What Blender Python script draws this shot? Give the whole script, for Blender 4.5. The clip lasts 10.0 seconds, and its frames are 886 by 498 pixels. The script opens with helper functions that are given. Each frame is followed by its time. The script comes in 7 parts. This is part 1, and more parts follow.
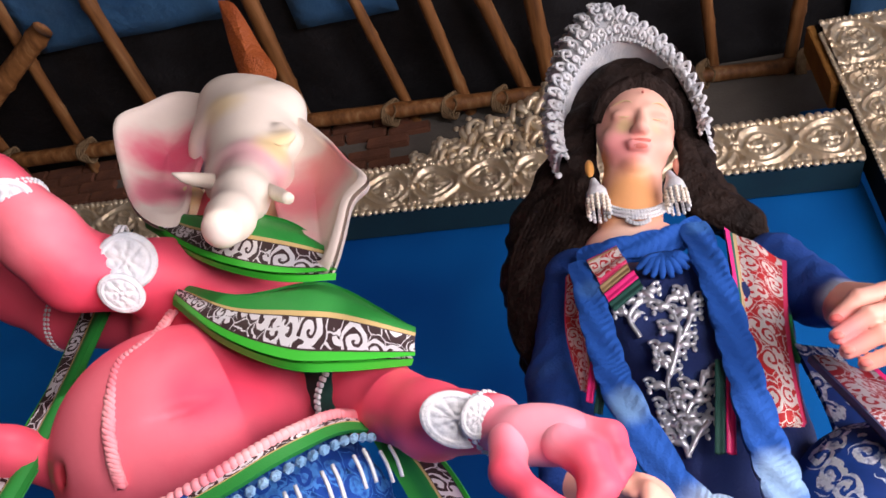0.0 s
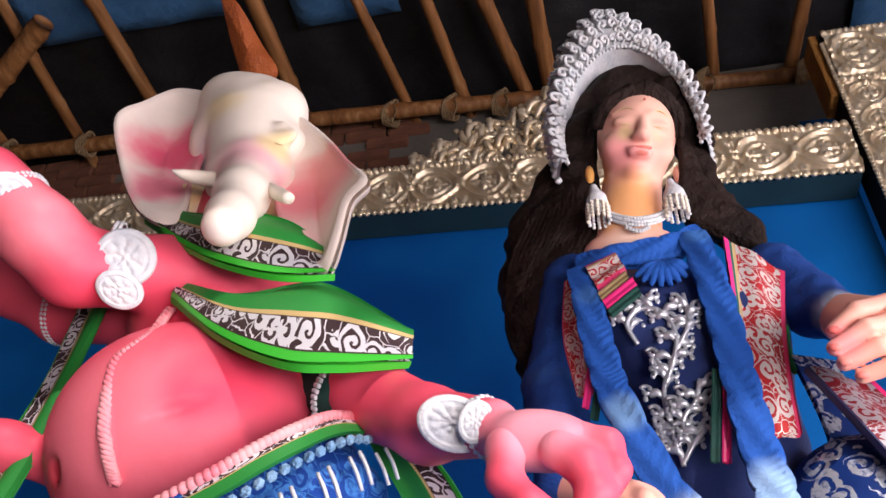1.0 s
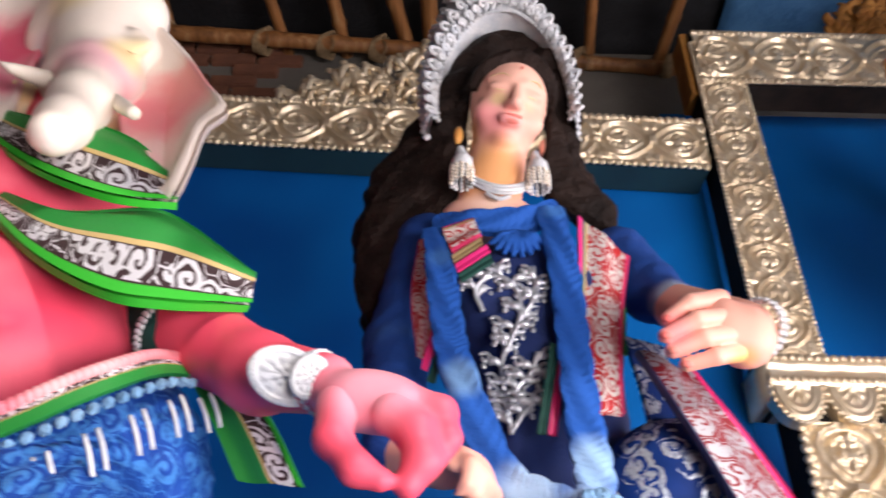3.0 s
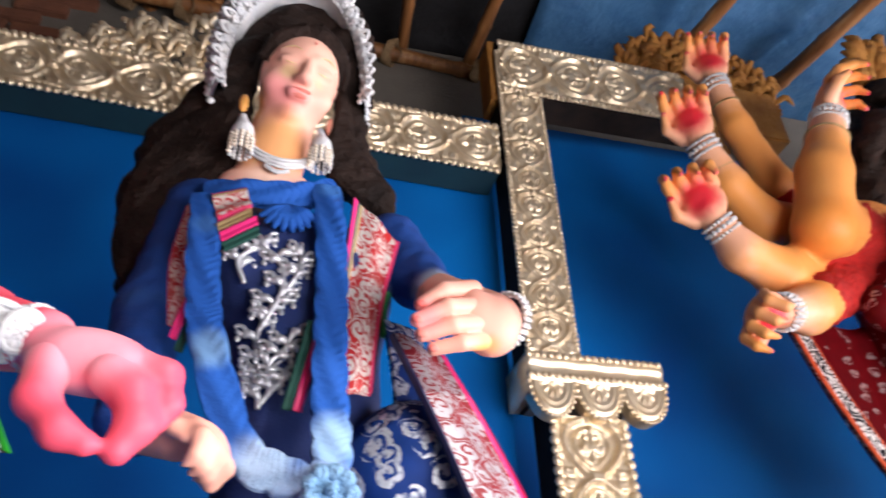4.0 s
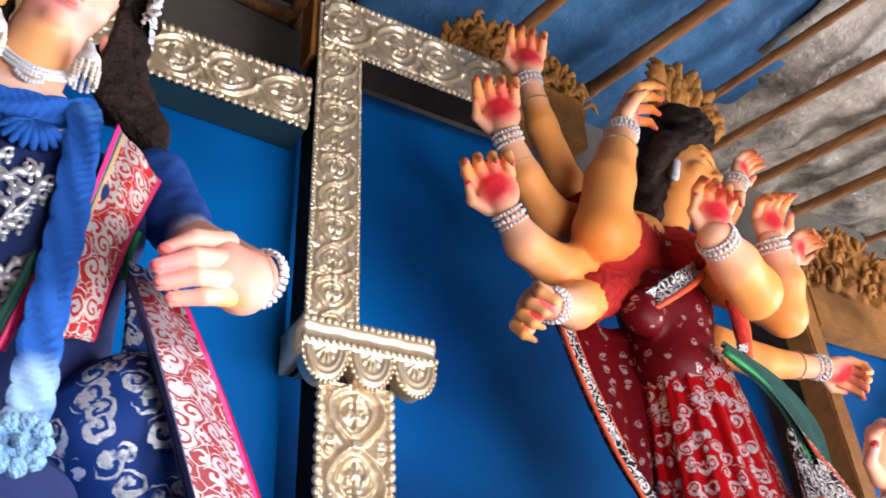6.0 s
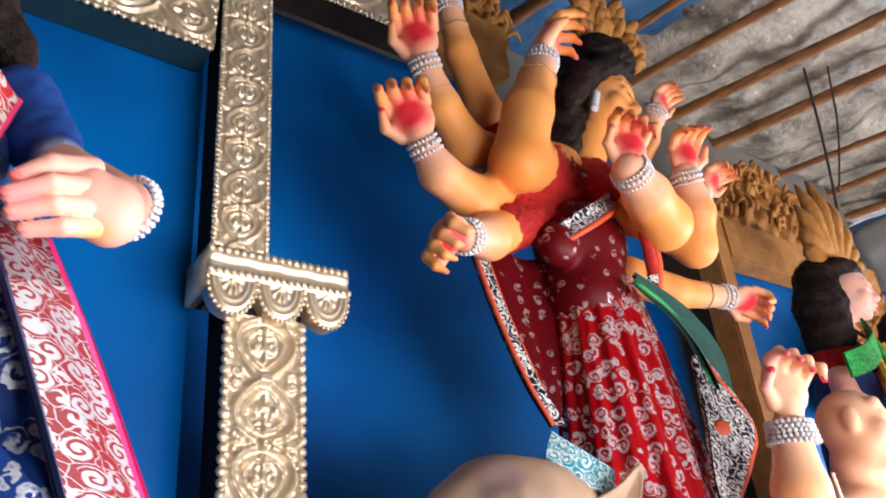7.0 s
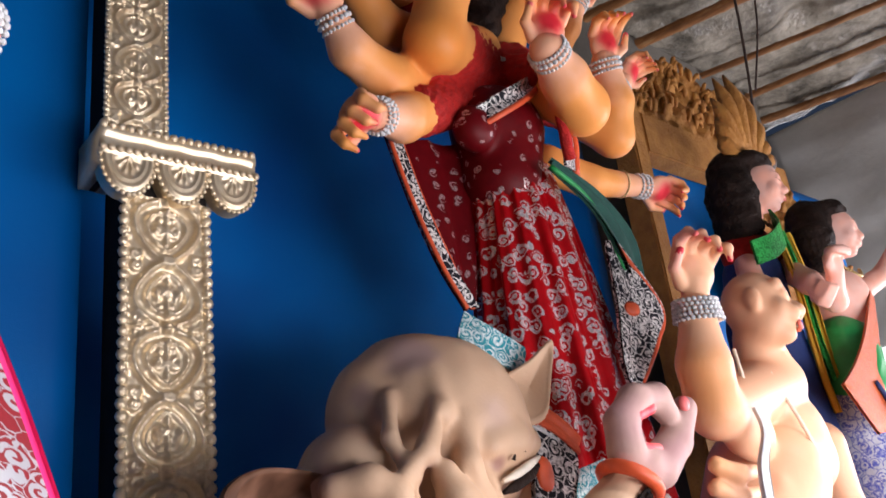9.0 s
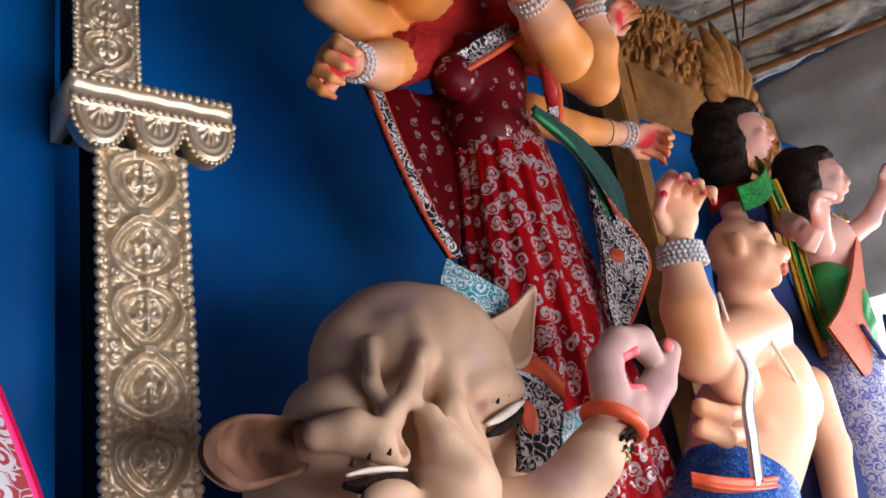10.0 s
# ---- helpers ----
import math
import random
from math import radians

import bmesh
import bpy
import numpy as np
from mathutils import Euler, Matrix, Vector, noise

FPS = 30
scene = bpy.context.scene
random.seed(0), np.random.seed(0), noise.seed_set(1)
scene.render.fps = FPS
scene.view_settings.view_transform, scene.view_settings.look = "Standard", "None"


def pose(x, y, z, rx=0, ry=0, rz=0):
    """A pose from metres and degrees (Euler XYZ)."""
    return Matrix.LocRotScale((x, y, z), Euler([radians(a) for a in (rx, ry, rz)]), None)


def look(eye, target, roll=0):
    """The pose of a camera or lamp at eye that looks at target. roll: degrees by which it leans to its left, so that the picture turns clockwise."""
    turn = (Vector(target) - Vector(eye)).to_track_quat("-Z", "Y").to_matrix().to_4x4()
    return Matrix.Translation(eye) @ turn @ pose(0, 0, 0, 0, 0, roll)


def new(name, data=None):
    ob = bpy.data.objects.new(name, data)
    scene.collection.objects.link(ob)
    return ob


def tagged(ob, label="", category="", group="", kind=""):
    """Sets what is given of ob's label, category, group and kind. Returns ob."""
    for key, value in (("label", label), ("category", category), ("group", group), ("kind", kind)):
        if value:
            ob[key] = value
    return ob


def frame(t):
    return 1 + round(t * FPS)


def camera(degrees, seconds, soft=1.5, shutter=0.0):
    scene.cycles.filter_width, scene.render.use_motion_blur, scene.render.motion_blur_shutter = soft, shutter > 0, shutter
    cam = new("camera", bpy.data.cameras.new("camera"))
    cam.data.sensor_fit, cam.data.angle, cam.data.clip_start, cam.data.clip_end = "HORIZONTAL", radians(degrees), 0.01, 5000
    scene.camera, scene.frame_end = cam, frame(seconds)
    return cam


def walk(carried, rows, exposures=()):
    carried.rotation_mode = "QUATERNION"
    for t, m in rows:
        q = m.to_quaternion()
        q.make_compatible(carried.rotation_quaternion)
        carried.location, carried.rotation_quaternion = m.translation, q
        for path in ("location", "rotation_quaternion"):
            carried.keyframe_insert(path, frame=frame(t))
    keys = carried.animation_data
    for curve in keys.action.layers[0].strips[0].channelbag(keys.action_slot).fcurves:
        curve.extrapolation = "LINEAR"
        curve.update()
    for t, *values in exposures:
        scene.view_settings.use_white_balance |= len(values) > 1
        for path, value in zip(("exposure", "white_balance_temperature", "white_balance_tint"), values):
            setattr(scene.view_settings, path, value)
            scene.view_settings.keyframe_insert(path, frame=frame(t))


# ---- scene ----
cam = camera(59.0, 10.0, soft=1.6, shutter=0.5)
PATH = [
    (0, (0.654, 0.082, 1.515), (0.257, 1.578, 2.782), 2.2),
    (0.5, (0.648, 0.077, 1.527), (0.258, 1.576, 2.792), 3.2),
    (1, (0.649, 0.079, 1.517), (0.262, 1.575, 2.787), 3.2),
    (1.5, (0.649, 0.075, 1.522), (0.283, 1.588, 2.779), 3.0),
    (2, (0.629, 0.089, 1.544), (0.245, 1.652, 2.731), 4.6),
    (3.5, (0.673, 0.108, 1.546), (0.905, 1.707, 2.724), -0.5),
    (4, (0.709, 0.109, 1.533), (1.167, 1.675, 2.689), -2.4),
    (4.5, (0.738, 0.12, 1.537), (1.383, 1.64, 2.667), -3.7),
    (5, (0.76, 0.136, 1.548), (1.523, 1.613, 2.66), -3.9),
    (6.5, (0.823, 0.106, 1.558), (1.818, 1.528, 2.552), -4.0),
    (7, (0.869, 0.11, 1.571), (1.961, 1.526, 2.468), -5.5),
    (7.5, (0.892, 0.136, 1.544), (2.036, 1.543, 2.387), -5.6),
    (8, (0.925, 0.148, 1.524), (2.121, 1.553, 2.296), -6.4),
    (8.5, (0.954, 0.155, 1.52), (2.192, 1.556, 2.23), -7.1),
    (9, (0.965, 0.16, 1.495), (2.234, 1.549, 2.173), -7.6),
    (9.5, (0.987, 0.17, 1.469), (2.273, 1.568, 2.095), -7.7),
    (10, (1.011, 0.172, 1.45), (2.304, 1.579, 2.04), -8.8),
]
EXPOSURES = [(0.0, 0.0, 6300, 26), (2.2, 0.08, 6300, 26), (3.5, 0.15, 6250, 20), (5.2, 0.3, 6100, 20), (6.5, 0.22, 6050, 18), (7.5, 0.05, 6100, 18), (8.5, -0.28, 6050, 18), (10.0, -0.74, 5980, 21)]
walk(cam, [(t, look(eye, target, roll)) for t, eye, target, roll in PATH], EXPOSURES)

# ---- light ----
world = bpy.data.worlds.new("world")
scene.world = world
world.use_nodes = True
wn = world.node_tree
sky = wn.nodes.new("ShaderNodeTexSky")
sky.sky_type, sky.sun_disc = "NISHITA", False
sky.sun_elevation, sky.sun_rotation = radians(38), radians(140)
wn.nodes["Background"].inputs["Strength"].default_value = 0.015
wn.links.new(sky.outputs[0], wn.nodes["Background"].inputs["Color"])

sun = new("sun", bpy.data.lights.new("sun", "SUN"))
sun.data.energy, sun.data.angle, sun.data.color = 2.2, radians(0.5), (1.0, 0.93, 0.82)
sun.matrix_world = look((6, -8, 7.5), (2, 0, 1))


def area_daylight(name, eye, target, width, height, watts, colour):
    ob = new(name, bpy.data.lights.new(name, "AREA"))
    ob.data.shape, ob.data.size, ob.data.size_y = "RECTANGLE", width, height
    ob.data.energy, ob.data.color = watts, colour
    ob.matrix_world = look(eye, target)
    return ob


# Low area lamp added inside the shed in place of front daylight.
area_daylight("daylight_front_added", (3.5, -1.15, 0.85), (2.2, 2.3, 1.0), 4.2, 1.2, 250, (1.0, 0.95, 0.89))
area_daylight("daylight_end_opening", (9.3, 0.0, 1.3), (4.0, 1.9, 1.2), 2.6, 2.0, 440, (1.0, 0.97, 0.93))


# ---- materials ----
class Nodes:
    """A small builder for node materials."""

    def __init__(self, name):
        self.m = bpy.data.materials.new(name)
        self.m.use_nodes = True
        self.t = self.m.node_tree
        self.b = self.t.nodes["Principled BSDF"]

    def put(self, target, value):
        if isinstance(value, bpy.types.NodeSocket):
            self.t.links.new(value, target)
        elif isinstance(value, (tuple, list)) and len(value) == 3 and target.type == "RGBA":
            target.default_value = (*value, 1)
        else:
            target.default_value = value

    def node(self, kind, out=0, set=None, **ins):
        n = self.t.nodes.new("ShaderNode" + kind)
        for k, v in (set or {}).items():
            if k == "op":
                n.operation = v
            elif k == "feature":
                n.feature = v
            elif k == "dims":
                n.noise_dimensions = v
        for k, v in ins.items():
            key = int(k[1:]) if k[0] == "i" and k[1:].isdigit() else k.replace("_", " ")
            self.put(n.inputs[key], v)
        return n.outputs[out]

    def obj(self):
        return self.node("TexCoord", out=3)

    def uv(self):
        return self.node("TexCoord", out=2)

    def noise(self, scale, detail=4.0, vec=None, rough=0.55):
        return self.node("TexNoise", Vector=vec or self.obj(), Scale=scale, Detail=detail, Roughness=rough)

    def math(self, op, a, b=0.0):
        return self.node("Math", set={"op": op}, i0=a, i1=b)

    def ramp(self, fac, stops):
        n = self.t.nodes.new("ShaderNodeValToRGB")
        self.put(n.inputs[0], fac)
        el = n.color_ramp.elements
        while len(el) < len(stops):
            el.new(0.5)
        for e, (p, c) in zip(el, stops):
            e.position, e.color = p, (*c, 1)
        return n.outputs[0]

    def mix(self, fac, a, b):
        n = self.t.nodes.new("ShaderNodeMix")
        n.data_type = "RGBA"
        self.put(n.inputs[0], fac), self.put(n.inputs[6], a), self.put(n.inputs[7], b)
        return n.outputs[2]

    def bump(self, height, strength=0.3, dist=0.01):
        self.put(self.b.inputs["Normal"], self.node("Bump", Height=height, Strength=strength, Distance=dist))

    def done(self, colour, rough=0.6, metal=0.0, **more):
        self.put(self.b.inputs["Base Color"], colour)
        self.put(self.b.inputs["Roughness"], rough)
        self.put(self.b.inputs["Metallic"], metal)
        for k, v in more.items():
            self.put(self.b.inputs[k.replace("_", " ")], v)
        return self.m

    def scroll(self, vec, scale, warp=0.35, vines=0.05, blob=0.48, flat=False):
        """Mask of curling tendrils: one spiral to a cell, either way round, joined by thin vines."""
        wob = self.node("TexNoise", out=1, Vector=vec, Scale=scale * 1.9, Detail=2.0)
        off = self.node("VectorMath", set={"op": "SCALE"}, i0=wob, Scale=warp * 0.5 / scale)
        p = self.node("VectorMath", set={"op": "ADD"}, i0=vec, i1=off)
        cell = self.t.nodes.new("ShaderNodeTexVoronoi")
        self.put(cell.inputs["Vector"], p), self.put(cell.inputs["Scale"], scale)
        d = cell.outputs["Distance"]
        arm = self.node("SeparateXYZ", Vector=self.node("VectorMath", set={"op": "SUBTRACT"}, i0=p, i1=cell.outputs["Position"])).node.outputs
        angle = self.math("ARCTAN2", arm[1 if flat else 2], arm[0])
        way = self.math("SUBTRACT", self.math("MULTIPLY", self.math("GREATER_THAN", self.node("SeparateColor", Color=cell.outputs["Color"]), 0.5), 2.0), 1.0)
        curl = self.math("GREATER_THAN", self.math("SINE", self.math("ADD", self.math("MULTIPLY", angle, way), self.math("MULTIPLY", d, 17.0))), -0.42)
        curl = self.math("MULTIPLY", curl, self.math("LESS_THAN", d, blob + 0.06))
        edge = self.node("TexVoronoi", set={"feature": "DISTANCE_TO_EDGE"}, Vector=p, Scale=scale)
        return self.math("MAXIMUM", curl, self.math("LESS_THAN", edge, vines))


def painted_clay(name, base, tint, rough=0.45, scale=5.0, bump=0.12):
    """Sprayed clay skin: base colour with soft sprayed tint and brush grain."""
    n = Nodes(name)
    f = n.ramp(n.noise(scale, 2.0), [(0.38, (0, 0, 0)), (0.68, (1, 1, 1))])
    c = n.mix(f, base, tint)
    c = n.mix(n.math("MULTIPLY", n.noise(60.0, 5.0), 0.16), c, tuple(v * 0.7 for v in base))
    n.bump(n.noise(90.0, 4.0), bump * 0.6, 0.004)
    return n.done(c, rough + 0.08, 0.0, Specular_IOR_Level=0.25)


def sprayed(name, base, spots, rough=0.45, grain=90.0, bump=0.08):
    """Clay paint sprayed on in soft overlapping spots, painted light and shade among them: (centre, radius, colour,
    cover).
    """
    n = Nodes(name)
    c = n.mix(n.math("MULTIPLY", n.noise(7.0, 3.0), 0.25), base, tuple(v * 0.8 for v in base))
    for centre, radius, colour, cover in spots:
        d = n.node("VectorMath", out=1, set={"op": "DISTANCE"}, i0=n.obj(), i1=centre)
        d = n.math("ADD", d, n.math("MULTIPLY", n.math("SUBTRACT", n.noise(14.0, 2.0), 0.5), radius * 0.5))
        m = n.t.nodes.new("ShaderNodeMapRange")
        m.interpolation_type = "SMOOTHSTEP"
        for k, v in (("Value", d), ("From Min", radius * 0.28), ("From Max", radius), ("To Min", cover), ("To Max", 0.0)):
            n.put(m.inputs[k], v)
        c = n.mix(m.outputs[0], c, colour)
    c = n.mix(n.math("MULTIPLY", n.noise(60.0, 5.0), 0.12), c, tuple(v * 0.65 for v in base))
    n.bump(n.math("ADD", n.noise(grain, 4.0), n.math("MULTIPLY", n.noise(16.0, 2.0), 1.5)), bump, 0.004)
    return n.done(c, n.math("ADD", n.math("MULTIPLY", n.noise(20.0, 2.0), 0.15), rough - 0.05), 0.0, Specular_IOR_Level=0.3)


def cloth(name, ground, motif, scale, uv=False, metal=0.6, rough=0.5, warp=0.35, bump=0.25, vines=0.05, blob=0.48):
    n = Nodes(name)
    vec = n.uv() if uv else n.obj()
    mask = n.scroll(vec, scale, warp, vines, blob, uv)
    g = n.mix(n.noise(30.0, 3.0), ground, tuple(v * 0.55 for v in ground))
    wear = n.ramp(n.noise(90.0, 3.0), [(0.3, (0, 0, 0)), (0.55, (1, 1, 1))])
    mask = n.math("MULTIPLY", mask, wear)
    n.bump(n.math("ADD", mask, n.math("MULTIPLY", n.noise(400.0, 2.0), 0.3)), bump, 0.003)
    return n.done(n.mix(mask, g, motif), n.math("SUBTRACT", rough + 0.1, n.math("MULTIPLY", mask, 0.25)), n.math("MULTIPLY", mask, metal), Specular_IOR_Level=0.2)


def border(name, bands, motif, motif_lo, motif_hi, scale):
    """Sari border: stripes across the width (v), scroll motif between two of them."""
    n = Nodes(name)
    v = n.node("SeparateXYZ", out=1, Vector=n.uv())
    ramp = n.t.nodes.new("ShaderNodeValToRGB")
    ramp.color_ramp.interpolation = "CONSTANT"
    n.put(ramp.inputs[0], v)
    el = ramp.color_ramp.elements
    while len(el) < len(bands):
        el.new(0.5)
    for e, (p, c) in zip(el, bands):
        e.position, e.color = p, (*c, 1)
    sc = n.node("VectorMath", set={"op": "MULTIPLY"}, i0=n.uv(), i1=(1.0, 0.09, 1.0))
    mask = n.scroll(sc, scale, 0.55, 0.02, 0.55, True)
    zone = n.math("MULTIPLY", n.math("GREATER_THAN", v, motif_lo), n.math("LESS_THAN", v, motif_hi))
    mask = n.math("MULTIPLY", mask, zone)
    n.bump(n.math("ADD", mask, n.math("MULTIPLY", n.noise(300.0, 2.0), 0.4)), 0.3, 0.003)
    return n.done(n.mix(mask, ramp.outputs[0], motif), 0.55, n.math("MULTIPLY", mask, 0.5))


def metal_foil(name, light, dark, rough=0.32):
    n = Nodes(name)
    f = n.ramp(n.noise(9.0, 5.0), [(0.3, (0, 0, 0)), (0.75, (1, 1, 1))])
    tarnish = n.mix(n.math("MULTIPLY", n.noise(70.0, 4.0), 0.5), n.mix(f, dark, light), tuple(v * 0.5 for v in dark))
    n.bump(n.noise(220.0, 4.0), 0.25, 0.003)
    return n.done(tarnish, n.math("ADD", n.math("MULTIPLY", n.noise(25.0), 0.25), rough - 0.08), 0.62)


def rough_matte(name, a, b, scale, rough=0.85, bump=0.4, dist=0.01, fine=80.0):
    n = Nodes(name)
    f = n.ramp(n.noise(scale, 5.0), [(0.3, (0, 0, 0)), (0.7, (1, 1, 1))])
    n.bump(n.math("ADD", n.noise(fine, 5.0), n.noise(scale * 3, 3.0)), bump, dist)
    return n.done(n.mix(f, a, b), rough, 0.0, Specular_IOR_Level=0.5 if max(a) > 0.02 else 0.08)


M_EARPINK = painted_clay("ear_pink_paint", (0.88, 0.22, 0.27), (0.88, 0.52, 0.50), 0.5, 9.0)
M_FACE = painted_clay("flesh_clay_paint", (0.92, 0.46, 0.34), (0.92, 0.60, 0.52), 0.42, 8.0)
M_RED = painted_clay("red_palm_paint", (0.72, 0.03, 0.06), (0.80, 0.20, 0.19), 0.4, 14.0)
M_EARBROWN = painted_clay("dark_ear_paint", (0.10, 0.045, 0.025), (0.30, 0.15, 0.09), 0.6, 9.0)
M_EYELID = painted_clay("ochre_eyelid_paint", (0.85, 0.62, 0.30), (0.86, 0.74, 0.52), 0.5, 20.0)
M_LIP = painted_clay("rose_lip_paint", (0.75, 0.16, 0.14), (0.8, 0.28, 0.22), 0.4, 20.0)
M_BROW = painted_clay("brown_line_paint", (0.30, 0.13, 0.06), (0.40, 0.2, 0.1), 0.5, 20.0)
M_GREYHAND = painted_clay("mauve_clay_paint", (0.50, 0.33, 0.29), (0.42, 0.24, 0.24), 0.55, 8.0)
M_IVORY = painted_clay("ivory_paint", (0.85, 0.78, 0.66), (0.72, 0.62, 0.48), 0.45, 20.0)
M_WHITEORN = rough_matte("white_plaster_ornament", (0.76, 0.76, 0.75), (0.52, 0.56, 0.60), 30.0, 0.7, 0.5, 0.004, 160.0)
M_HAIR = rough_matte("black_jute_hair", (0.010, 0.007, 0.006), (0.032, 0.020, 0.016), 14.0, 0.6, 0.9, 0.012, 60.0)
M_NAVY = cloth("navy_foil_sari", (0.008, 0.045, 0.24), (0.75, 0.82, 0.9), 24.0, warp=0.9, vines=0.0, blob=0.46)
M_NAVYPLAIN = rough_matte("navy_cloth", (0.008, 0.02, 0.10), (0.012, 0.035, 0.16), 12.0, 0.75, 0.4, 0.004, 200.0)
M_PALEFUR = rough_matte("pale_blue_wool_garland", (0.16, 0.38, 0.66), (0.32, 0.55, 0.78), 18.0, 0.95, 1.0, 0.02, 90.0)
M_DHOTI = cloth("blue_embossed_dhoti", (0.010, 0.065, 0.34), (0.05, 0.20, 0.52), 26.0, metal=0.1, warp=0.7, vines=0.02)
M_REDSARI = cloth("dark_red_foil_sari", (0.46, 0.001, 0.004), (0.90, 0.87, 0.87), 20.0, rough=0.36, warp=0.8, vines=0.0, blob=0.47)
M_REDBODICE = cloth("maroon_foil_bodice", (0.15, 0.001, 0.004), (0.60, 0.42, 0.42), 19.0, rough=0.4, warp=0.9, vines=0.0, blob=0.26)
M_REDBLOUSE = rough_matte("red_blouse_cloth", (0.54, 0.010, 0.003), (0.34, 0.004, 0.003), 40.0, 0.8, 0.9, 0.008, 110.0)
M_TEAL = cloth("turquoise_print_cloth", (0.05, 0.40, 0.48), (0.75, 0.85, 0.85), 26.0, metal=0.0)
M_BLACKPRINT = cloth("black_white_print_cloth", (0.012, 0.012, 0.02), (0.82, 0.80, 0.78), 24.0, metal=0.15)
M_WHITEPRINT = cloth("white_blue_print_cloth", (0.66, 0.70, 0.80), (0.10, 0.12, 0.45), 24.0, metal=0.0)
M_GREEN = cloth("green_leaf_cloth", (0.01, 0.20, 0.03), (0.03, 0.38, 0.07), 24.0, metal=0.0)
M_GREENPLAIN = rough_matte("green_satin", (0.01, 0.24, 0.05), (0.02, 0.34, 0.09), 12.0, 0.45, 0.3, 0.004)
M_YELLOW = rough_matte("yellow_cloth", (0.72, 0.44, 0.02), (0.60, 0.30, 0.02), 14.0, 0.7, 0.5, 0.005)
M_ORANGE = rough_matte("orange_bead_cloth", (0.72, 0.14, 0.02), (0.55, 0.08, 0.015), 60.0, 0.6, 1.0, 0.006, 260.0)
M_ORANGELINE = rough_matte("orange_piping", (0.75, 0.11, 0.03), (0.6, 0.08, 0.02), 30.0, 0.5, 0.2, 0.002)
M_PINKLINE = rough_matte("hot_pink_ribbon", (0.80, 0.03, 0.22), (0.70, 0.02, 0.16), 30.0, 0.5, 0.2, 0.002)
M_GOLDLINE = metal_foil("gold_ribbon", (0.75, 0.55, 0.28), (0.5, 0.34, 0.14), 0.4)
M_TEALLINE = rough_matte("dark_green_ribbon", (0.006, 0.075, 0.055), (0.004, 0.045, 0.035), 30.0, 0.8, 0.2, 0.002)
M_SILVER = metal_foil("silver_foil_motif", (0.90, 0.91, 0.93), (0.62, 0.66, 0.72), 0.3)
M_SHAWL = border("green_shawl_border", [(0.0, (0.02, 0.42, 0.02)), (0.08, (0.03, 0.012, 0.014)), (0.44, (0.55, 0.40, 0.16)), (0.49, (0.012, 0.24, 0.035))], (0.78, 0.78, 0.80), 0.10, 0.43, 30.0)
M_REDBORDER = border("red_sari_border", [(0.0, (0.78, 0.05, 0.16)), (0.07, (0.50, 0.02, 0.02)), (0.80, (0.55, 0.40, 0.20)), (0.86, (0.01, 0.12, 0.09)), (0.91, (0.80, 0.03, 0.22))], (0.82, 0.78, 0.72), 0.07, 0.80, 38.0)
M_WHITEBORDER = border("crimson_white_border", [(0.0, (0.82, 0.03, 0.20)), (0.07, (0.21, 0.004, 0.010)), (0.95, (0.02, 0.03, 0.10))], (0.42, 0.42, 0.45), 0.07, 0.95, 40.0)
M_FOIL = metal_foil("stamped_silver_gilt_foil", (1.0, 0.90, 0.70), (0.82, 0.64, 0.40), 0.32)
M_CARD = rough_matte("brown_painted_foam", (0.48, 0.22, 0.04), (0.32, 0.12, 0.02), 10.0, 0.85, 0.8, 0.012, 70.0)
# Near-black puts the shade beside column and frame into the boards' colour.
M_SHADECARD = rough_matte("shaded_card_edge", (0.02, 0.018, 0.018), (0.04, 0.03, 0.025), 10.0, 0.9, 0.3, 0.004)
M_GREENEDGE = rough_matte("dark_teal_soffit_paint", (0.004, 0.03, 0.045), (0.006, 0.045, 0.06), 6.0, 0.7, 0.2, 0.003)


def backdrop_blue():
    n = Nodes("blue_painted_backdrop")
    # Broad random patches put the panel's uneven brightness into the blue.
    f = n.ramp(n.noise(1.1, 2.0), [(0.32, (0, 0, 0)), (0.62, (1, 1, 1))])
    c = n.mix(f, (0.001, 0.065, 0.28), (0.001, 0.15, 0.50))
    # Faint pale marks scattered over the blue.
    pale_mark = n.ramp(n.noise(3.5, 6.0, rough=0.7), [(0.70, (0, 0, 0)), (0.80, (1, 1, 1))])
    c = n.mix(n.math("MULTIPLY", pale_mark, 0.25), c, (0.25, 0.35, 0.5))
    n.bump(n.math("ADD", n.noise(7.0, 3.0), n.math("MULTIPLY", n.noise(300.0, 2.0), 0.2)), 0.25, 0.02)
    return n.done(c, n.math("ADD", n.math("MULTIPLY", n.noise(4.0), 0.3), 0.30), 0.0, Specular_IOR_Level=0.15)


def bamboo():
    n = Nodes("bamboo_cane")
    stretched = n.node("VectorMath", set={"op": "MULTIPLY"}, i0=n.obj(), i1=(30.0, 2.0, 30.0))
    c = n.ramp(n.noise(1.0, 5.0, vec=stretched), [(0.25, (0.11, 0.04, 0.01)), (0.55, (0.29, 0.12, 0.035)), (0.8, (0.46, 0.27, 0.12))])
    n.bump(n.noise(1.0, 4.0, vec=stretched), 0.3, 0.004)
    return n.done(c, 0.55)


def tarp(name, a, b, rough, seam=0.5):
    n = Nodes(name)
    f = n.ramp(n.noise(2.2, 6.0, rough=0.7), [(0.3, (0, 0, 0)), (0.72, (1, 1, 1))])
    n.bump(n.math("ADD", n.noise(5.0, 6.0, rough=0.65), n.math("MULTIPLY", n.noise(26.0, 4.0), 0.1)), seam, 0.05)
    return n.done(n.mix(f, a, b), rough)


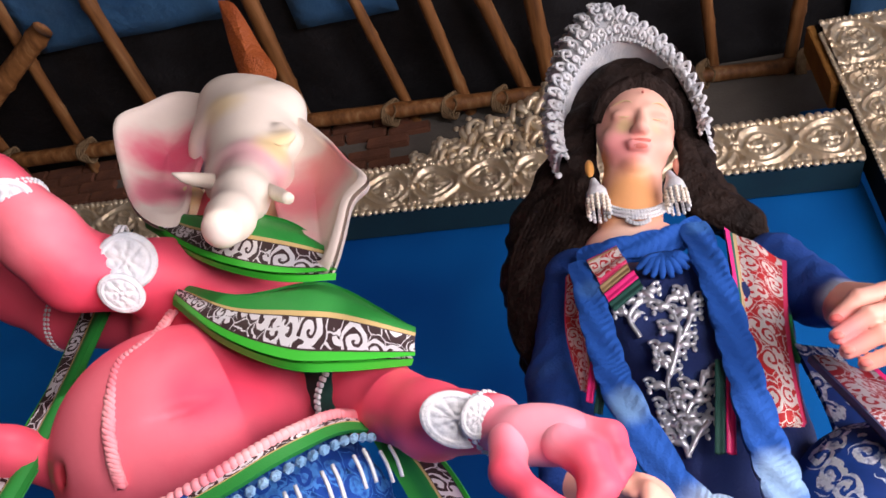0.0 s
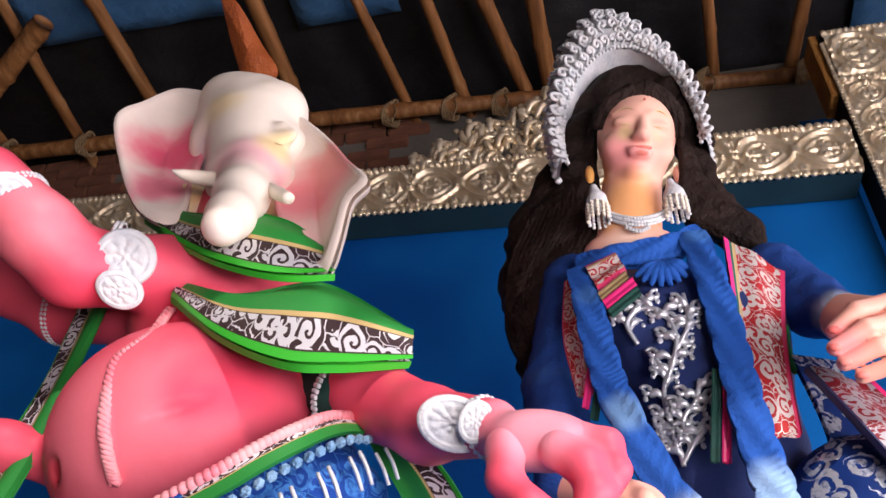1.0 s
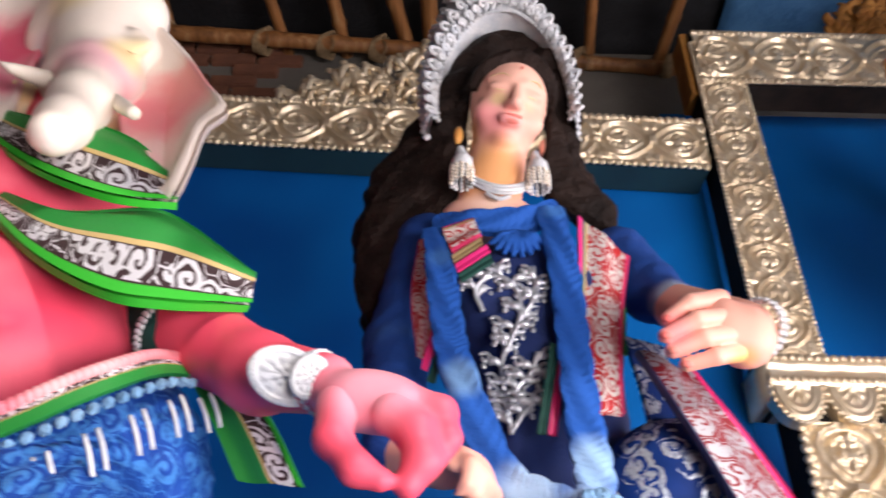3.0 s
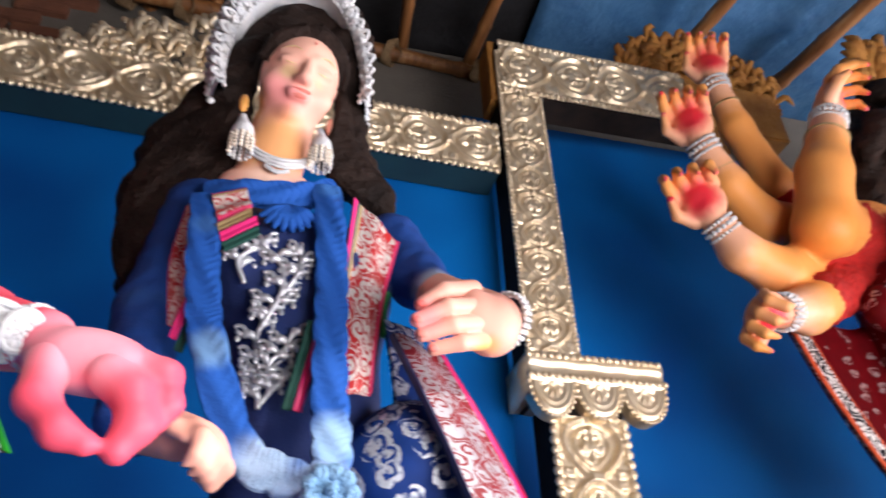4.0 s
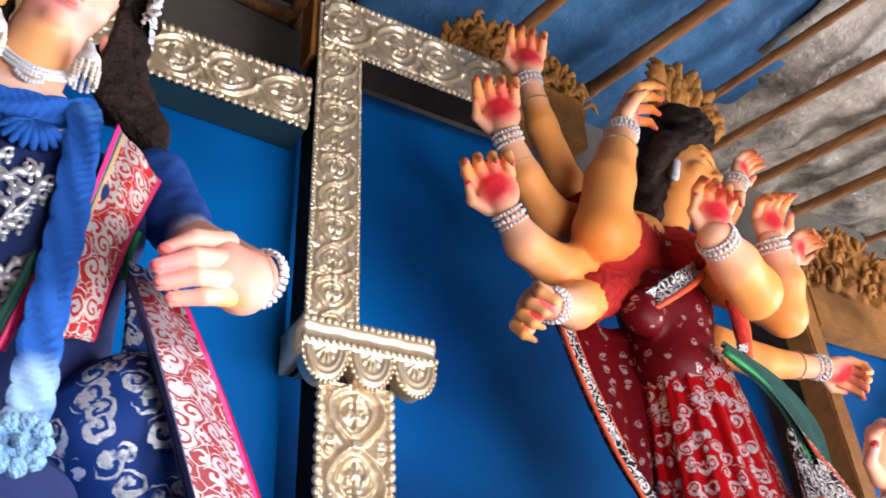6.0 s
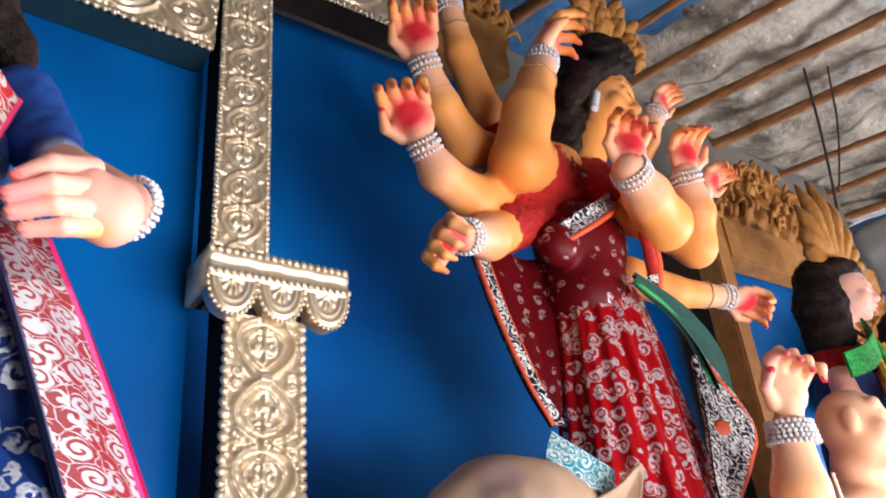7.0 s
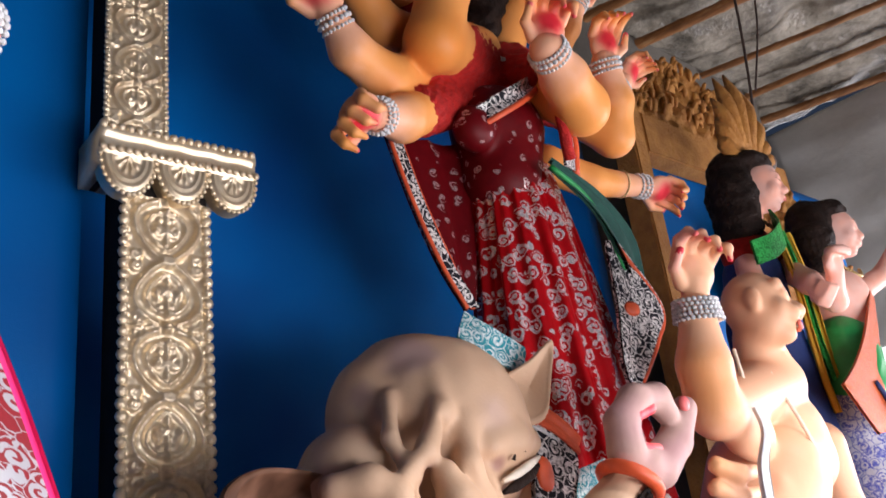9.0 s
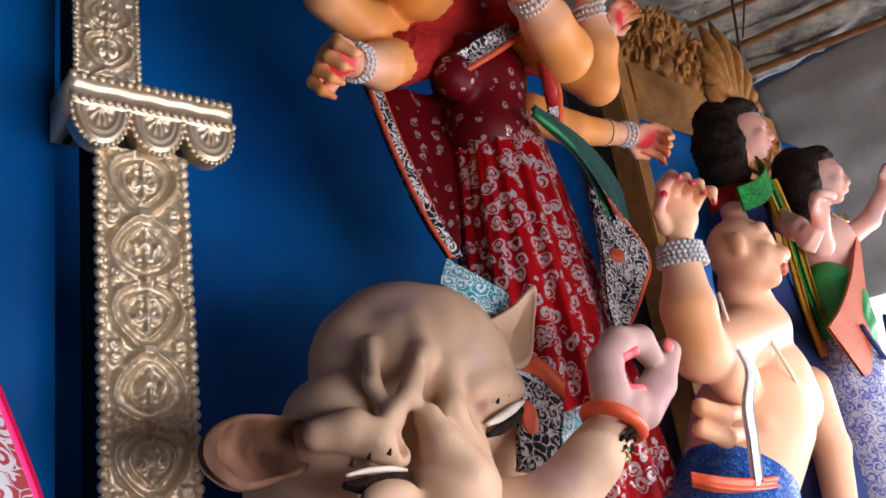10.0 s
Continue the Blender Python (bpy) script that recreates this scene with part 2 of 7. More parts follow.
def hazy_daylight():
    n = Nodes("hazy_daylight")
    return n.done((0.8, 0.8, 0.8), 1.0, 0.0, Emission_Color=(1.0, 0.98, 0.95, 1.0), Emission_Strength=2.2)


M_HAZE = hazy_daylight()
M_BLUE = backdrop_blue()
M_BAMBOO = bamboo()
M_TARPBLACK = tarp("black_tarpaulin", (0.006, 0.006, 0.007), (0.02, 0.02, 0.022), 0.5)
M_TARPBLUE = tarp("blue_tarpaulin", (0.015, 0.08, 0.20), (0.07, 0.20, 0.38), 0.5)
# Near-black to pale blotches: dirt streaks, plus crumples' light and shade put into colour.
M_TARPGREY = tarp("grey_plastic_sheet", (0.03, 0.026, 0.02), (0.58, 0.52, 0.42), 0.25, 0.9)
M_SHEET = tarp("pale_translucent_sheet", (0.56, 0.56, 0.54), (0.68, 0.68, 0.66), 0.5, 0.2)
M_CEMENT = rough_matte("cement_render", (0.20, 0.18, 0.15), (0.11, 0.10, 0.085), 2.5, 0.9, 0.5, 0.01)
M_BRICK = rough_matte("old_red_brick", (0.26, 0.10, 0.05), (0.15, 0.06, 0.035), 8.0, 0.9, 0.7, 0.008)
M_EARTH = rough_matte("trodden_earth", (0.10, 0.075, 0.05), (0.06, 0.045, 0.03), 2.0, 0.95, 0.6, 0.03)
M_WOOD = rough_matte("rough_plank", (0.30, 0.19, 0.10), (0.20, 0.12, 0.06), 6.0, 0.8, 0.5, 0.006)
M_ORANGEPLASTIC = rough_matte("orange_plastic_scrap", (0.62, 0.15, 0.03), (0.42, 0.09, 0.02), 9.0, 0.5, 0.6, 0.02)
M_ROPE = rough_matte("jute_rope", (0.30, 0.20, 0.10), (0.18, 0.11, 0.05), 40.0, 0.9, 0.8, 0.004, 200.0)
M_WIRE = rough_matte("dark_wire", (0.05, 0.035, 0.03), (0.09, 0.06, 0.05), 20.0, 0.7, 0.2, 0.002)


# ---- mesh tools ----
def spline(points, n):
    """Catmull-Rom through the points, n samples; the points may carry extra columns."""
    p = np.array(points, float)
    if len(p) == 2:
        p = np.array([p[0], (p[0] + p[1]) / 2, p[1]])
    p = np.vstack([2 * p[0] - p[1], p, 2 * p[-1] - p[-2]])
    u = np.linspace(0, len(p) - 3 - 1e-6, n)
    i = u.astype(int)
    f = (u - i)[:, None]
    a, b, c, d = p[i], p[i + 1], p[i + 2], p[i + 3]
    return 0.5 * (2 * b + (c - a) * f + (2 * a - 5 * b + 4 * c - d) * f ** 2 + (3 * b - a - 3 * c + d) * f ** 3)


def smin(a, b, k):
    h = np.clip(0.5 + 0.5 * (b - a) / k, 0, 1)
    return b * (1 - h) + a * h - k * h * (1 - h)


def turn(rx, ry, rz):
    return np.array(Euler((radians(rx), radians(ry), radians(rz))).to_matrix())


def limb(a, b, ra, rb):
    return ("limb", np.array(a, float), np.array(b, float), ra, rb)


def ball(c, r, rot=(0, 0, 0)):
    r = (r, r, r) if np.isscalar(r) else r
    return ("ball", np.array(c, float), np.array(r, float), turn(*rot))


def dent(c, r, rot=(0, 0, 0)):
    return ("dent",) + ball(c, r, rot)[1:]


def cut(p, n):
    n = np.array(n, float)
    return ("cut", np.array(p, float), n / np.linalg.norm(n))


def chain(points, radii):
    return [limb(points[i], points[i + 1], radii[i], radii[i + 1]) for i in range(len(points) - 1)]


def distance(p, q):
    if q[0] == "limb":
        _, a, b, ra, rb = q
        ba = b - a
        h = np.clip(((p - a) @ ba) / max(ba @ ba, 1e-9), 0, 1)
        return np.linalg.norm(p - a - h[..., None] * ba, axis=-1) - (ra + (rb - ra) * h)
    l = (p - q[1]) @ q[3]
    k0 = np.linalg.norm(l / q[2], axis=-1)
    k1 = np.linalg.norm(l / q[2] ** 2, axis=-1)
    return k0 * (k0 - 1) / np.maximum(k1, 1e-9)


def reach(q):
    if q[0] == "limb":
        r = max(q[3], q[4])
        return np.minimum(q[1], q[2]) - r, np.maximum(q[1], q[2]) + r
    e = np.sqrt(((q[3] * q[2]) ** 2).sum(1))
    return q[1] - e, q[1] + e


def field_mesh(prims, vox, k):
    """Soft union of the primitives, meshed with surface nets."""
    solid = [q for q in prims if q[0] in ("limb", "ball")]
    lo = np.min([reach(q)[0] for q in solid], 0) - 3 * vox
    hi = np.max([reach(q)[1] for q in solid], 0) + 3 * vox
    n = np.ceil((hi - lo) / vox).astype(int) + 1
    D = np.full(n, 0.25)
    for q in prims:
        if q[0] == "cut":
            continue
        a, b = reach(q)
        i0 = np.clip(((a - lo - k - 3 * vox) / vox).astype(int), 0, n - 1)
        i1 = np.clip(((b - lo + k + 3 * vox) / vox).astype(int) + 2, 1, n)
        g = np.stack(np.meshgrid(*[lo[j] + vox * np.arange(i0[j], i1[j]) for j in range(3)], indexing="ij"), -1)
        s = tuple(slice(i0[j], i1[j]) for j in range(3))
        d = distance(g, q)
        D[s] = -smin(-D[s], d, k * 0.5) if q[0] == "dent" else smin(D[s], d, k)
    for q in prims:
        if q[0] == "cut":
            g = [(lo[j] + vox * np.arange(n[j]) - q[1][j]) * q[2][j] for j in range(3)]
            D = np.maximum(D, g[0][:, None, None] + g[1][None, :, None] + g[2][None, None, :])
    D[0], D[-1], D[:, 0], D[:, -1], D[:, :, 0], D[:, :, -1] = (0.25,) * 6
    inside = D < 0
    m = n - 1
    acc, cnt = np.zeros((*m, 3)), np.zeros(m)
    corner = [(x, y, z) for x in (0, 1) for y in (0, 1) for z in (0, 1)]
    for c in corner:
        for ax in range(3):
            if c[ax]:
                continue
            e = list(c)
            e[ax] = 1
            sa = tuple(slice(c[j], c[j] + m[j]) for j in range(3))
            sb = tuple(slice(e[j], e[j] + m[j]) for j in range(3))
            cross = inside[sa] != inside[sb]
            t = D[sa][cross] / (D[sa][cross] - D[sb][cross])
            pos = np.tile(np.array(c, float), (len(t), 1))
            pos[:, ax] = t
            acc[cross] += pos
            cnt[cross] += 1
    has = cnt > 0
    idx = np.full(m, -1)
    idx[has] = np.arange(has.sum())
    verts = lo + vox * (np.argwhere(has) + acc[has] / cnt[has][:, None])
    faces = []
    for ax in range(3):
        b, c = (ax + 1) % 3, (ax + 2) % 3
        sa = [slice(1, m[j]) for j in range(3)]
        sb = [slice(1, m[j]) for j in range(3)]
        sa[ax], sb[ax] = slice(0, m[ax]), slice(1, m[ax] + 1)
        ia, ib = inside[tuple(sa)], inside[tuple(sb)]
        for mask, flip in ((ia & ~ib, False), (~ia & ib, True)):
            w = np.argwhere(mask)
            w[:, b] += 1
            w[:, c] += 1
            q = []
            for db, dc in ((0, 0), (1, 0), (1, 1), (0, 1)):
                v = w.copy()
                v[:, b] -= db
                v[:, c] -= dc
                q.append(idx[v[:, 0], v[:, 1], v[:, 2]])
            q = np.stack(q, 1)
            faces.append(q[:, ::-1] if flip else q)
    faces = np.vstack(faces)
    return verts, faces[(faces >= 0).all(1)]


class Sculpt:
    """Collects pieces of one mesh, with a material and UVs for each."""

    def __init__(self):
        self.v, self.f, self.mi, self.uv, self.mats, self.n = [], [], [], [], [], 0

    def add(self, v, f, mat, uv=None):
        v = np.asarray(v, float)
        if mat not in self.mats:
            self.mats.append(mat)
        self.v.append(v)
        self.uv.append(np.zeros((len(v), 2)) if uv is None else np.asarray(uv, float))
        base = self.n
        self.f += [tuple(int(i) + base for i in q) for q in f]
        self.mi += [self.mats.index(mat)] * len(f)
        self.n += len(v)

    def clay(self, prims, mat, vox=0.008, k=0.02, warp=0.0, freq=20.0):
        v, f = field_mesh(prims, vox, k)
        if warp:
            nrm = np.zeros_like(v)
            for a, b, c in ((0, 1, 2), (0, 2, 3)):
                cr = np.cross(v[f[:, b]] - v[f[:, a]], v[f[:, c]] - v[f[:, a]])
                for i in (a, b, c):
                    np.add.at(nrm, f[:, i], cr)
            nrm /= np.maximum(np.linalg.norm(nrm, axis=1), 1e-12)[:, None]
            h = np.sin(v[:, 0] * freq + 2.1 * np.sin(v[:, 2] * freq * 0.7)) * np.sin(v[:, 2] * freq * 1.1 + 1.7 * np.sin(v[:, 0] * freq * 0.6)) + 0.5 * np.sin((v[:, 0] + v[:, 1] - v[:, 2]) * freq * 2.3)
            v = v + nrm * (warp * h)[:, None]
        self.add(v, f, mat)

    def grid(self, P, mat, uv=None, closed=False):
        a, b = P.shape[:2]
        f = []
        for i in range(a - 1):
            for j in range(b if closed else b - 1):
                j2 = (j + 1) % b
                f.append((i * b + j, i * b + j2, (i + 1) * b + j2, (i + 1) * b + j))
        self.add(P.reshape(-1, 3), f, mat, None if uv is None else uv.reshape(-1, 2))

    def tube(self, points, radii, mat, seg=8, n=None, lump=0.0, rate=40.0):
        n = n or max(6, 5 * len(points))
        rr = np.interp(np.linspace(0, 1, n), np.linspace(0, 1, len(radii)), radii) if not np.isscalar(radii) else np.full(n, radii)
        p = spline(points, n)
        tan = np.gradient(p, axis=0)
        tan /= np.maximum(np.linalg.norm(tan, axis=1), 1e-9)[:, None]
        up = np.array((0.31, 0.87, 0.39))
        P = np.zeros((n, seg, 3))
        for i in range(n):
            x = np.cross(tan[i], up)
            x /= max(np.linalg.norm(x), 1e-6)
            y = np.cross(tan[i], x)
            up = np.cross(x, tan[i])
            for j in range(seg):
                a = 2 * math.pi * j / seg
                r = rr[i]
                if lump:
                    r *= 1 + lump * noise.noise(Vector(p[i]) * rate + Vector((3 * math.cos(a), 3 * math.sin(a), 0)))
                P[i, j] = p[i] + r * (math.cos(a) * x + math.sin(a) * y)
        self.grid(P, mat, closed=True)
        base = self.n - n * seg
        for i, o in ((0, False), (n - 1, True)):
            q = [base + i * seg + j for j in range(seg)]
            self.f.append(tuple(q if o else q[::-1]))
            self.mi.append(self.mats.index(mat))

    def ribbon(self, points, across, mat, thick=0.006, n=40, wave=0.0, waves=3.0, m=9, sag=0.0):
        """A band of cloth: points along its lower edge, across: vector(s) to the upper edge."""
        p = spline(points, n)
        w = spline(across, n) if np.ndim(across) == 2 else np.tile(np.array(across, float), (n, 1))
        tan = np.gradient(p, axis=0)
        nr = np.cross(tan, w)
        nr /= np.maximum(np.linalg.norm(nr, axis=1), 1e-9)[:, None]
        s = np.concatenate([[0], np.cumsum(np.linalg.norm(np.diff(p, axis=0), axis=1))])
        for side in (0, 1):
            P, U = np.zeros((n, m, 3)), np.zeros((n, m, 2))
            for j in range(m):
                v = j / (m - 1)
                off = wave * np.sin(2 * math.pi * waves * v + 3 * s) + sag * math.sin(math.pi * v)
                P[:, j] = p + w * v + nr * (off + (thick if side else 0))[:, None]
                U[:, j, 0], U[:, j, 1] = s, v
            self.grid(P if side else P[:, ::-1], mat, U if side else U[:, ::-1])
        a, b = p, p + nr * thick
        for e in (0, 1):
            P = np.stack([a + w * e, b + w * e], 1)
            self.grid(P if e else P[:, ::-1], mat, np.stack([np.stack([s, s * 0 + e * 0.999], 1)] * 2, 1))

    def patch(self, outline, middle, thick, mat, bulge=0.0, rim=0.0, n=48, rings=8, inner=None):
        """A curved leaf or ear: closed outline round a middle point."""
        o = spline(list(outline) + [outline[0]], n + 1)[:-1]
        c = np.array(middle, float)
        nr = np.cross(o[n // 3] - o[0], o[2 * n // 3] - o[0])
        nr /= np.linalg.norm(nr) * (-1 if nr[1] > 0 else 1)
        flip = 1 if np.cross(o[n // 3] - o[0], o[2 * n // 3] - o[0])[1] < 0 else -1
        for side in (1, -1):
            P = np.zeros((rings + 1, n, 3))
            for i in range(rings + 1):
                r = i / rings
                h = bulge * (1 - r * r) + rim * math.exp(-((r - 0.93) / 0.07) ** 2) * side
                P[i] = c + (o - c) * r + nr * (h + side * thick * 0.5 * math.sqrt(max(0.0, 1 - r ** 6)))
            self.grid(P if side * flip < 0 else P[:, ::-1], mat if side < 0 or inner is None else inner, closed=True)

    def lay(self, points, lift=0.0):
        """Draws points on to the clay made last, lifted off it towards its outside."""
        v = self.skin
        out = []
        for p in np.asarray(points, float):
            near = np.argsort(((v - p) ** 2).sum(1))[:8]
            c = v[near].mean(0)
            d = p - c
            out.append(c + d * min(1.0, lift / max(np.linalg.norm(d), 1e-6)))
        return np.array(out)

    def band(self, lower, upper, mat, thick=0.008, n=50, wave=0.004, waves=1.5, sag=0.0):
        lower, upper = np.array(lower, float), np.array(upper, float)
        self.ribbon(lower, upper - lower, mat, thick, n, wave, waves, 9, sag)

    def frill(self, points, width, mat, lobes=9, n=150, m=13, bulge=0.004):
        """A carved cloth edge: scalloped lobes with fine ripples, thick in the middle."""
        p = spline(points, n)
        tan = np.gradient(p, axis=0)
        tan /= np.linalg.norm(tan, axis=1)[:, None]
        out = np.array((0.0, -0.9, -0.3))
        a = np.cross(tan, out)
        a /= np.linalg.norm(a, axis=1)[:, None]
        P = np.zeros((n, m, 3))
        u = np.linspace(0, lobes, n)
        for j in range(m):
            v = 2 * j / (m - 1) - 1
            w = width * 0.5 * (0.80 + 0.20 * np.abs(np.sin(math.pi * (u + (0.22 if v > 0 else 0.0)))) ** 0.5)
            ripple = 0.0014 * np.sin(23 * u + 7 * abs(v) + 2 * np.sin(3 * u)) * (0.3 + abs(v)) + 0.0025 * np.sin(3.1 * u + 4 * v)
            h = bulge * math.sqrt(max(0.0, 1 - v * v)) + ripple * (1 - v ** 8)
            P[:, j] = p + a * (w * v)[:, None] + out * h[:, None]
        self.grid(P, mat)
        self.grid((P - out * 0.003)[:, ::-1] * 1.0 - np.array((0, -0.012, 0)), mat)

    def balls(self, centres, r, mat, squash=(1, 1, 1), seg=8):
        rr = np.full(len(centres), r) if np.isscalar(r) else r
        P = np.zeros((seg // 2 + 1, seg, 3))
        for i in range(seg // 2 + 1):
            a = math.pi * i / (seg // 2)
            for j in range(seg):
                b = 2 * math.pi * j / seg
                P[i, j] = (math.sin(a) * math.cos(b), math.sin(a) * math.sin(b), -math.cos(a))
        for c, q in zip(centres, rr):
            self.grid(np.array(c) + P * np.array(squash) * q, mat, closed=True)

    def move(self, by):
        self.v = [v + np.array(by) for v in self.v]

    def mesh(self, name):
        me = bpy.data.meshes.new(name)
        v = np.vstack(self.v)
        me.from_pydata(v.tolist(), [], self.f)
        for m in self.mats:
            me.materials.append(m)
        me.polygons.foreach_set("material_index", self.mi)
        me.polygons.foreach_set("use_smooth", [True] * len(self.f))
        uv = np.vstack(self.uv)
        li = np.zeros(len(me.loops), int)
        me.loops.foreach_get("vertex_index", li)
        me.uv_layers.new(name="UVMap").data.foreach_set("uv", uv[li].ravel())
        me.update()
        return me

    def thing(self, name, label, category, group="", kind=""):
        return tagged(new(name, self.mesh(name)), label, category, group, kind)

    def part(self, name, parent, label=""):
        ob = new(name, self.mesh(name))
        ob.parent = parent
        return tagged(ob, label) if label else ob


def box_mesh(name, size, mat, bevel=0.004, bend=0.0):
    bm = bmesh.new()
    bmesh.ops.create_cube(bm, size=1.0)
    bmesh.ops.scale(bm, vec=size, verts=bm.verts)
    if bevel:
        bmesh.ops.bevel(bm, geom=bm.edges[:], offset=bevel, segments=2, affect="EDGES")
    me = bpy.data.meshes.new(name)
    bm.to_mesh(me)
    bm.free()
    me.materials.append(mat)
    return me


def box(name, lo, hi, mat, parent=None, bevel=0.004, label="", category="", kind="", group=""):
    lo, hi = Vector(lo), Vector(hi)
    ob = new(name, box_mesh(name, hi - lo, mat, bevel))
    ob.location = (lo + hi) / 2
    if parent is not None:
        ob.parent = parent
    return tagged(ob, label, category, group, kind)


def empty(name, label, category, group="", kind="", at=(0, 0, 0)):
    ob = new(name)
    ob.location = at
    return tagged(ob, label, category, group, kind)


# ---- the shed ----
def wavy_sheet(name, x0, x1, y0, y1, z, mat, amp, seed, kind="structure", step=0.07, label=""):
    """Plastic sheeting that sags between its rafters."""
    nx, ny = int((x1 - x0) / step), int((y1 - y0) / step)
    X, Y = np.meshgrid(np.linspace(x0, x1, nx), np.linspace(y0, y1, ny), indexing="ij")
    Z = np.zeros_like(X)
    for i in range(nx):
        for j in range(ny):
            p = Vector((X[i, j] * 1.3, Y[i, j] * 1.3, seed))
            Z[i, j] = z + amp * noise.fractal(p, 1.0, 2.0, 4) + 0.6 * amp * abs(noise.noise(p * 3.1))
    s = Sculpt()
    s.grid(np.stack([X, Y, Z], -1)[:, ::-1], mat)
    ob = s.thing(name, label, "tarpaulin", kind=kind)
    mod = ob.modifiers.new("thickness", "SOLIDIFY")
    mod.thickness = 0.004
    return ob


s = Sculpt()
g = np.linspace(-1, 1, 41)
X, Y = np.meshgrid(np.sign(g) * np.abs(g) ** 3 * 400, np.sign(g) * np.abs(g) ** 3 * 400, indexing="ij")
s.grid(np.stack([X, Y, 0 * X], -1)[:, ::-1], M_EARTH)
s.thing("ground", "bare trodden brown earth", "ground", kind="structure")

rear = box("wall_rear", (-5.2, 2.9, 0), (7.6, 3.1, 4.93), M_CEMENT, label="old cement-rendered wall with bare brick patches", category="wall", kind="structure")
box("wall_left", (-5.4, -2.6, 0), (-5.2, 3.1, 4.93), M_CEMENT, label="grey cement-rendered side wall", category="wall", kind="structure")
box("wall_behind", (-5.2, -2.3, 0), (0.9, -2.1, 4.93), M_CEMENT, label="grey cement-rendered wall", category="wall", kind="structure")

ceiling = wavy_sheet("ceiling", -5.4, 2.3, -2.5, 3.3, 5.03, M_TARPBLACK, 0.05, 1.0, label="sagging black tarpaulin roof over bamboo rafters")
wavy_sheet("ceiling_middle", 2.0, 4.55, -2.5, 3.3, 5.0, M_TARPBLUE, 0.05, 4.0, label="faded blue tarpaulin roof over bamboo rafters")
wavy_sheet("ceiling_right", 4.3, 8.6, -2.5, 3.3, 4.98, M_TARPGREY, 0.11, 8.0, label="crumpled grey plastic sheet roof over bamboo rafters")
for x0, x1, y0, y1 in ((-2.2, -1.05, 0.9, 2.1), (-0.75, -0.2, 1.4, 2.25)):
    wavy_sheet("tarpaulin_patch", x0, x1, y0, y1, 4.96, M_TARPBLUE, 0.03, x0, kind="", label="dark blue tarpaulin patch under the black roof sheet")

s = Sculpt()
u, v = np.meshgrid(np.linspace(0, 1, 40), np.linspace(0, 1, 40), indexing="ij")
P = np.stack([8.5 + 1.0 * u ** 1.5, 3.3 - 4.6 * v, 4.9 - 2.2 * u], -1)
for i in range(40):
    for j in range(40):
        P[i, j, 0] += 0.05 * noise.fractal(Vector((u[i, j] * 4, v[i, j] * 3, 2)), 1.0, 2.0, 4)
s.grid(P, M_SHEET)
end_sheet = s.thing("plastic_sheet", "pale grey plastic sheet hung across the shed's open end", "plastic sheet")
end_sheet.modifiers.new("thickness", "SOLIDIFY").thickness = 0.004


def bamboo_pole(a, b, r, name="bamboo_rafter", label="weathered brown bamboo rafter under the roof sheet", seed=0):
    """A cane with swollen nodes every third of a metre and a slight bow."""
    rnd = random.Random(seed)
    a, b = Vector(a), Vector(b)
    L = (b - a).length
    n = int(L / 0.035)
    s = Sculpt()
    P = np.zeros((n, 10, 3))
    ph, bow, bz = rnd.random(), rnd.uniform(-0.02, 0.02), rnd.uniform(-0.02, 0.02)
    d = (b - a).normalized()
    x = d.cross(Vector((0.1, 0.2, 1))).normalized()
    y = d.cross(x)
    for i in range(n):
        t = i / (n - 1)
        c = a.lerp(b, t) + x * bow * math.sin(t * 7 + ph * 6) + y * bz * math.sin(t * 5)
        node = math.exp(-(((t * L / 0.33 + ph) % 1 - 0.5) / 0.05) ** 2)
        q = r * (1 - 0.25 * t + 0.16 * node)
        for j in range(10):
            w = 2 * math.pi * j / 10
            P[i, j] = c + x * q * math.cos(w) + y * q * math.sin(w)
    s.grid(P, M_BAMBOO, closed=True)
    s.f += [tuple(range(10)), tuple(reversed(range((n - 1) * 10, n * 10)))]
    s.mi += [0, 0]
    return s.thing(name, label, "bamboo pole", group="roof poles")


RAFTERS = [(-3.3, 0.0), (-2.7, 0.16), (-2.2, 0.3), (-1.69, 0.05), (-0.89, 0.06), (-0.38, -0.25), (-0.05, -0.2), (0.22, -0.4), (0.47, -0.12), (1.26, -0.2), (1.75, 0.1), (2.9, 0.35), (3.6, 0.42), (4.25, 0.3), (4.75, 0.5), (5.35, 0.52), (6.02, 0.58), (6.9, 0.55), (7.62, 0.45), (8.3, 0.6)]
for i, (x, skew) in enumerate(RAFTERS):
    r = (0.045, 0.03, 0.034, 0.04)[i % 4]
    bamboo_pole((x - skew * 0.55, 3.25, 4.87), (x + skew * 2.2, -2.4, 4.88), r, seed=i)
bamboo_pole((-5.1, 2.52, 4.80), (1.9, 2.88, 4.80), 0.05, "bamboo_purlin", "thick brown bamboo purlin lashed below the rafters", 31)
bamboo_pole((-3.4, 2.75, 4.45), (-2.0, 1.9, 4.86), 0.07, "bamboo_brace", "thick split bamboo brace tied under the roof", 33)

# orange plastic scrap caught on a rafter
s = Sculpt()
s.patch([(-1.02, 1.93, 4.84), (-0.93, 1.95, 4.80), (-0.84, 2.1, 4.66), (-0.76, 2.18, 4.52), (-0.84, 2.22, 4.44), (-0.93, 2.19, 4.5), (-0.99, 2.1, 4.66)], (-0.90, 2.1, 4.62), 0.008, M_ORANGEPLASTIC, 0.03, 0.01, 60)
s.thing("plastic_scrap", "torn orange plastic scrap hanging from a rafter", "plastic scrap")

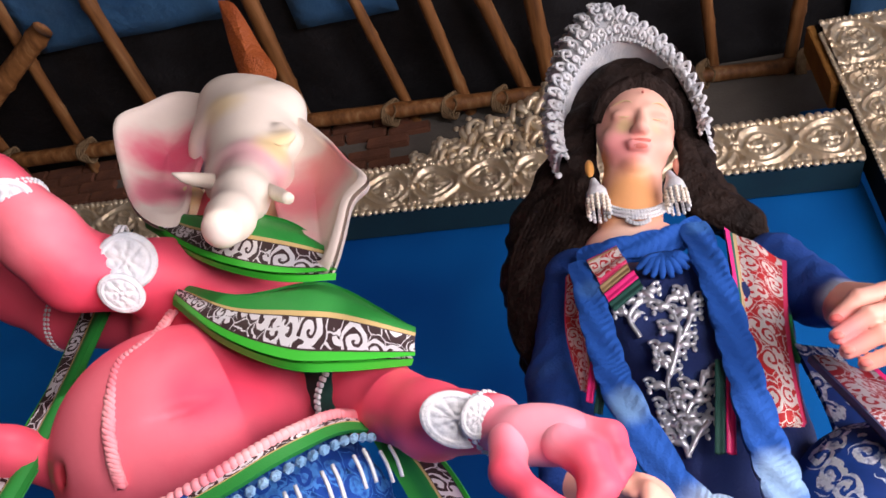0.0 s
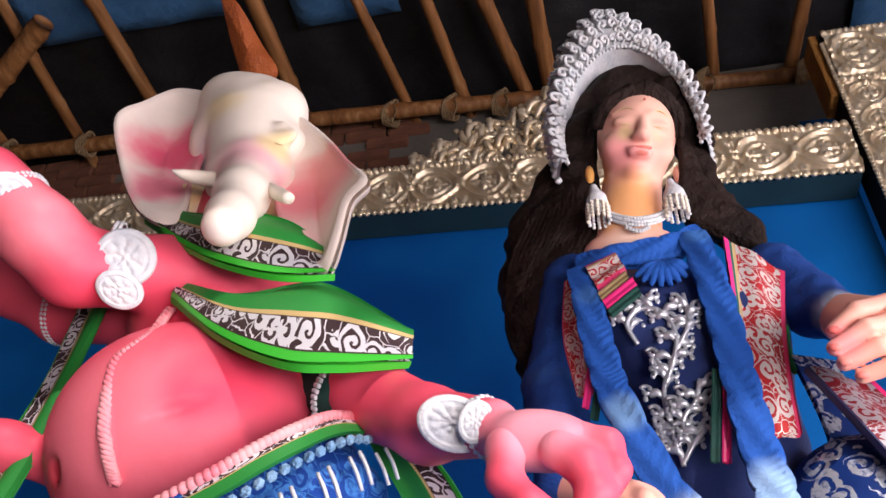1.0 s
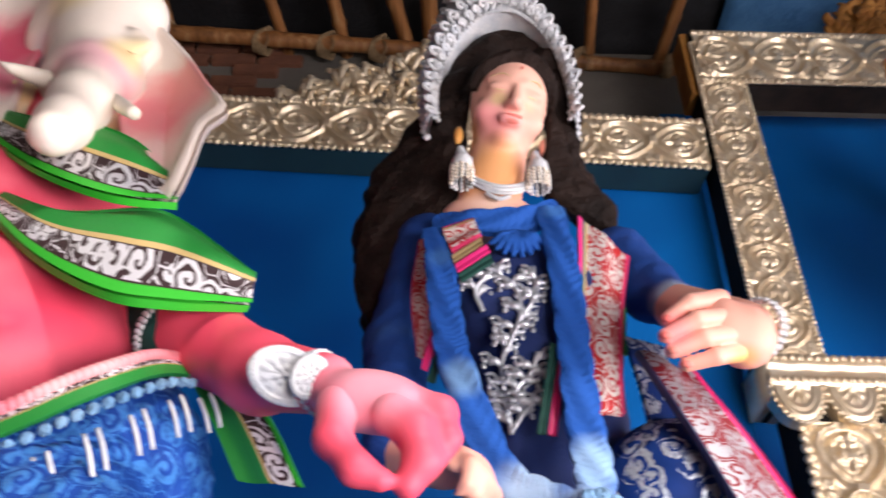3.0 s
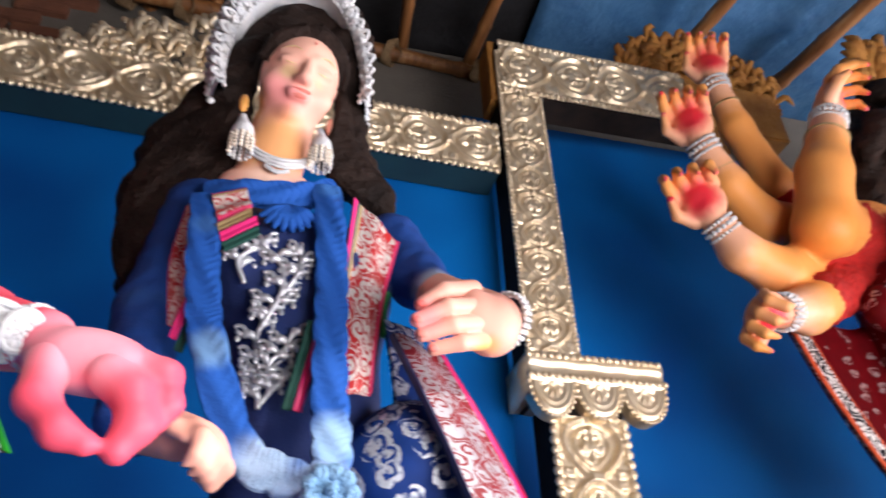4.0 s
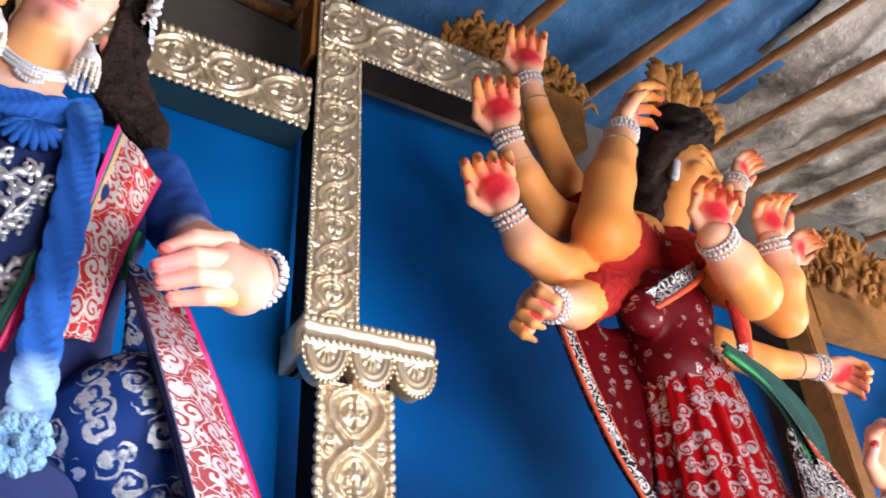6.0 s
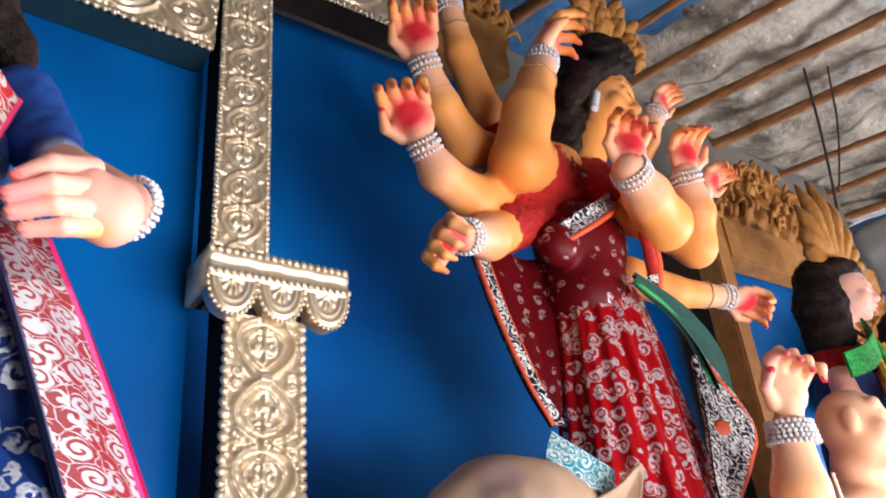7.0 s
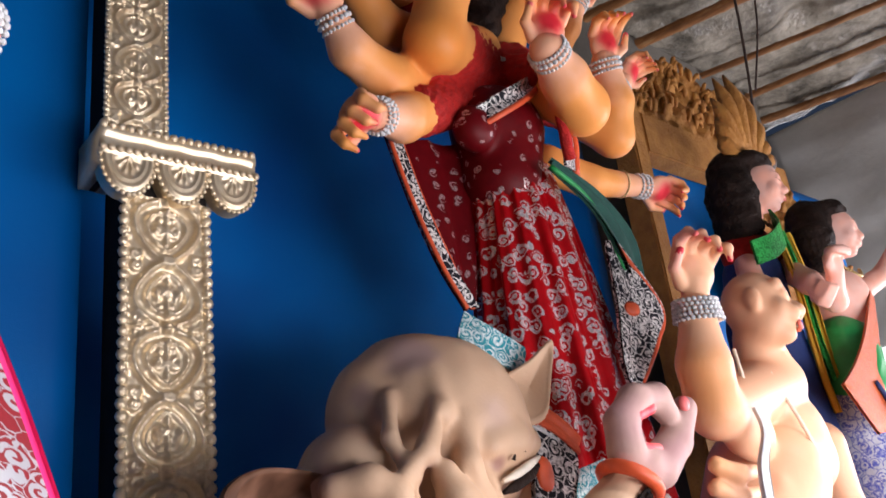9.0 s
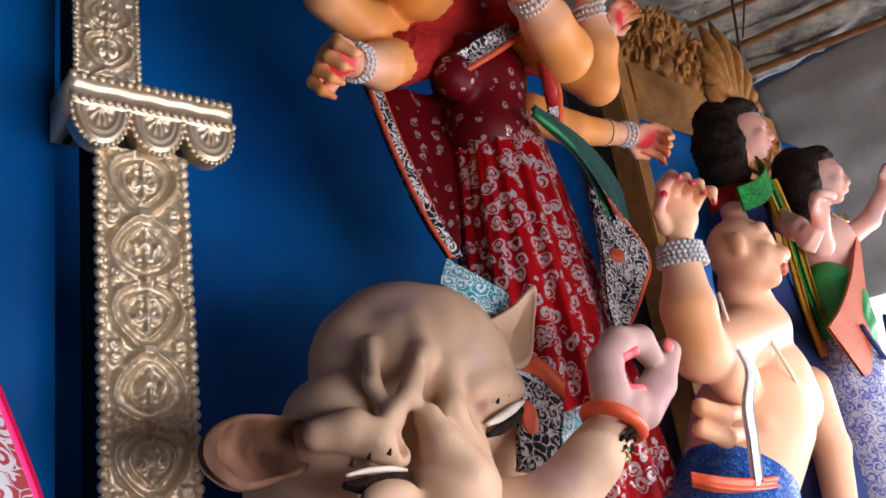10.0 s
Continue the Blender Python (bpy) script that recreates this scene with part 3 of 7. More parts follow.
# hanging cords with a tied bundle
s = Sculpt()
s.tube([(5.62, 2.0, 4.9), (5.58, 2.02, 4.4), (5.52, 2.05, 3.9), (5.36, 2.05, 3.42)], 0.009, M_WIRE, 6)
s.tube([(5.75, 1.9, 4.9), (5.68, 1.95, 4.4), (5.55, 2.03, 3.9)], 0.007, M_WIRE, 6)
s.balls([(5.36, 2.05, 3.40), (5.40, 2.03, 3.34), (5.33, 2.05, 3.30), (5.38, 2.06, 3.25)], [0.05, 0.06, 0.05, 0.045], M_WIRE)
s.thing("hanging_cord", "dark cords with a tied bundle hanging from the roof", "cord")

s = Sculpt()
s.grid(np.array([[(34.0, 30.0 - 44.0 * a, -1.0 + 12.0 * b) for b in (0, 1)] for a in (0, 0.5, 1)]), M_HAZE)
s.thing("backdrop_distance", "pale hazy daylight far beyond the shed's open end", "backdrop", kind="structure")

# rope lashings where rafters cross the purlin
for i, (x, skew) in enumerate(RAFTERS[1:11]):
    y = 2.52 + (x + 5.1) / 7.0 * 0.36
    s = Sculpt()
    for k in range(5):
        o = 0.012 * (k - 2)
        s.tube([(x + o + 0.02 * math.cos(a), y + 0.056 * math.sin(a), 4.80 + 0.056 * math.cos(a + 0.2 * k)) for a in np.linspace(0, 6.283, 14)], 0.007, M_ROPE, 5, 26)
    s.tube([(x + 0.03, y - 0.05, 4.80), (x + 0.05, y - 0.07, 4.72), (x + 0.03, y - 0.06, 4.66)], 0.005, M_ROPE, 5, 10)
    s.thing("rope_lashing", "brown jute rope lashing round crossed bamboo poles", "rope", group="rope lashings")

# ---- stage and backdrops ----
stage = empty("platform", "rough plank platform under the statues", "platform", kind="structure")
for i in range(14):
    x0 = -3.2 + i * 0.72
    box("plank", (x0, 0.62, 0.78), (x0 + 0.71, 2.88, 0.83), M_WOOD, stage)
for x in (-3.1, -1.0, 1.0, 3.0, 5.0, 6.7):
    for y in (0.7, 2.8):
        box("post", (x - 0.04, y - 0.04, 0), (x + 0.04, y + 0.04, 0.776), M_WOOD, stage)


def backdrop(name, x0, x1, y, z0, z1, label):
    nx, nz = int((x1 - x0) / 0.08), int((z1 - z0) / 0.08)
    X, Z = np.meshgrid(np.linspace(x0, x1, nx), np.linspace(z0, z1, nz), indexing="ij")
    Y = np.zeros_like(X)
    for i in range(nx):
        for j in range(nz):
            Y[i, j] = y + 0.006 * noise.fractal(Vector((X[i, j] * 1.6, Z[i, j] * 0.5, y)), 1.0, 2.0, 3)
    s = Sculpt()
    s.grid(np.stack([X, Y, Z], -1), M_BLUE)
    ob = s.thing(name, label, "backdrop panel")
    ob.modifiers.new("thickness", "SOLIDIFY").thickness = -0.012
    return ob


backdrop("backdrop_panel", -3.2, 1.62, 2.46, 0.83, 3.95, "glossy blue painted side panel with faint pale marks")
backdrop("backdrop_panel", 1.62, 4.62, 2.78, 0.83, 4.35, "glossy blue painted centre panel behind the tall statue")
backdrop("backdrop_panel", 4.62, 7.3, 2.46, 0.83, 3.6, "glossy blue painted side panel behind smaller statues")


# ---- stamped foil frame ----
def ridge(U, V, pts, w):
    d = np.full(U.shape, 9.0)
    for x, y in pts:
        d = np.minimum(d, (U - x) ** 2 + (V - y) ** 2)
    return np.exp(-d / w ** 2)


def spiral(cx, cy, r, turns, start, flip=1, n=40):
    return [(cx + flip * r * (1 - 0.85 * t) * math.cos(start + turns * 6.283 * t), cy + r * (1 - 0.85 * t) * math.sin(start + turns * 6.283 * t)) for t in np.linspace(0, 1, n)]


def stamped_mesh(width, length, nu, nv, depth):
    """One stamped sheet: an ogee heart with beaded outline, a leafy stalk and corner scrolls."""
    u, v = np.linspace(-1, 1, nu), np.linspace(0, 1, nv)
    U, V = np.meshgrid(u, v * length / (width / 2), indexing="ij")
    H = length / (width / 2)
    z = np.zeros_like(U)
    t = np.linspace(0, 1, 60)
    for half in (0, 1):
        up = (lambda q: (0.02 + 0.47 * q) * H) if half == 0 else (lambda q: (0.98 - 0.47 * q) * H)
        for sgn in (-1, 1):
            out = [(sgn * (0.70 * math.sin(math.pi * q ** 0.75) ** 0.7 + 0.05), up(q)) for q in t]
            inn = [(sgn * 0.46 * math.sin(math.pi * q ** 0.75) ** 0.8, up(0.16 + 0.68 * q)) for q in t]
            z += 0.95 * ridge(U, V, out, 0.065)
            z += 0.8 * ridge(U, V, inn[::3], 0.045)
            z += 0.75 * ridge(U, V, spiral(sgn * 0.66, up(0.07), 0.17, 1.5, 1.0, sgn), 0.05)
            z += 0.65 * ridge(U, V, spiral(sgn * 0.70, up(0.93), 0.13, 1.3, 2.6, sgn), 0.045)
            z += 0.6 * ridge(U, V, spiral(sgn * 0.20, up(0.52), 0.13, 1.3, 2.0, sgn), 0.045)
            z += 0.6 * ridge(U, V, [(sgn * (0.10 + 0.05 * k), up(0.2 + 0.1 * k)) for k in range(4)], 0.06)
        z += 0.85 * ridge(U, V, [(0, up(0.16 + 0.62 * q)) for q in t[::6]], 0.055)
        z += 0.8 * ridge(U, V, [(0.09 * math.cos(a), 0.5 * H + 0.09 * math.sin(a)) for a in np.linspace(0, 6.28, 6)], 0.06)
    z += 0.5 * ridge(U, V, [(q, 0.0) for q in np.linspace(-0.9, 0.9, 40)] + [(q, H) for q in np.linspace(-0.9, 0.9, 40)], 0.04)
    z += 0.9 * ridge(U, V, [(sg * 0.93, q * H) for q in np.linspace(0.03, 0.97, 17) for sg in (-1, 1)], 0.075)
    z = np.minimum(z, 1.15) * depth
    z += 0.0012 * np.sin(U * 17 + V * 9) * np.sin(V * 23)
    s = Sculpt()
    s.grid(np.stack([U * width / 2, V * width / 2, z], -1), M_FOIL)
    return s.mesh("stamped_panel")


def strip(parent, start, along, across, out, width, length, count, mesh, bead):
    """A row of stamped panels with a row of beads on each edge."""
    along, across, out = Vector(along), Vector(across), Vector(out)
    for i in range(count):
        ob = new("stamped_panel", mesh)
        p = Vector(start) + along * (length * i)
        ob.matrix_world = Matrix(((across.x, along.x, out.x, p.x), (across.y, along.y, out.y, p.y), (across.z, along.z, out.z, p.z), (0, 0, 0, 1)))
        ob.parent = parent
    n = int(length * count / (bead * 2.02))
    for e in (-1, 1):
        for i in range(n):
            c = Vector(start) + along * ((i + 0.5) * length * count / n) + across * (e * (width / 2 - bead * 0.3)) + out * bead * 0.45
            bead_at(parent, c, bead * (0.9 + 0.2 * random.random()))


def bead_base():
    s = Sculpt()
    s.balls([(0, 0, 0)], 1.0, M_FOIL, seg=8)
    return s.mesh("bead")


BEAD = bead_base()


def bead_at(parent, c, r):
    ob = new("bead", BEAD)
    ob.location, ob.scale, ob.parent = c, (r, r * 0.8, r), parent


TILE_WIDE = stamped_mesh(0.26, 0.40, 56, 86, 0.024)
TILE_NARROW = stamped_mesh(0.19, 0.27, 46, 66, 0.017)
TILE_BEAM = stamped_mesh(0.25, 0.42, 52, 86, 0.021)
TILE_TOP = stamped_mesh(0.32, 0.46, 56, 80, 0.023)

col = empty("ornamental_column", "silver-gilt stamped foil column with a scalloped capital", "column")
strip(col, (1.812, 2.296, 0.94), (0, 0, 1), (1, 0, 0), (0, -1, 0), 0.26, 0.40, 4, TILE_WIDE, 0.0165)
strip(col, (1.722, 2.296, 2.66), (0, 0, 1), (1, 0, 0), (0, -1, 0), 0.19, 0.27, 6, TILE_NARROW, 0.0098)
box("shaft_board", (1.68, 2.30, 0.83), (1.945, 2.44, 2.6), M_SHADECARD, col)
box("upper_board", (1.628, 2.30, 2.6), (1.816, 2.44, 4.32), M_SHADECARD, col)


def capital(parent):
    """Three beaded half-round scallops under a moulded, beaded shelf."""
    x0, x1 = 1.60, 2.09
    s = Sculpt()
    prof = [(2.44, 2.735), (2.245, 2.735), (2.238, 2.725), (2.238, 2.70), (2.246, 2.694), (2.246, 2.672), (2.238, 2.665), (2.238, 2.645), (2.25, 2.635), (2.25, 2.60), (2.44, 2.60)]
    P = np.array([[(x, y, z) for y, z in prof] for x in np.linspace(x0, x1, 24)])
    P[:, :, 2] += 0.003 * np.sin(np.arange(24) * 1.3)[:, None]
    s.grid(P, M_FOIL)
    for i, o in ((0, 0), (23, 1)):
        b = [i * len(prof) + j for j in range(len(prof))]
        s.f.append(tuple(b if o else b[::-1])), s.mi.append(0)
    s.part("shelf", parent)
    for z, r in ((2.728, 0.013), (2.655, 0.012)):
        for x in np.arange(x0 + 0.008, x1, 2.0 * r):
            bead_at(parent, (x, 2.238, z), r)
    for k in range(3):
        c = x0 + 0.082 + k * 0.163
        s = Sculpt()
        R, A = np.meshgrid(np.linspace(0, 0.08, 18), np.linspace(math.pi, 2 * math.pi, 36), indexing="ij")
        h = 0.012 * np.exp(-((R - 0.066) / 0.006) ** 2) + 0.010 * np.exp(-((R - 0.050) / 0.005) ** 2) + 0.008 * np.exp(-((R - 0.026) / 0.012) ** 2) * (0.5 + 0.5 * np.cos(A * 10)) + 0.012 * np.exp(-(R / 0.01) ** 2)
        s.grid(np.stack([c + R * np.cos(A), 2.244 - h, 2.634 + 1.45 * R * np.sin(A)], -1)[:, ::-1], M_FOIL)
        s.grid(np.stack([np.stack([c + 0.08 * np.cos(A[0]), 0 * A[0] + y, 2.634 + 0.116 * np.sin(A[0])], -1) for y in (2.244, 2.30)], 0), M_FOIL)
        s.balls([(c + 0.08 * math.cos(a), 2.244, 2.634 + 0.116 * math.sin(a)) for a in np.linspace(math.pi, 2 * math.pi, 17)], 0.0085, M_FOIL)
        s.part("scallop", parent)


capital(col)

beam = empty("ornamental_beam", "silver-gilt stamped foil beam with beaded edges", "beam")
ANG = math.radians(2.2)
ax = Vector((math.cos(ANG), 0, -math.sin(ANG)))
ac = Vector((-math.sin(ANG), 0, -math.cos(ANG)))
strip(beam, Vector((1.60, 2.296, 3.675)) - ax * (0.42 * 11), ax, ac, (0, -1, 0), 0.25, 0.42, 11, TILE_BEAM, 0.0148)
bb = box("beam_board", (-2.31, 2.30, -0.122), (2.31, 2.445, 0.122), M_GREENEDGE)
bb.parent = beam
bb.location = Vector((1.60, 2.374, 3.675)) - ax * 2.31
bb.rotation_euler = (0, ANG, 0)

top = empty("ornamental_frame", "silver-gilt stamped foil head of the centre frame", "frame")
strip(top, (1.64, 2.292, 4.185), (1, 0, 0), (0, 0, -1), (0, -1, 0), 0.32, 0.46, 2, TILE_TOP, 0.011)
box("head_board", (1.63, 2.30, 4.02), (2.56, 2.44, 4.35), M_SHADECARD, top)
box("frame_return", (1.60, 2.31, 3.98), (1.66, 2.44, 4.36), M_CARD, top)


def crest(name, label, x0, x1, peak, base, y, mat, seed, leaf=0.09, count=70, slope=None):
    """Leafy relief: curled leaves along rising stems inside a triangular fan."""
    rnd = random.Random(seed)
    s = Sculpt()
    for i in range(count):
        u = rnd.random()
        x = x0 + (x1 - x0) * u
        hmax = peak(u)
        z = base(u) + hmax * rnd.random() ** 0.8
        a = rnd.uniform(-0.9, 0.9) + (0.5 - u) * 1.0
        L = leaf * rnd.uniform(0.7, 1.3)
        d, p = np.array((math.sin(a), 0, math.cos(a))), np.array((math.cos(a), 0, -math.sin(a)))
        c = np.array((x, y - rnd.uniform(0, 0.04), z))
        out = np.array((0, -1.0, 0))
        s.tube([c, c + d * L * 0.5 + out * 0.02, c + d * L * 0.9 + p * L * 0.25, c + d * L * 0.7 + p * L * 0.45, c + d * L * 0.55 + p * L * 0.3], [0.012, 0.016, 0.011, 0.009, 0.006], mat, 6, 12)
        s.balls([c + d * L * 0.95 + out * 0.01, c + d * L * 0.6 + p * L * 0.3 + out * 0.012, c + d * 0.3 * L - p * L * 0.2], [0.017, 0.014, 0.015], mat, (1, 0.6, 1), 6)
    return s.thing(name, label, "ornament")


leaf = crest("leaf_ornament", "silver-gilt leafy scroll ornament on the beam", -0.10, 0.78, lambda u: 0.02 + 0.52 * u ** 1.1, lambda u: 3.86 - 0.03 * u, 2.36, M_FOIL, 5, 0.10, 120)


def card_crest(name, label, x0, x1, z0, height, y, lean, seed):
    """Raw brown foam gable, carved with curling leaves and a toothed edge."""
    n, m = 90, 26
    s = Sculpt()
    U, V = np.meshgrid(np.linspace(0, 1, n), np.linspace(0, 1, m), indexing="ij")
    tooth = 0.05 * np.abs(np.sin(U * 38)) + 0.03 * np.abs(np.sin(U * 91))
    top_h = height * np.sin(math.pi * np.clip(U * 0.94 + 0.03, 0, 1)) ** 0.75 + tooth * (height > 0.2)
    Z = z0 + lean * U + V * top_h
    relief = 0.03 * np.abs(np.sin(U * 22 + 5 * V) * np.sin(V * 9 + 4 * U)) + 0.02 * np.sin(U * 60 + V * 17) * np.sin(V * 31)
    Y = y - relief * (V > 0.02)
    s.grid(np.stack([x0 + (x1 - x0) * U, Y, Z], -1), M_CARD)
    s.grid(np.stack([x0 + (x1 - x0) * U, Y * 0 + y + 0.05, Z], -1)[:, ::-1], M_CARD)
    s.grid(np.stack([np.stack([x0 + (x1 - x0) * U[:, -1], Y[:, -1], Z[:, -1]], -1), np.stack([x0 + (x1 - x0) * U[:, -1], 0 * U[:, -1] + y + 0.05, Z[:, -1]], -1)], 1), M_CARD)
    rnd = random.Random(seed)
    for i in range(110):
        u = rnd.random()
        q = int(u * (n - 1))
        z = Z[q, 0] + (Z[q, -1] - Z[q, 0]) * rnd.uniform(0.15, 1.0)
        x = x0 + (x1 - x0) * u
        a = rnd.uniform(-1.1, 1.1)
        s.tube([(x, y - 0.02, z), (x + 0.05 * math.sin(a), y - 0.05, z + 0.05 * math.cos(a)), (x + 0.10 * math.sin(a + 0.5), y - 0.03, z + 0.09 * math.cos(a + 0.5))], [0.012, 0.017, 0.004], M_CARD, 6, 8)
    return s.thing(name, label, "ornament")


card_crest("foam_gable", "raw brown carved foam gable above the centre frame", 2.28, 3.12, 4.33, 0.34, 2.34, -0.10, 3)
card_crest("foam_gable", "raw brown carved foam gable above the side frame", 4.55, 5.9, 3.62, 0.50, 2.34, -0.12, 4)
card_crest("foam_gable", "raw brown carved foam gable behind a crowned statue", 5.2, 6.9, 2.5, 0.85, 2.30, 0.0, 6)

fr = empty("unfinished_frame", "raw brown foam frame, not yet gilded", "frame")
box("head_board", (2.57, 2.29, 4.02), (3.08, 2.44, 4.34), M_CARD, fr, 0.01)
box("side_post", (4.44, 2.29, 0.84), (4.56, 2.44, 3.75), M_CARD, fr, 0.01)
box("wing_beam", (4.585, 2.30, 3.36), (6.3, 2.44, 3.62), M_CARD, fr, 0.01)


# ---- statues ----
def hand(skin, palm, wrist, tip, facing, size, curl=0.45, thumb=1, spread=0.35):
    """Fingers and thumb from the wrist towards tip; facing: the way the palm looks. Adds to the two lists."""
    w = np.array(wrist, float)
    d = np.array(tip, float) - w
    d /= np.linalg.norm(d)
    f = np.array(facing, float)
    f -= d * (f @ d)
    f /= np.linalg.norm(f)
    a = np.cross(d, f) * thumb
    turned = tuple(math.degrees(v) for v in Matrix(np.stack([np.cross(d, f), d, f], 1).tolist()).to_euler())
    skin.append(limb(w, w + d * size * 0.2, size * 0.17, size * 0.20))
    skin.append(ball(w + d * size * 0.30, (size * 0.29, size * 0.30, size * 0.17), turned))
    for i in range(4):
        s = (i - 1.5) * 0.165
        base = w + d * size * (0.50 - 0.03 * abs(i - 1.2)) + a * s * size
        b = curl * (0.85 + 0.14 * i)
        d1 = d * math.cos(b * 1.1) + f * math.sin(b * 1.1) + a * s * spread
        d2 = d * math.cos(b * 2.6) + f * math.sin(b * 2.6)
        d3 = d * math.cos(b * 4.2) + f * math.sin(b * 4.2)
        k1 = base + d1 * size * 0.24
        k2 = k1 + d2 * size * 0.20
        skin.append(limb(base, k1, size * 0.085, size * 0.078))
        skin.append(limb(k1, k2, size * 0.076, size * 0.068))
        skin.append(limb(k2, k2 + d3 * size * 0.15, size * 0.058, size * 0.040))
        palm.append(limb(base + f * size * 0.025, k1 + f * size * 0.02, size * 0.06, size * 0.055))
        palm.append(limb(k2 + d3 * size * 0.12, k2 + d3 * size * 0.16, size * 0.044, size * 0.038))
    base = w + d * size * 0.14 - a * size * 0.20
    k1 = base - a * size * 0.16 + d * size * 0.17 + f * size * 0.10
    k2 = k1 + d * size * 0.20 + f * size * 0.10 + a * size * 0.03
    skin.append(limb(base, k1, size * 0.10, size * 0.075))
    skin.append(limb(k1, k2, size * 0.072, size * 0.05))
    palm.append(limb(k1 + (k2 - k1) * 0.75, k2 + (k2 - k1) * 0.04, size * 0.054, size * 0.05))


def bangle(s, centre, axis, r, mat, rows=2, bead=0.008):
    """Rows of beads round a wrist."""
    ax = np.array(axis, float) / np.linalg.norm(axis)
    x = np.cross(ax, (0.3, 0.8, 0.5))
    x /= np.linalg.norm(x)
    y = np.cross(ax, x)
    n = max(8, int(2 * math.pi * r / (bead * 1.9)))
    for k in range(rows):
        c = np.array(centre, float) + ax * (k - (rows - 1) / 2) * bead * 1.8
        s.balls([c + r * (math.cos(t) * x + math.sin(t) * y) for t in np.linspace(0, 2 * math.pi, n, endpoint=False)], bead, mat, seg=6)


def medallion(s, centre, out, r, mat, stretch=1.0, petals=9):
    """A round embossed boss: petals inside two beaded rims."""
    o = np.array(out, float) / np.linalg.norm(out)
    x = np.cross(o, (0.2, 0.1, 1.0))
    x /= np.linalg.norm(x)
    y = np.cross(o, x)
    Rr, A = np.meshgrid(np.linspace(0, 1, 22), np.linspace(0, 2 * math.pi, 72, endpoint=False), indexing="ij")
    h = 0.20 * np.sqrt(np.maximum(0, 1 - Rr ** 2)) + 0.09 * np.abs(np.cos(A * petals / 2)) * np.exp(-((Rr - 0.55) / 0.17) ** 2) + 0.09 * np.abs(np.cos(A * petals / 3 + 1)) * np.exp(-((Rr - 0.25) / 0.1) ** 2) + 0.10 * np.exp(-((Rr - 0.80) / 0.035) ** 2) + 0.08 * np.abs(np.cos(A * 16)) * np.exp(-((Rr - 0.93) / 0.05) ** 2) + 0.12 * np.exp(-(Rr / 0.09) ** 2)
    P = np.array(centre) + r * ((Rr * np.cos(A))[..., None] * x * stretch + (Rr * np.sin(A))[..., None] * y + h[..., None] * o)
    s.grid(P, mat, closed=True)
    s.grid(np.array([P[-1], P[-1] - o * r * 0.35]), mat, closed=True)


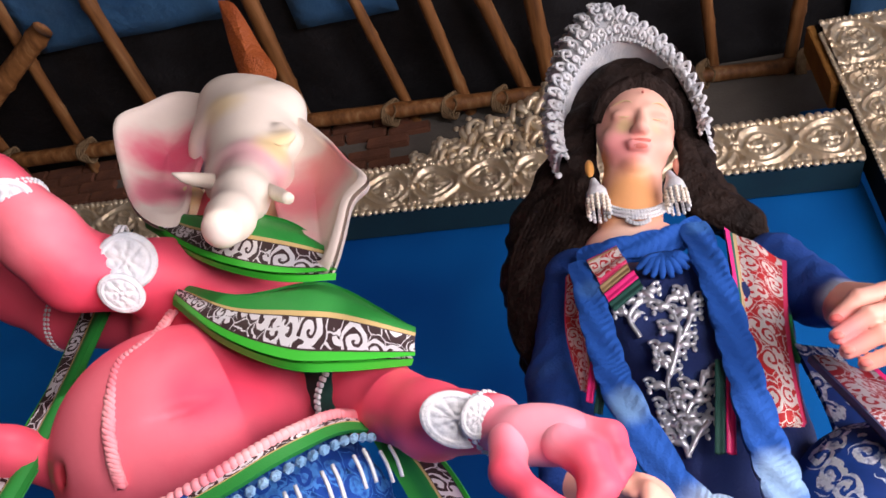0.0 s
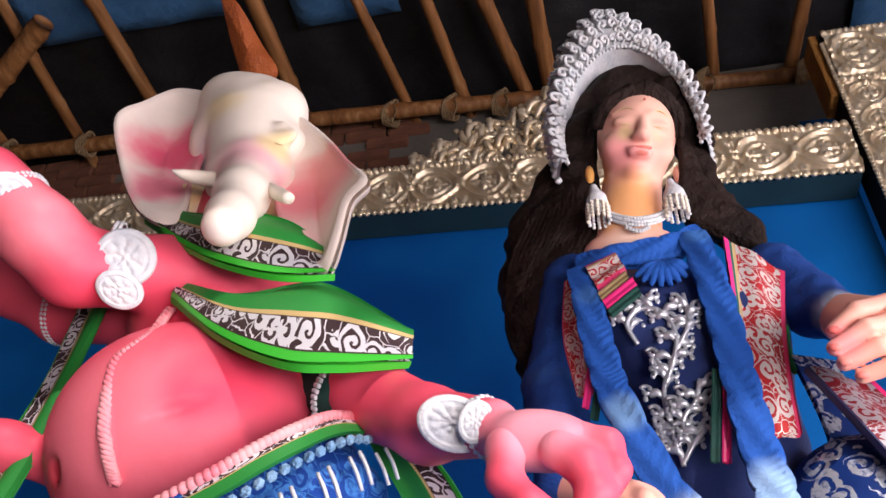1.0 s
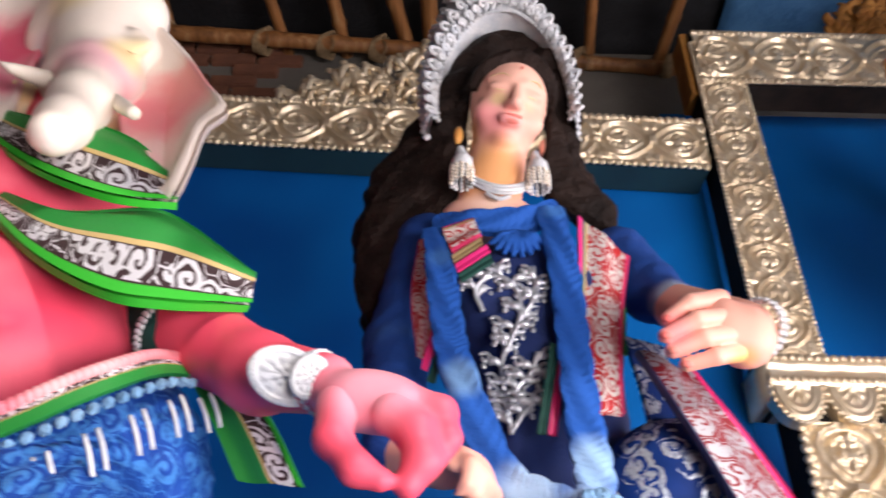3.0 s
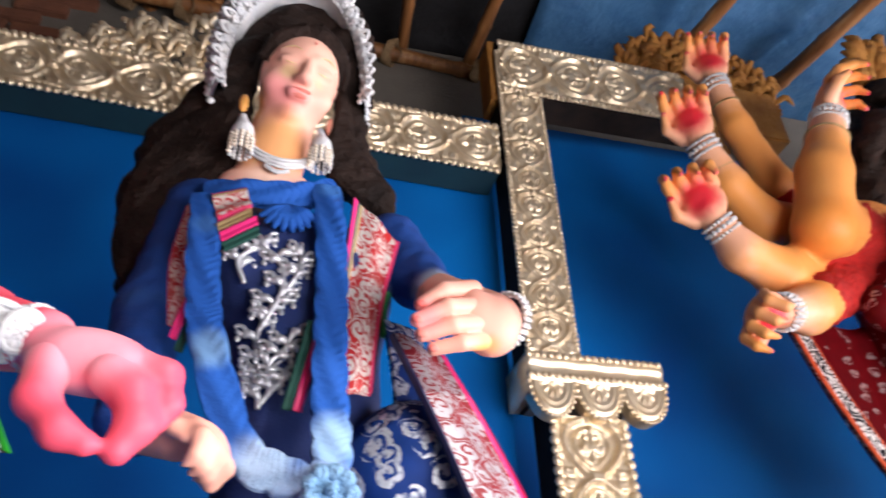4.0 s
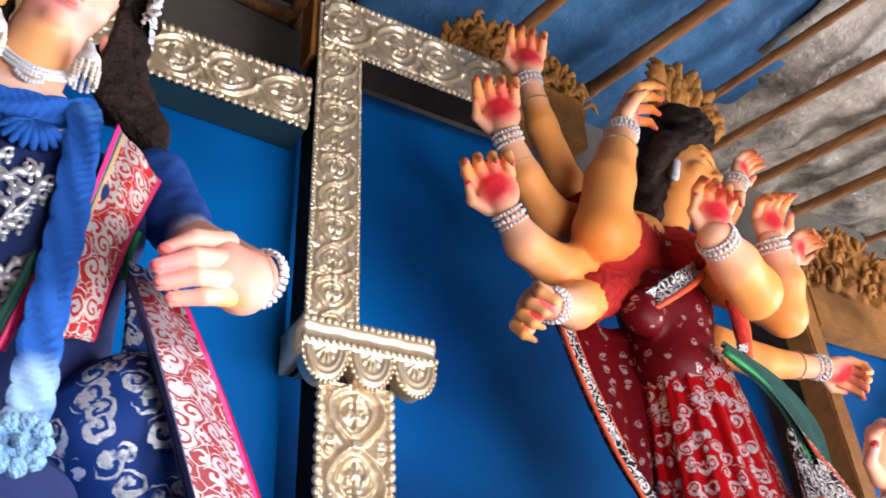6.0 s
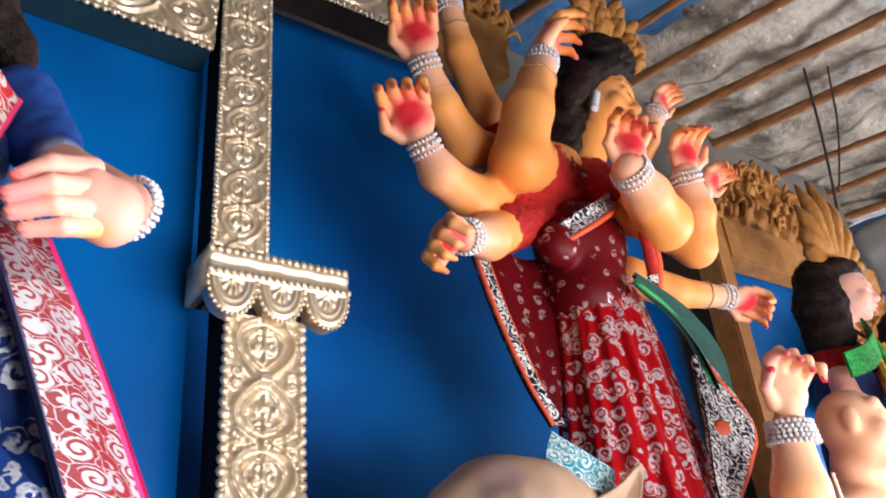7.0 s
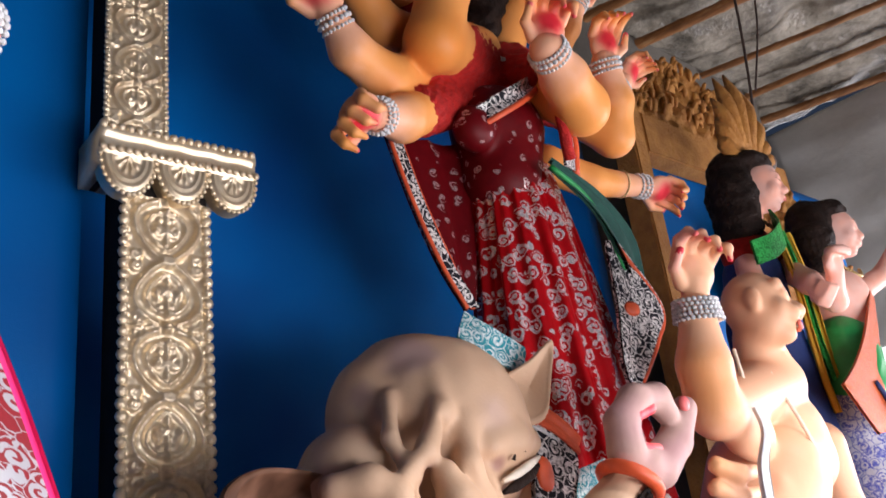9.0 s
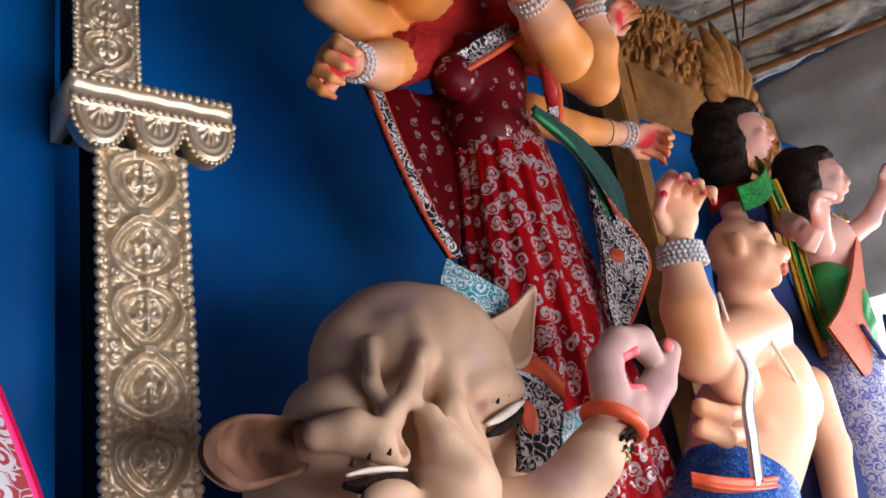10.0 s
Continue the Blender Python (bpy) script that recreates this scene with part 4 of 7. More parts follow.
def elephant_statue():
    rose, red, cream, yellow = (0.90, 0.22, 0.28), (0.78, 0.035, 0.09), (0.90, 0.80, 0.68), (0.90, 0.70, 0.34)
    # Pink spray; deeper reds paint shade into navel, crease and under folds.
    m_body = sprayed("pink_body_shaded_paint", (0.90, 0.10, 0.16), [
        ((-0.028, 0.920, 1.984), 0.20, (0.92, 0.22, 0.27), 0.8), ((-0.222, 0.840, 2.314), 0.12, (0.92, 0.26, 0.30), 0.8), ((-0.113, 0.985, 1.949), 0.045, (0.45, 0.02, 0.03), 0.9), ((0.099, 0.920, 2.031), 0.07, red, 0.7),
        ((-0.180, 0.950, 2.253), 0.09, red, 0.6), ((-0.025, 1.000, 2.222), 0.10, red, 0.5), ((0.139, 0.950, 2.071), 0.08, red, 0.6), ((0.375, 0.970, 2.039), 0.09, (0.82, 0.07, 0.13), 0.7), ((0.565, 0.870, 1.908), 0.09, (0.90, 0.42, 0.50), 0.9), ((0.616, 0.840, 1.828), 0.04, (0.88, 0.12, 0.18), 0.8)])
    m_head = sprayed("cream_head_paint", cream, [
        ((0.035, 1.000, 2.546), 0.11, (0.90, 0.46, 0.50), 0.85), ((-0.125, 1.100, 2.977), 0.11, (0.90, 0.52, 0.52), 0.8), ((-0.071, 1.030, 2.750), 0.07, yellow, 0.9), ((0.081, 1.000, 2.620), 0.07, yellow, 0.9), ((-0.012, 1.050, 2.832), 0.035, yellow, 0.6),
        ((-0.121, 1.050, 2.676), 0.05, (0.74, 0.70, 0.70), 0.7), ((0.109, 0.870, 2.260), 0.05, (0.92, 0.80, 0.74), 0.8)])
    m_ear = sprayed("cream_ear_paint", (0.90, 0.78, 0.68), [
        ((-0.186, 1.070, 2.711), 0.16, (0.82, 0.08, 0.18), 1.0), ((-0.170, 1.030, 2.547), 0.10, (0.84, 0.14, 0.24), 0.9), ((0.136, 1.040, 2.520), 0.15, (0.86, 0.20, 0.24), 0.9), ((0.159, 1.040, 2.598), 0.10, (0.88, 0.30, 0.28), 0.8), ((0.163, 1.000, 2.371), 0.07, (0.88, 0.48, 0.46), 0.7)])
    s = Sculpt()
    # torso and arms
    skin = [ball((-0.005, 1.100, 2.041), (0.2122, 0.1990, 0.1875)), ball((-0.030, 1.130, 2.298), (0.1685, 0.1226, 0.1328))] + chain([(-0.021, 1.130, 2.386), (-0.039, 1.130, 2.560)], [0.1007, 0.0914])
    skin += [dent((-0.113, 0.985, 1.952), (0.0143, 0.0271, 0.0159)), dent((0.117, 0.905, 2.021), (0.0903, 0.0301, 0.0098), (0, -22, 0))]
    skin += chain([(0.027, 1.080, 2.323), (-0.084, 1.020, 2.324), (-0.185, 0.920, 2.278), (-0.223, 0.860, 2.307), (-0.306, 0.800, 2.380)], [0.0659, 0.0648, 0.0627, 0.0617, 0.0571])
    skin += chain([(-0.123, 1.150, 2.336), (-0.389, 1.150, 2.364), (-0.493, 1.120, 2.419), (-0.639, 1.060, 2.543)], [0.0659, 0.0557, 0.0592, 0.0591])
    skin += chain([(-0.150, 1.120, 2.004), (-0.267, 1.020, 2.016), (-0.319, 0.980, 2.020)], [0.0405, 0.0347, 0.0325])
    skin += chain([(0.163, 1.120, 2.232), (0.299, 1.050, 2.073), (0.410, 0.980, 1.987), (0.507, 0.900, 1.936)], [0.0767, 0.0580, 0.0471, 0.0341])
    skin += [ball((0.555, 0.875, 1.905), (0.0527, 0.0372, 0.0335)), ball((0.595, 0.865, 1.893), (0.0350, 0.0302, 0.0254))]
    fingers = chain([(0.605, 0.860, 1.898), (0.637, 0.855, 1.886), (0.644, 0.850, 1.855), (0.639, 0.850, 1.837)], [0.0193, 0.0159, 0.0137, 0.0101])
    fingers += chain([(0.587, 0.850, 1.880), (0.613, 0.845, 1.859), (0.621, 0.840, 1.828), (0.608, 0.840, 1.803)], [0.0225, 0.0201, 0.0184, 0.0142])
    fingers += chain([(0.529, 0.860, 1.890), (0.531, 0.840, 1.847), (0.558, 0.830, 1.814), (0.582, 0.830, 1.804)], [0.0231, 0.0185, 0.0161, 0.0120])
    s.clay(skin, m_body, 0.006, 0.024)
    s.clay(fingers, m_body, 0.0035, 0.010)
    s.skin = s.v[0]
    # head and trunk
    head = [ball((-0.077, 1.130, 2.813), (0.1238, 0.1200, 0.1365)), ball((-0.120, 1.090, 2.873), (0.0740, 0.0663, 0.0663)), ball((-0.007, 1.090, 2.817), (0.0716, 0.0642, 0.0679)), ball((-0.003, 1.060, 2.584), (0.0866, 0.0777, 0.0777)), ball((0.021, 1.100, 2.689), (0.0659, 0.0612, 0.0706)), ball((-0.125, 1.100, 2.743), (0.0636, 0.0636, 0.0758))] + chain([(-0.048, 1.100, 2.756), (-0.003, 1.060, 2.581)], [0.1047, 0.0777])
    head += chain([(0.016, 1.030, 2.561), (0.052, 0.965, 2.438), (0.077, 0.915, 2.344), (0.085, 0.890, 2.299)], [0.0605, 0.0453, 0.0365, 0.0324])
    head += [ball((-0.082, 1.045, 2.766), (0.0287, 0.0144, 0.0203)), ball((0.063, 1.030, 2.653), (0.0268, 0.0134, 0.0179)), ball((-0.009, 1.045, 2.825), (0.0158, 0.0121, 0.0121))]
    head += chain([(-0.128, 1.055, 2.814), (-0.091, 1.045, 2.808), (-0.055, 1.045, 2.783)], [0.0049, 0.0061, 0.0048]) + chain([(0.029, 1.035, 2.684), (0.058, 1.030, 2.687), (0.084, 1.035, 2.670)], [0.0046, 0.0057, 0.0045])
    s.clay(head, m_head, 0.005, 0.022)
    s.clay([ball((-0.134, 1.070, 2.551), (0.0336, 0.0280, 0.0470)), ball((0.052, 1.070, 2.494), (0.0405, 0.0267, 0.0341))], M_EYELID, 0.006, 0.01)
    for c in ([(-0.094, 1.030, 2.745), (-0.060, 1.022, 2.716), (-0.037, 1.026, 2.727)], [(0.048, 1.018, 2.637), (0.077, 1.012, 2.613), (0.097, 1.016, 2.624)]):
        s.tube(c, 0.0012, M_EYELID, 5, 14)
    s.tube([(-0.039, 1.000, 2.528), (-0.057, 0.970, 2.509), (-0.070, 0.950, 2.499), (-0.085, 0.940, 2.501)], [0.0159, 0.0135, 0.0092, 0.0020], M_IVORY, 10, 16)
    s.tube([(0.063, 1.000, 2.496), (0.117, 0.970, 2.440), (0.153, 0.950, 2.403)], [0.0123, 0.0127, 0.0104], M_IVORY, 10, 12)
    # ears: broad shells with a hollow, the lower lobes hanging free
    ear_l = [(-0.192, 1.100, 2.933), (-0.282, 1.090, 2.952), (-0.319, 1.050, 2.866), (-0.325, 1.000, 2.762), (-0.262, 1.000, 2.607), (-0.181, 0.990, 2.474), (-0.102, 0.980, 2.407), (-0.083, 1.010, 2.443), (-0.124, 1.060, 2.589), (-0.137, 1.080, 2.746)]
    ear_r = [(0.050, 1.100, 2.805), (0.137, 1.080, 2.694), (0.215, 1.030, 2.561), (0.283, 0.970, 2.441), (0.253, 0.980, 2.406), (0.246, 0.980, 2.334), (0.238, 0.980, 2.271), (0.221, 0.990, 2.263), (0.178, 1.000, 2.335), (0.103, 1.030, 2.425), (0.053, 1.070, 2.564), (0.045, 1.090, 2.707)]
    s.patch(ear_l, (-0.244, 1.095, 2.740), 0.018, m_ear, -0.004, 0.010, 72, 14)
    s.patch(ear_r, (0.138, 1.075, 2.530), 0.018, m_ear, -0.004, 0.010, 72, 14)
    # shawl: two folds over the chest, tails at both sides
    s.band([(-0.187, 1.040, 2.474), (-0.030, 0.975, 2.333), (0.067, 0.955, 2.267), (0.167, 0.960, 2.234), (0.237, 1.000, 2.257)], [(-0.167, 1.080, 2.527), (-0.038, 1.020, 2.447), (0.054, 1.000, 2.421), (0.140, 1.010, 2.390), (0.190, 1.050, 2.354)], M_SHAWL, 0.012, 60, 0.005, 1.6, 0.012)
    s.band([(-0.038, 0.990, 2.239), (0.108, 0.925, 2.108), (0.225, 0.900, 2.039), (0.297, 0.920, 2.038), (0.371, 1.000, 2.086)], [(-0.022, 1.020, 2.269), (0.091, 1.000, 2.237), (0.187, 1.010, 2.254), (0.237, 1.030, 2.250), (0.350, 1.040, 2.171)], M_SHAWL, 0.012, 70, 0.005, 1.6, 0.014)
    s.band([(-0.304, 1.100, 2.326), (-0.272, 1.060, 2.146), (-0.277, 1.040, 2.026), (-0.293, 1.030, 1.924)], [(-0.240, 1.090, 2.330), (-0.216, 1.050, 2.188), (-0.211, 1.030, 2.025), (-0.224, 1.020, 1.917)], M_SHAWL, 0.01, 40)
    s.band([(0.397, 1.050, 1.977), (0.425, 1.050, 1.943), (0.467, 1.050, 1.873)], [(0.299, 1.070, 2.011), (0.344, 1.060, 1.945), (0.383, 1.060, 1.881)], M_SHAWL, 0.01, 30)
    s.clay(chain([(0.200, 1.100, 2.161), (0.271, 1.060, 2.079)], [0.0601, 0.0605]), M_TEALLINE, 0.006, 0.01, 0.002, 60.0)
    # waistcloth with an embossed belt and beads
    dhoti = [ball((0.10, 1.10, 1.88), (0.235, 0.215, 0.20)), limb((0.16, 1.0, 1.78), (0.38, 0.85, 1.60), 0.15, 0.10), limb((0.0, 1.0, 1.72), (-0.05, 0.9, 1.40), 0.15, 0.12), limb((0.38, 0.85, 1.60), (0.3, 0.85, 1.0), 0.10, 0.09), limb((0.1, 1.1, 1.6), (0.1, 1.1, 0.86), 0.2, 0.24), cut((0.195, 0.930, 1.938), (-0.74, -0.1, 0.66))]
    s.clay(dhoti, M_DHOTI, 0.008, 0.03, 0.003, 60.0)
    line = [(0.115, 0.880, 1.857), (0.182, 0.870, 1.885), (0.228, 0.875, 1.916), (0.263, 0.900, 1.951), (0.280, 0.960, 1.997), (0.297, 1.020, 2.026)]
    wd = spline(line, 34)
    s.balls(wd, 0.0085, M_EARPINK, seg=8)
    s.ribbon(wd[::4], (0.020, -0.004, -0.026), M_SHAWL, 0.006, 40)
    for k in range(1, 33, 2):
        s.balls([wd[k] + np.array((0.030, -0.004, -0.038))], 0.008, M_PALEFUR, (1, 0.5, 1), 6)
        if k % 6 == 1:
            for o in (0.0, 0.012):
                q = wd[k] + np.array((0.045 + o, -0.006, -0.06 + o * 0.6))
                s.tube([q, q + np.array((0.012, -0.002, -0.02)), q + np.array((0.02, 0.004, -0.042))], 0.0028, M_WHITEORN, 5, 8)
    # sacred thread, a thick twisted cord
    th = spline(s.lay([(-0.041, 0.985, 2.231), (-0.017, 0.955, 2.149), (-0.017, 0.940, 2.115), (-0.036, 0.920, 2.081), (-0.027, 0.905, 2.027), (-0.018, 0.900, 1.973), (-0.008, 0.900, 1.917), (-0.001, 0.900, 1.866)], 0.004), 110)
    w = np.linspace(0, 90, 110)
    for ph in (0.0, 2.1, 4.2):
        s.tube(th + 0.0055 * np.stack([np.cos(w + ph), 0.6 * np.sin(w + ph), 0.3 * np.sin(w + ph)], 1), 0.0045, M_EARPINK, 6, 260, 0.35, 160)
    # embossed armlets
    for c, ax, r in (((-0.157, 0.975, 2.328), (-0.8, -0.4, -0.1), 0.0659), ((-0.389, 1.150, 2.364), (-1, -0.1, 0.1), 0.0601), ((-0.273, 0.830, 2.351), (-0.6, -0.4, 0.6), 0.0606), ((0.501, 0.905, 1.939), (0.85, -0.5, -0.05), 0.0350), ((0.271, 1.060, 2.081), (0.6, -0.4, -0.5), 0.0640)):
        bangle(s, c, ax, r, M_WHITEORN, 2, 0.0045)
    medallion(s, (-0.095, 0.920, 2.284), (0.50, -0.66, -0.52), 0.0480, M_WHITEORN)
    medallion(s, (-0.096, 0.935, 2.231), (0.45, -0.6, -0.66), 0.0292, M_WHITEORN, 1.3, 7)
    medallion(s, (-0.241, 0.795, 2.320), (0.62, -0.56, -0.55), 0.0437, M_WHITEORN)
    medallion(s, (0.464, 0.888, 1.938), (0.22, -0.85, -0.42), 0.0324, M_WHITEORN, 1.35, 11)
    medallion(s, (0.494, 0.868, 1.928), (0.25, -0.85, -0.4), 0.0252, M_WHITEORN, 0.8, 9)
    return s.thing("statue", "pink elephant-headed clay statue draped in a green shawl", "statue", "statues on the platform")


def face_clay(c, r, look_at, lean=0.0):
    """Head, nose, eyelids and lips of a plain clay face of radius r round c, facing look_at."""
    q = Vector(look_at).normalized().to_track_quat("-Y", "Z").to_matrix() @ Matrix.Rotation(radians(lean), 3, "Y")
    q = np.array(q)
    at = lambda x, y, z: np.array(c, float) + r * (q @ np.array((x, y, z)))
    e = tuple(math.degrees(v) for v in Matrix(q.tolist()).to_euler())
    b = lambda p, rad: ball(at(*p), tuple(r * k for k in rad), e)
    prims = [b((0, 0, 0.22), (0.98, 1.05, 1.15)), b((0, -0.18, -0.45), (0.82, 0.85, 0.95)), b((0, -0.62, -1.18), (0.32, 0.30, 0.24)), b((-0.5, -0.62, -0.5), (0.36, 0.3, 0.36)), b((0.5, -0.62, -0.5), (0.36, 0.3, 0.36)),
             limb(at(0, -1.0, 0.18), at(0, -1.24, -0.38), 0.09 * r, 0.15 * r), b((-0.12, -1.10, -0.42), (0.10, 0.1, 0.08)), b((0.12, -1.10, -0.42), (0.10, 0.1, 0.08)),
             b((0, -1.04, -0.72), (0.30, 0.10, 0.055)), b((0, -1.03, -0.85), (0.24, 0.10, 0.06)), b((-0.42, -0.88, 0.05), (0.26, 0.14, 0.11)), b((0.42, -0.88, 0.05), (0.26, 0.14, 0.11)),
             limb(at(-0.18, -1.0, 0.30), at(-0.7, -0.78, 0.32), 0.06 * r, 0.04 * r), limb(at(0.18, -1.0, 0.30), at(0.7, -0.78, 0.32), 0.06 * r, 0.04 * r)]
    return prims, at


def face_paint(s, at, r, lean, eye=None):
    """Rose lips and thin painted brow and lid lines."""
    s.clay([ball(at(0, -1.09, -0.72), (0.27 * r, 0.085 * r, 0.06 * r), (0, lean, 0)), ball(at(0, -1.08, -0.86), (0.22 * r, 0.085 * r, 0.065 * r), (0, lean, 0))], M_LIP, 0.035 * r, 0.03 * r)
    for f in (-1, 1):
        s.tube([at(f * 0.16, -1.08, 0.32), at(f * 0.42, -1.0, 0.42), at(f * 0.74, -0.80, 0.32)], [0.012 * r, 0.03 * r, 0.012 * r], eye or M_BROW, 5, 12)
        s.tube([at(f * 0.18, -1.04, 0.0), at(f * 0.42, -1.04, -0.05), at(f * 0.68, -0.86, 0.03)], [0.012 * r, 0.024 * r, 0.012 * r], eye or M_BROW, 5, 12)


def goddess_blue():
    # Pink cheeks; orange under jaw and at ear puts warm shade into colour.
    m_face = sprayed("flesh_face_shaded_paint", (0.92, 0.50, 0.38), [
        ((0.709, 1.190, 2.654), 0.075, (0.93, 0.34, 0.34), 0.9), ((0.795, 1.190, 2.630), 0.07, (0.93, 0.34, 0.34), 0.85), ((0.718, 1.250, 2.574), 0.10, (0.93, 0.44, 0.14), 0.85), ((0.655, 1.270, 2.684), 0.05, (0.93, 0.46, 0.08), 0.9), ((0.773, 1.200, 2.771), 0.04, (0.93, 0.66, 0.50), 0.7),
        ((0.727, 1.190, 2.716), 0.025, (0.92, 0.68, 0.34), 0.8), ((0.797, 1.190, 2.700), 0.025, (0.92, 0.68, 0.34), 0.8), ((0.711, 1.250, 2.473), 0.06, (0.93, 0.66, 0.52), 0.8)])
    m_hand = sprayed("flesh_hand_paint", (0.90, 0.44, 0.33), [((0.955, 1.070, 2.108), 0.05, (0.90, 0.30, 0.30), 0.9), ((1.055, 1.070, 2.064), 0.04, (0.92, 0.50, 0.10), 0.9), ((0.989, 1.070, 2.180), 0.03, (0.92, 0.58, 0.48), 0.8)])
    m_edge = sprayed("blue_carved_cloth", (0.012, 0.095, 0.42), [
        ((0.660, 1.140, 2.072), 0.045, (0.22, 0.44, 0.72), 0.8), ((0.750, 1.100, 1.890), 0.07, (0.42, 0.62, 0.82), 0.9), ((0.824, 1.080, 1.858), 0.06, (0.48, 0.66, 0.84), 0.9), ((0.835, 1.100, 1.927), 0.06, (0.34, 0.56, 0.80), 0.85), ((0.625, 1.180, 2.316), 0.04, (0.06, 0.20, 0.52), 0.7), ((0.824, 1.200, 2.446), 0.04, (0.06, 0.22, 0.58), 0.7)], 0.8, 220.0, 0.5)
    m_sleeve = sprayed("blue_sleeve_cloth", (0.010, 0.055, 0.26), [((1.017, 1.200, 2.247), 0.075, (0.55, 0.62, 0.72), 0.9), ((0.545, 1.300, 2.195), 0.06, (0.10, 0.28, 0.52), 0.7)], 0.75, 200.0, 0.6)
    s = Sculpt()
    c, r = (0.749, 1.265, 2.756), 0.0835
    prims, at = face_clay(c, r, (0.16, -1, -0.34), 8)
    prims += chain([(0.729, 1.300, 2.657), (0.711, 1.310, 2.538)], [0.0608, 0.0640]) + [ball((0.712, 1.310, 2.501), (0.0940, 0.0608, 0.0442)), ball((0.648, 1.280, 2.695), (0.0107, 0.0142, 0.0261)), ball((0.825, 1.290, 2.676), (0.0104, 0.0139, 0.0232))]
    s.clay(prims, m_face, 0.0045, 0.012)
    s.clay([ball(at(0, -1.075, -0.70), (0.024, 0.008, 0.0045), (0, 8, 0)), ball(at(0, -1.065, -0.84), (0.018, 0.008, 0.0055), (0, 8, 0))], M_LIP, 0.003, 0.003)
    for f in (-1, 1):
        s.tube([at(f * 0.16, -1.06, 0.32), at(f * 0.42, -0.99, 0.42), at(f * 0.72, -0.80, 0.32)], [0.0006, 0.0014, 0.0006], M_EYELID, 5, 12)
        s.tube([at(f * 0.18, -1.0, 0.0), at(f * 0.42, -1.01, -0.05), at(f * 0.66, -0.86, 0.03)], [0.0006, 0.0013, 0.0006], M_EYELID, 5, 12)
    s.balls([at(0, -1.07, 0.66)], 0.0035, M_LIP, seg=6)
    # hair, centre parting and long waves over both shoulders
    hair = [ball((0.777, 1.350, 3.004), (0.1455, 0.1011, 0.1347)), ball((0.714, 1.285, 2.946), (0.0544, 0.0518, 0.0466), (0, -35, 0)), ball((0.838, 1.290, 2.917), (0.0507, 0.0507, 0.0456), (0, 35, 0))]
    hair += chain([(0.676, 1.310, 2.982), (0.639, 1.310, 2.853), (0.620, 1.310, 2.731), (0.641, 1.340, 2.654)], [0.0346, 0.0408, 0.0416, 0.0336])
    hair += chain([(0.589, 1.380, 2.752), (0.531, 1.400, 2.628), (0.507, 1.410, 2.515), (0.504, 1.410, 2.401), (0.505, 1.410, 2.309), (0.505, 1.410, 2.257)], [0.0714, 0.0767, 0.0693, 0.0480, 0.0286, 0.0108]) + chain([(0.634, 1.370, 2.650), (0.588, 1.370, 2.548), (0.533, 1.380, 2.405)], [0.0511, 0.0518, 0.0337])
    hair += chain([(0.873, 1.300, 2.890), (0.872, 1.310, 2.782), (0.865, 1.320, 2.674), (0.891, 1.350, 2.601), (0.936, 1.370, 2.562), (0.960, 1.380, 2.510)], [0.0326, 0.0363, 0.0397, 0.0436, 0.0363, 0.0178]) + chain([(0.840, 1.360, 2.684), (0.875, 1.370, 2.606)], [0.0431, 0.0418])
    s.clay(hair, M_HAIR, 0.007, 0.02, 0.004, 48.0)
    out_l = spline([(0.661, 1.300, 2.914), (0.595, 1.310, 2.719), (0.520, 1.330, 2.627), (0.467, 1.340, 2.513), (0.470, 1.350, 2.393), (0.496, 1.360, 2.293), (0.503, 1.380, 2.241)], 24)
    in_l = spline([(0.690, 1.260, 2.889), (0.651, 1.280, 2.712), (0.657, 1.300, 2.577), (0.618, 1.310, 2.495), (0.562, 1.320, 2.414), (0.526, 1.350, 2.334), (0.509, 1.370, 2.249)], 24)
    out_r = spline([(0.867, 1.270, 2.905), (0.881, 1.290, 2.741), (0.903, 1.310, 2.617), (0.950, 1.330, 2.550), (0.967, 1.360, 2.493)], 24)
    in_r = spline([(0.843, 1.250, 2.849), (0.835, 1.270, 2.696), (0.829, 1.300, 2.599), (0.882, 1.320, 2.532), (0.940, 1.350, 2.501)], 24)
    w = np.linspace(0, 1, 24)
    for i in range(17):
        t = i / 16
        for a, b, k in ((out_l, in_l, 15.0), (out_r, in_r, 11.0)):
            p = a + (b - a) * t
            p = p + np.stack([0.010 * np.sin(k * w + 5 * t), -0.012 * math.sin(math.pi * t) + 0.004 * np.cos(k * w + 9 * t), 0 * w], 1) * w[:, None] ** 0.5
            s.tube(p, [0.006, 0.012, 0.013, 0.012, 0.004], M_HAIR, 6, 40, 0.15, 30)
    for t in np.linspace(-1, 1, 15):
        s.tube([at(0.03, -0.72, 1.34), at(0.02 + 0.45 * t, -0.86 + 0.1 * abs(t), 1.22 - 0.12 * abs(t)), at(0.88 * t, -0.62, 0.78 - 0.1 * abs(t)), at(1.06 * t, -0.35, 0.1)], [0.006, 0.010, 0.011, 0.008], M_HAIR, 6, 18)
    # tiara: tall arch of curled leaves with its peak to one side
    cx, cy, cz = (0.740, 1.250, 2.779)
    A = np.linspace(math.radians(198), math.radians(-14), 190)
    reach_out = np.interp(np.degrees(A), (-20, 0, 46, 66, 80, 97, 118, 146, 177, 200), (1.12, 1.10, 1.2, 1.34, 1.62, 1.88, 1.68, 1.40, 1.22, 1.15))
    rows = []
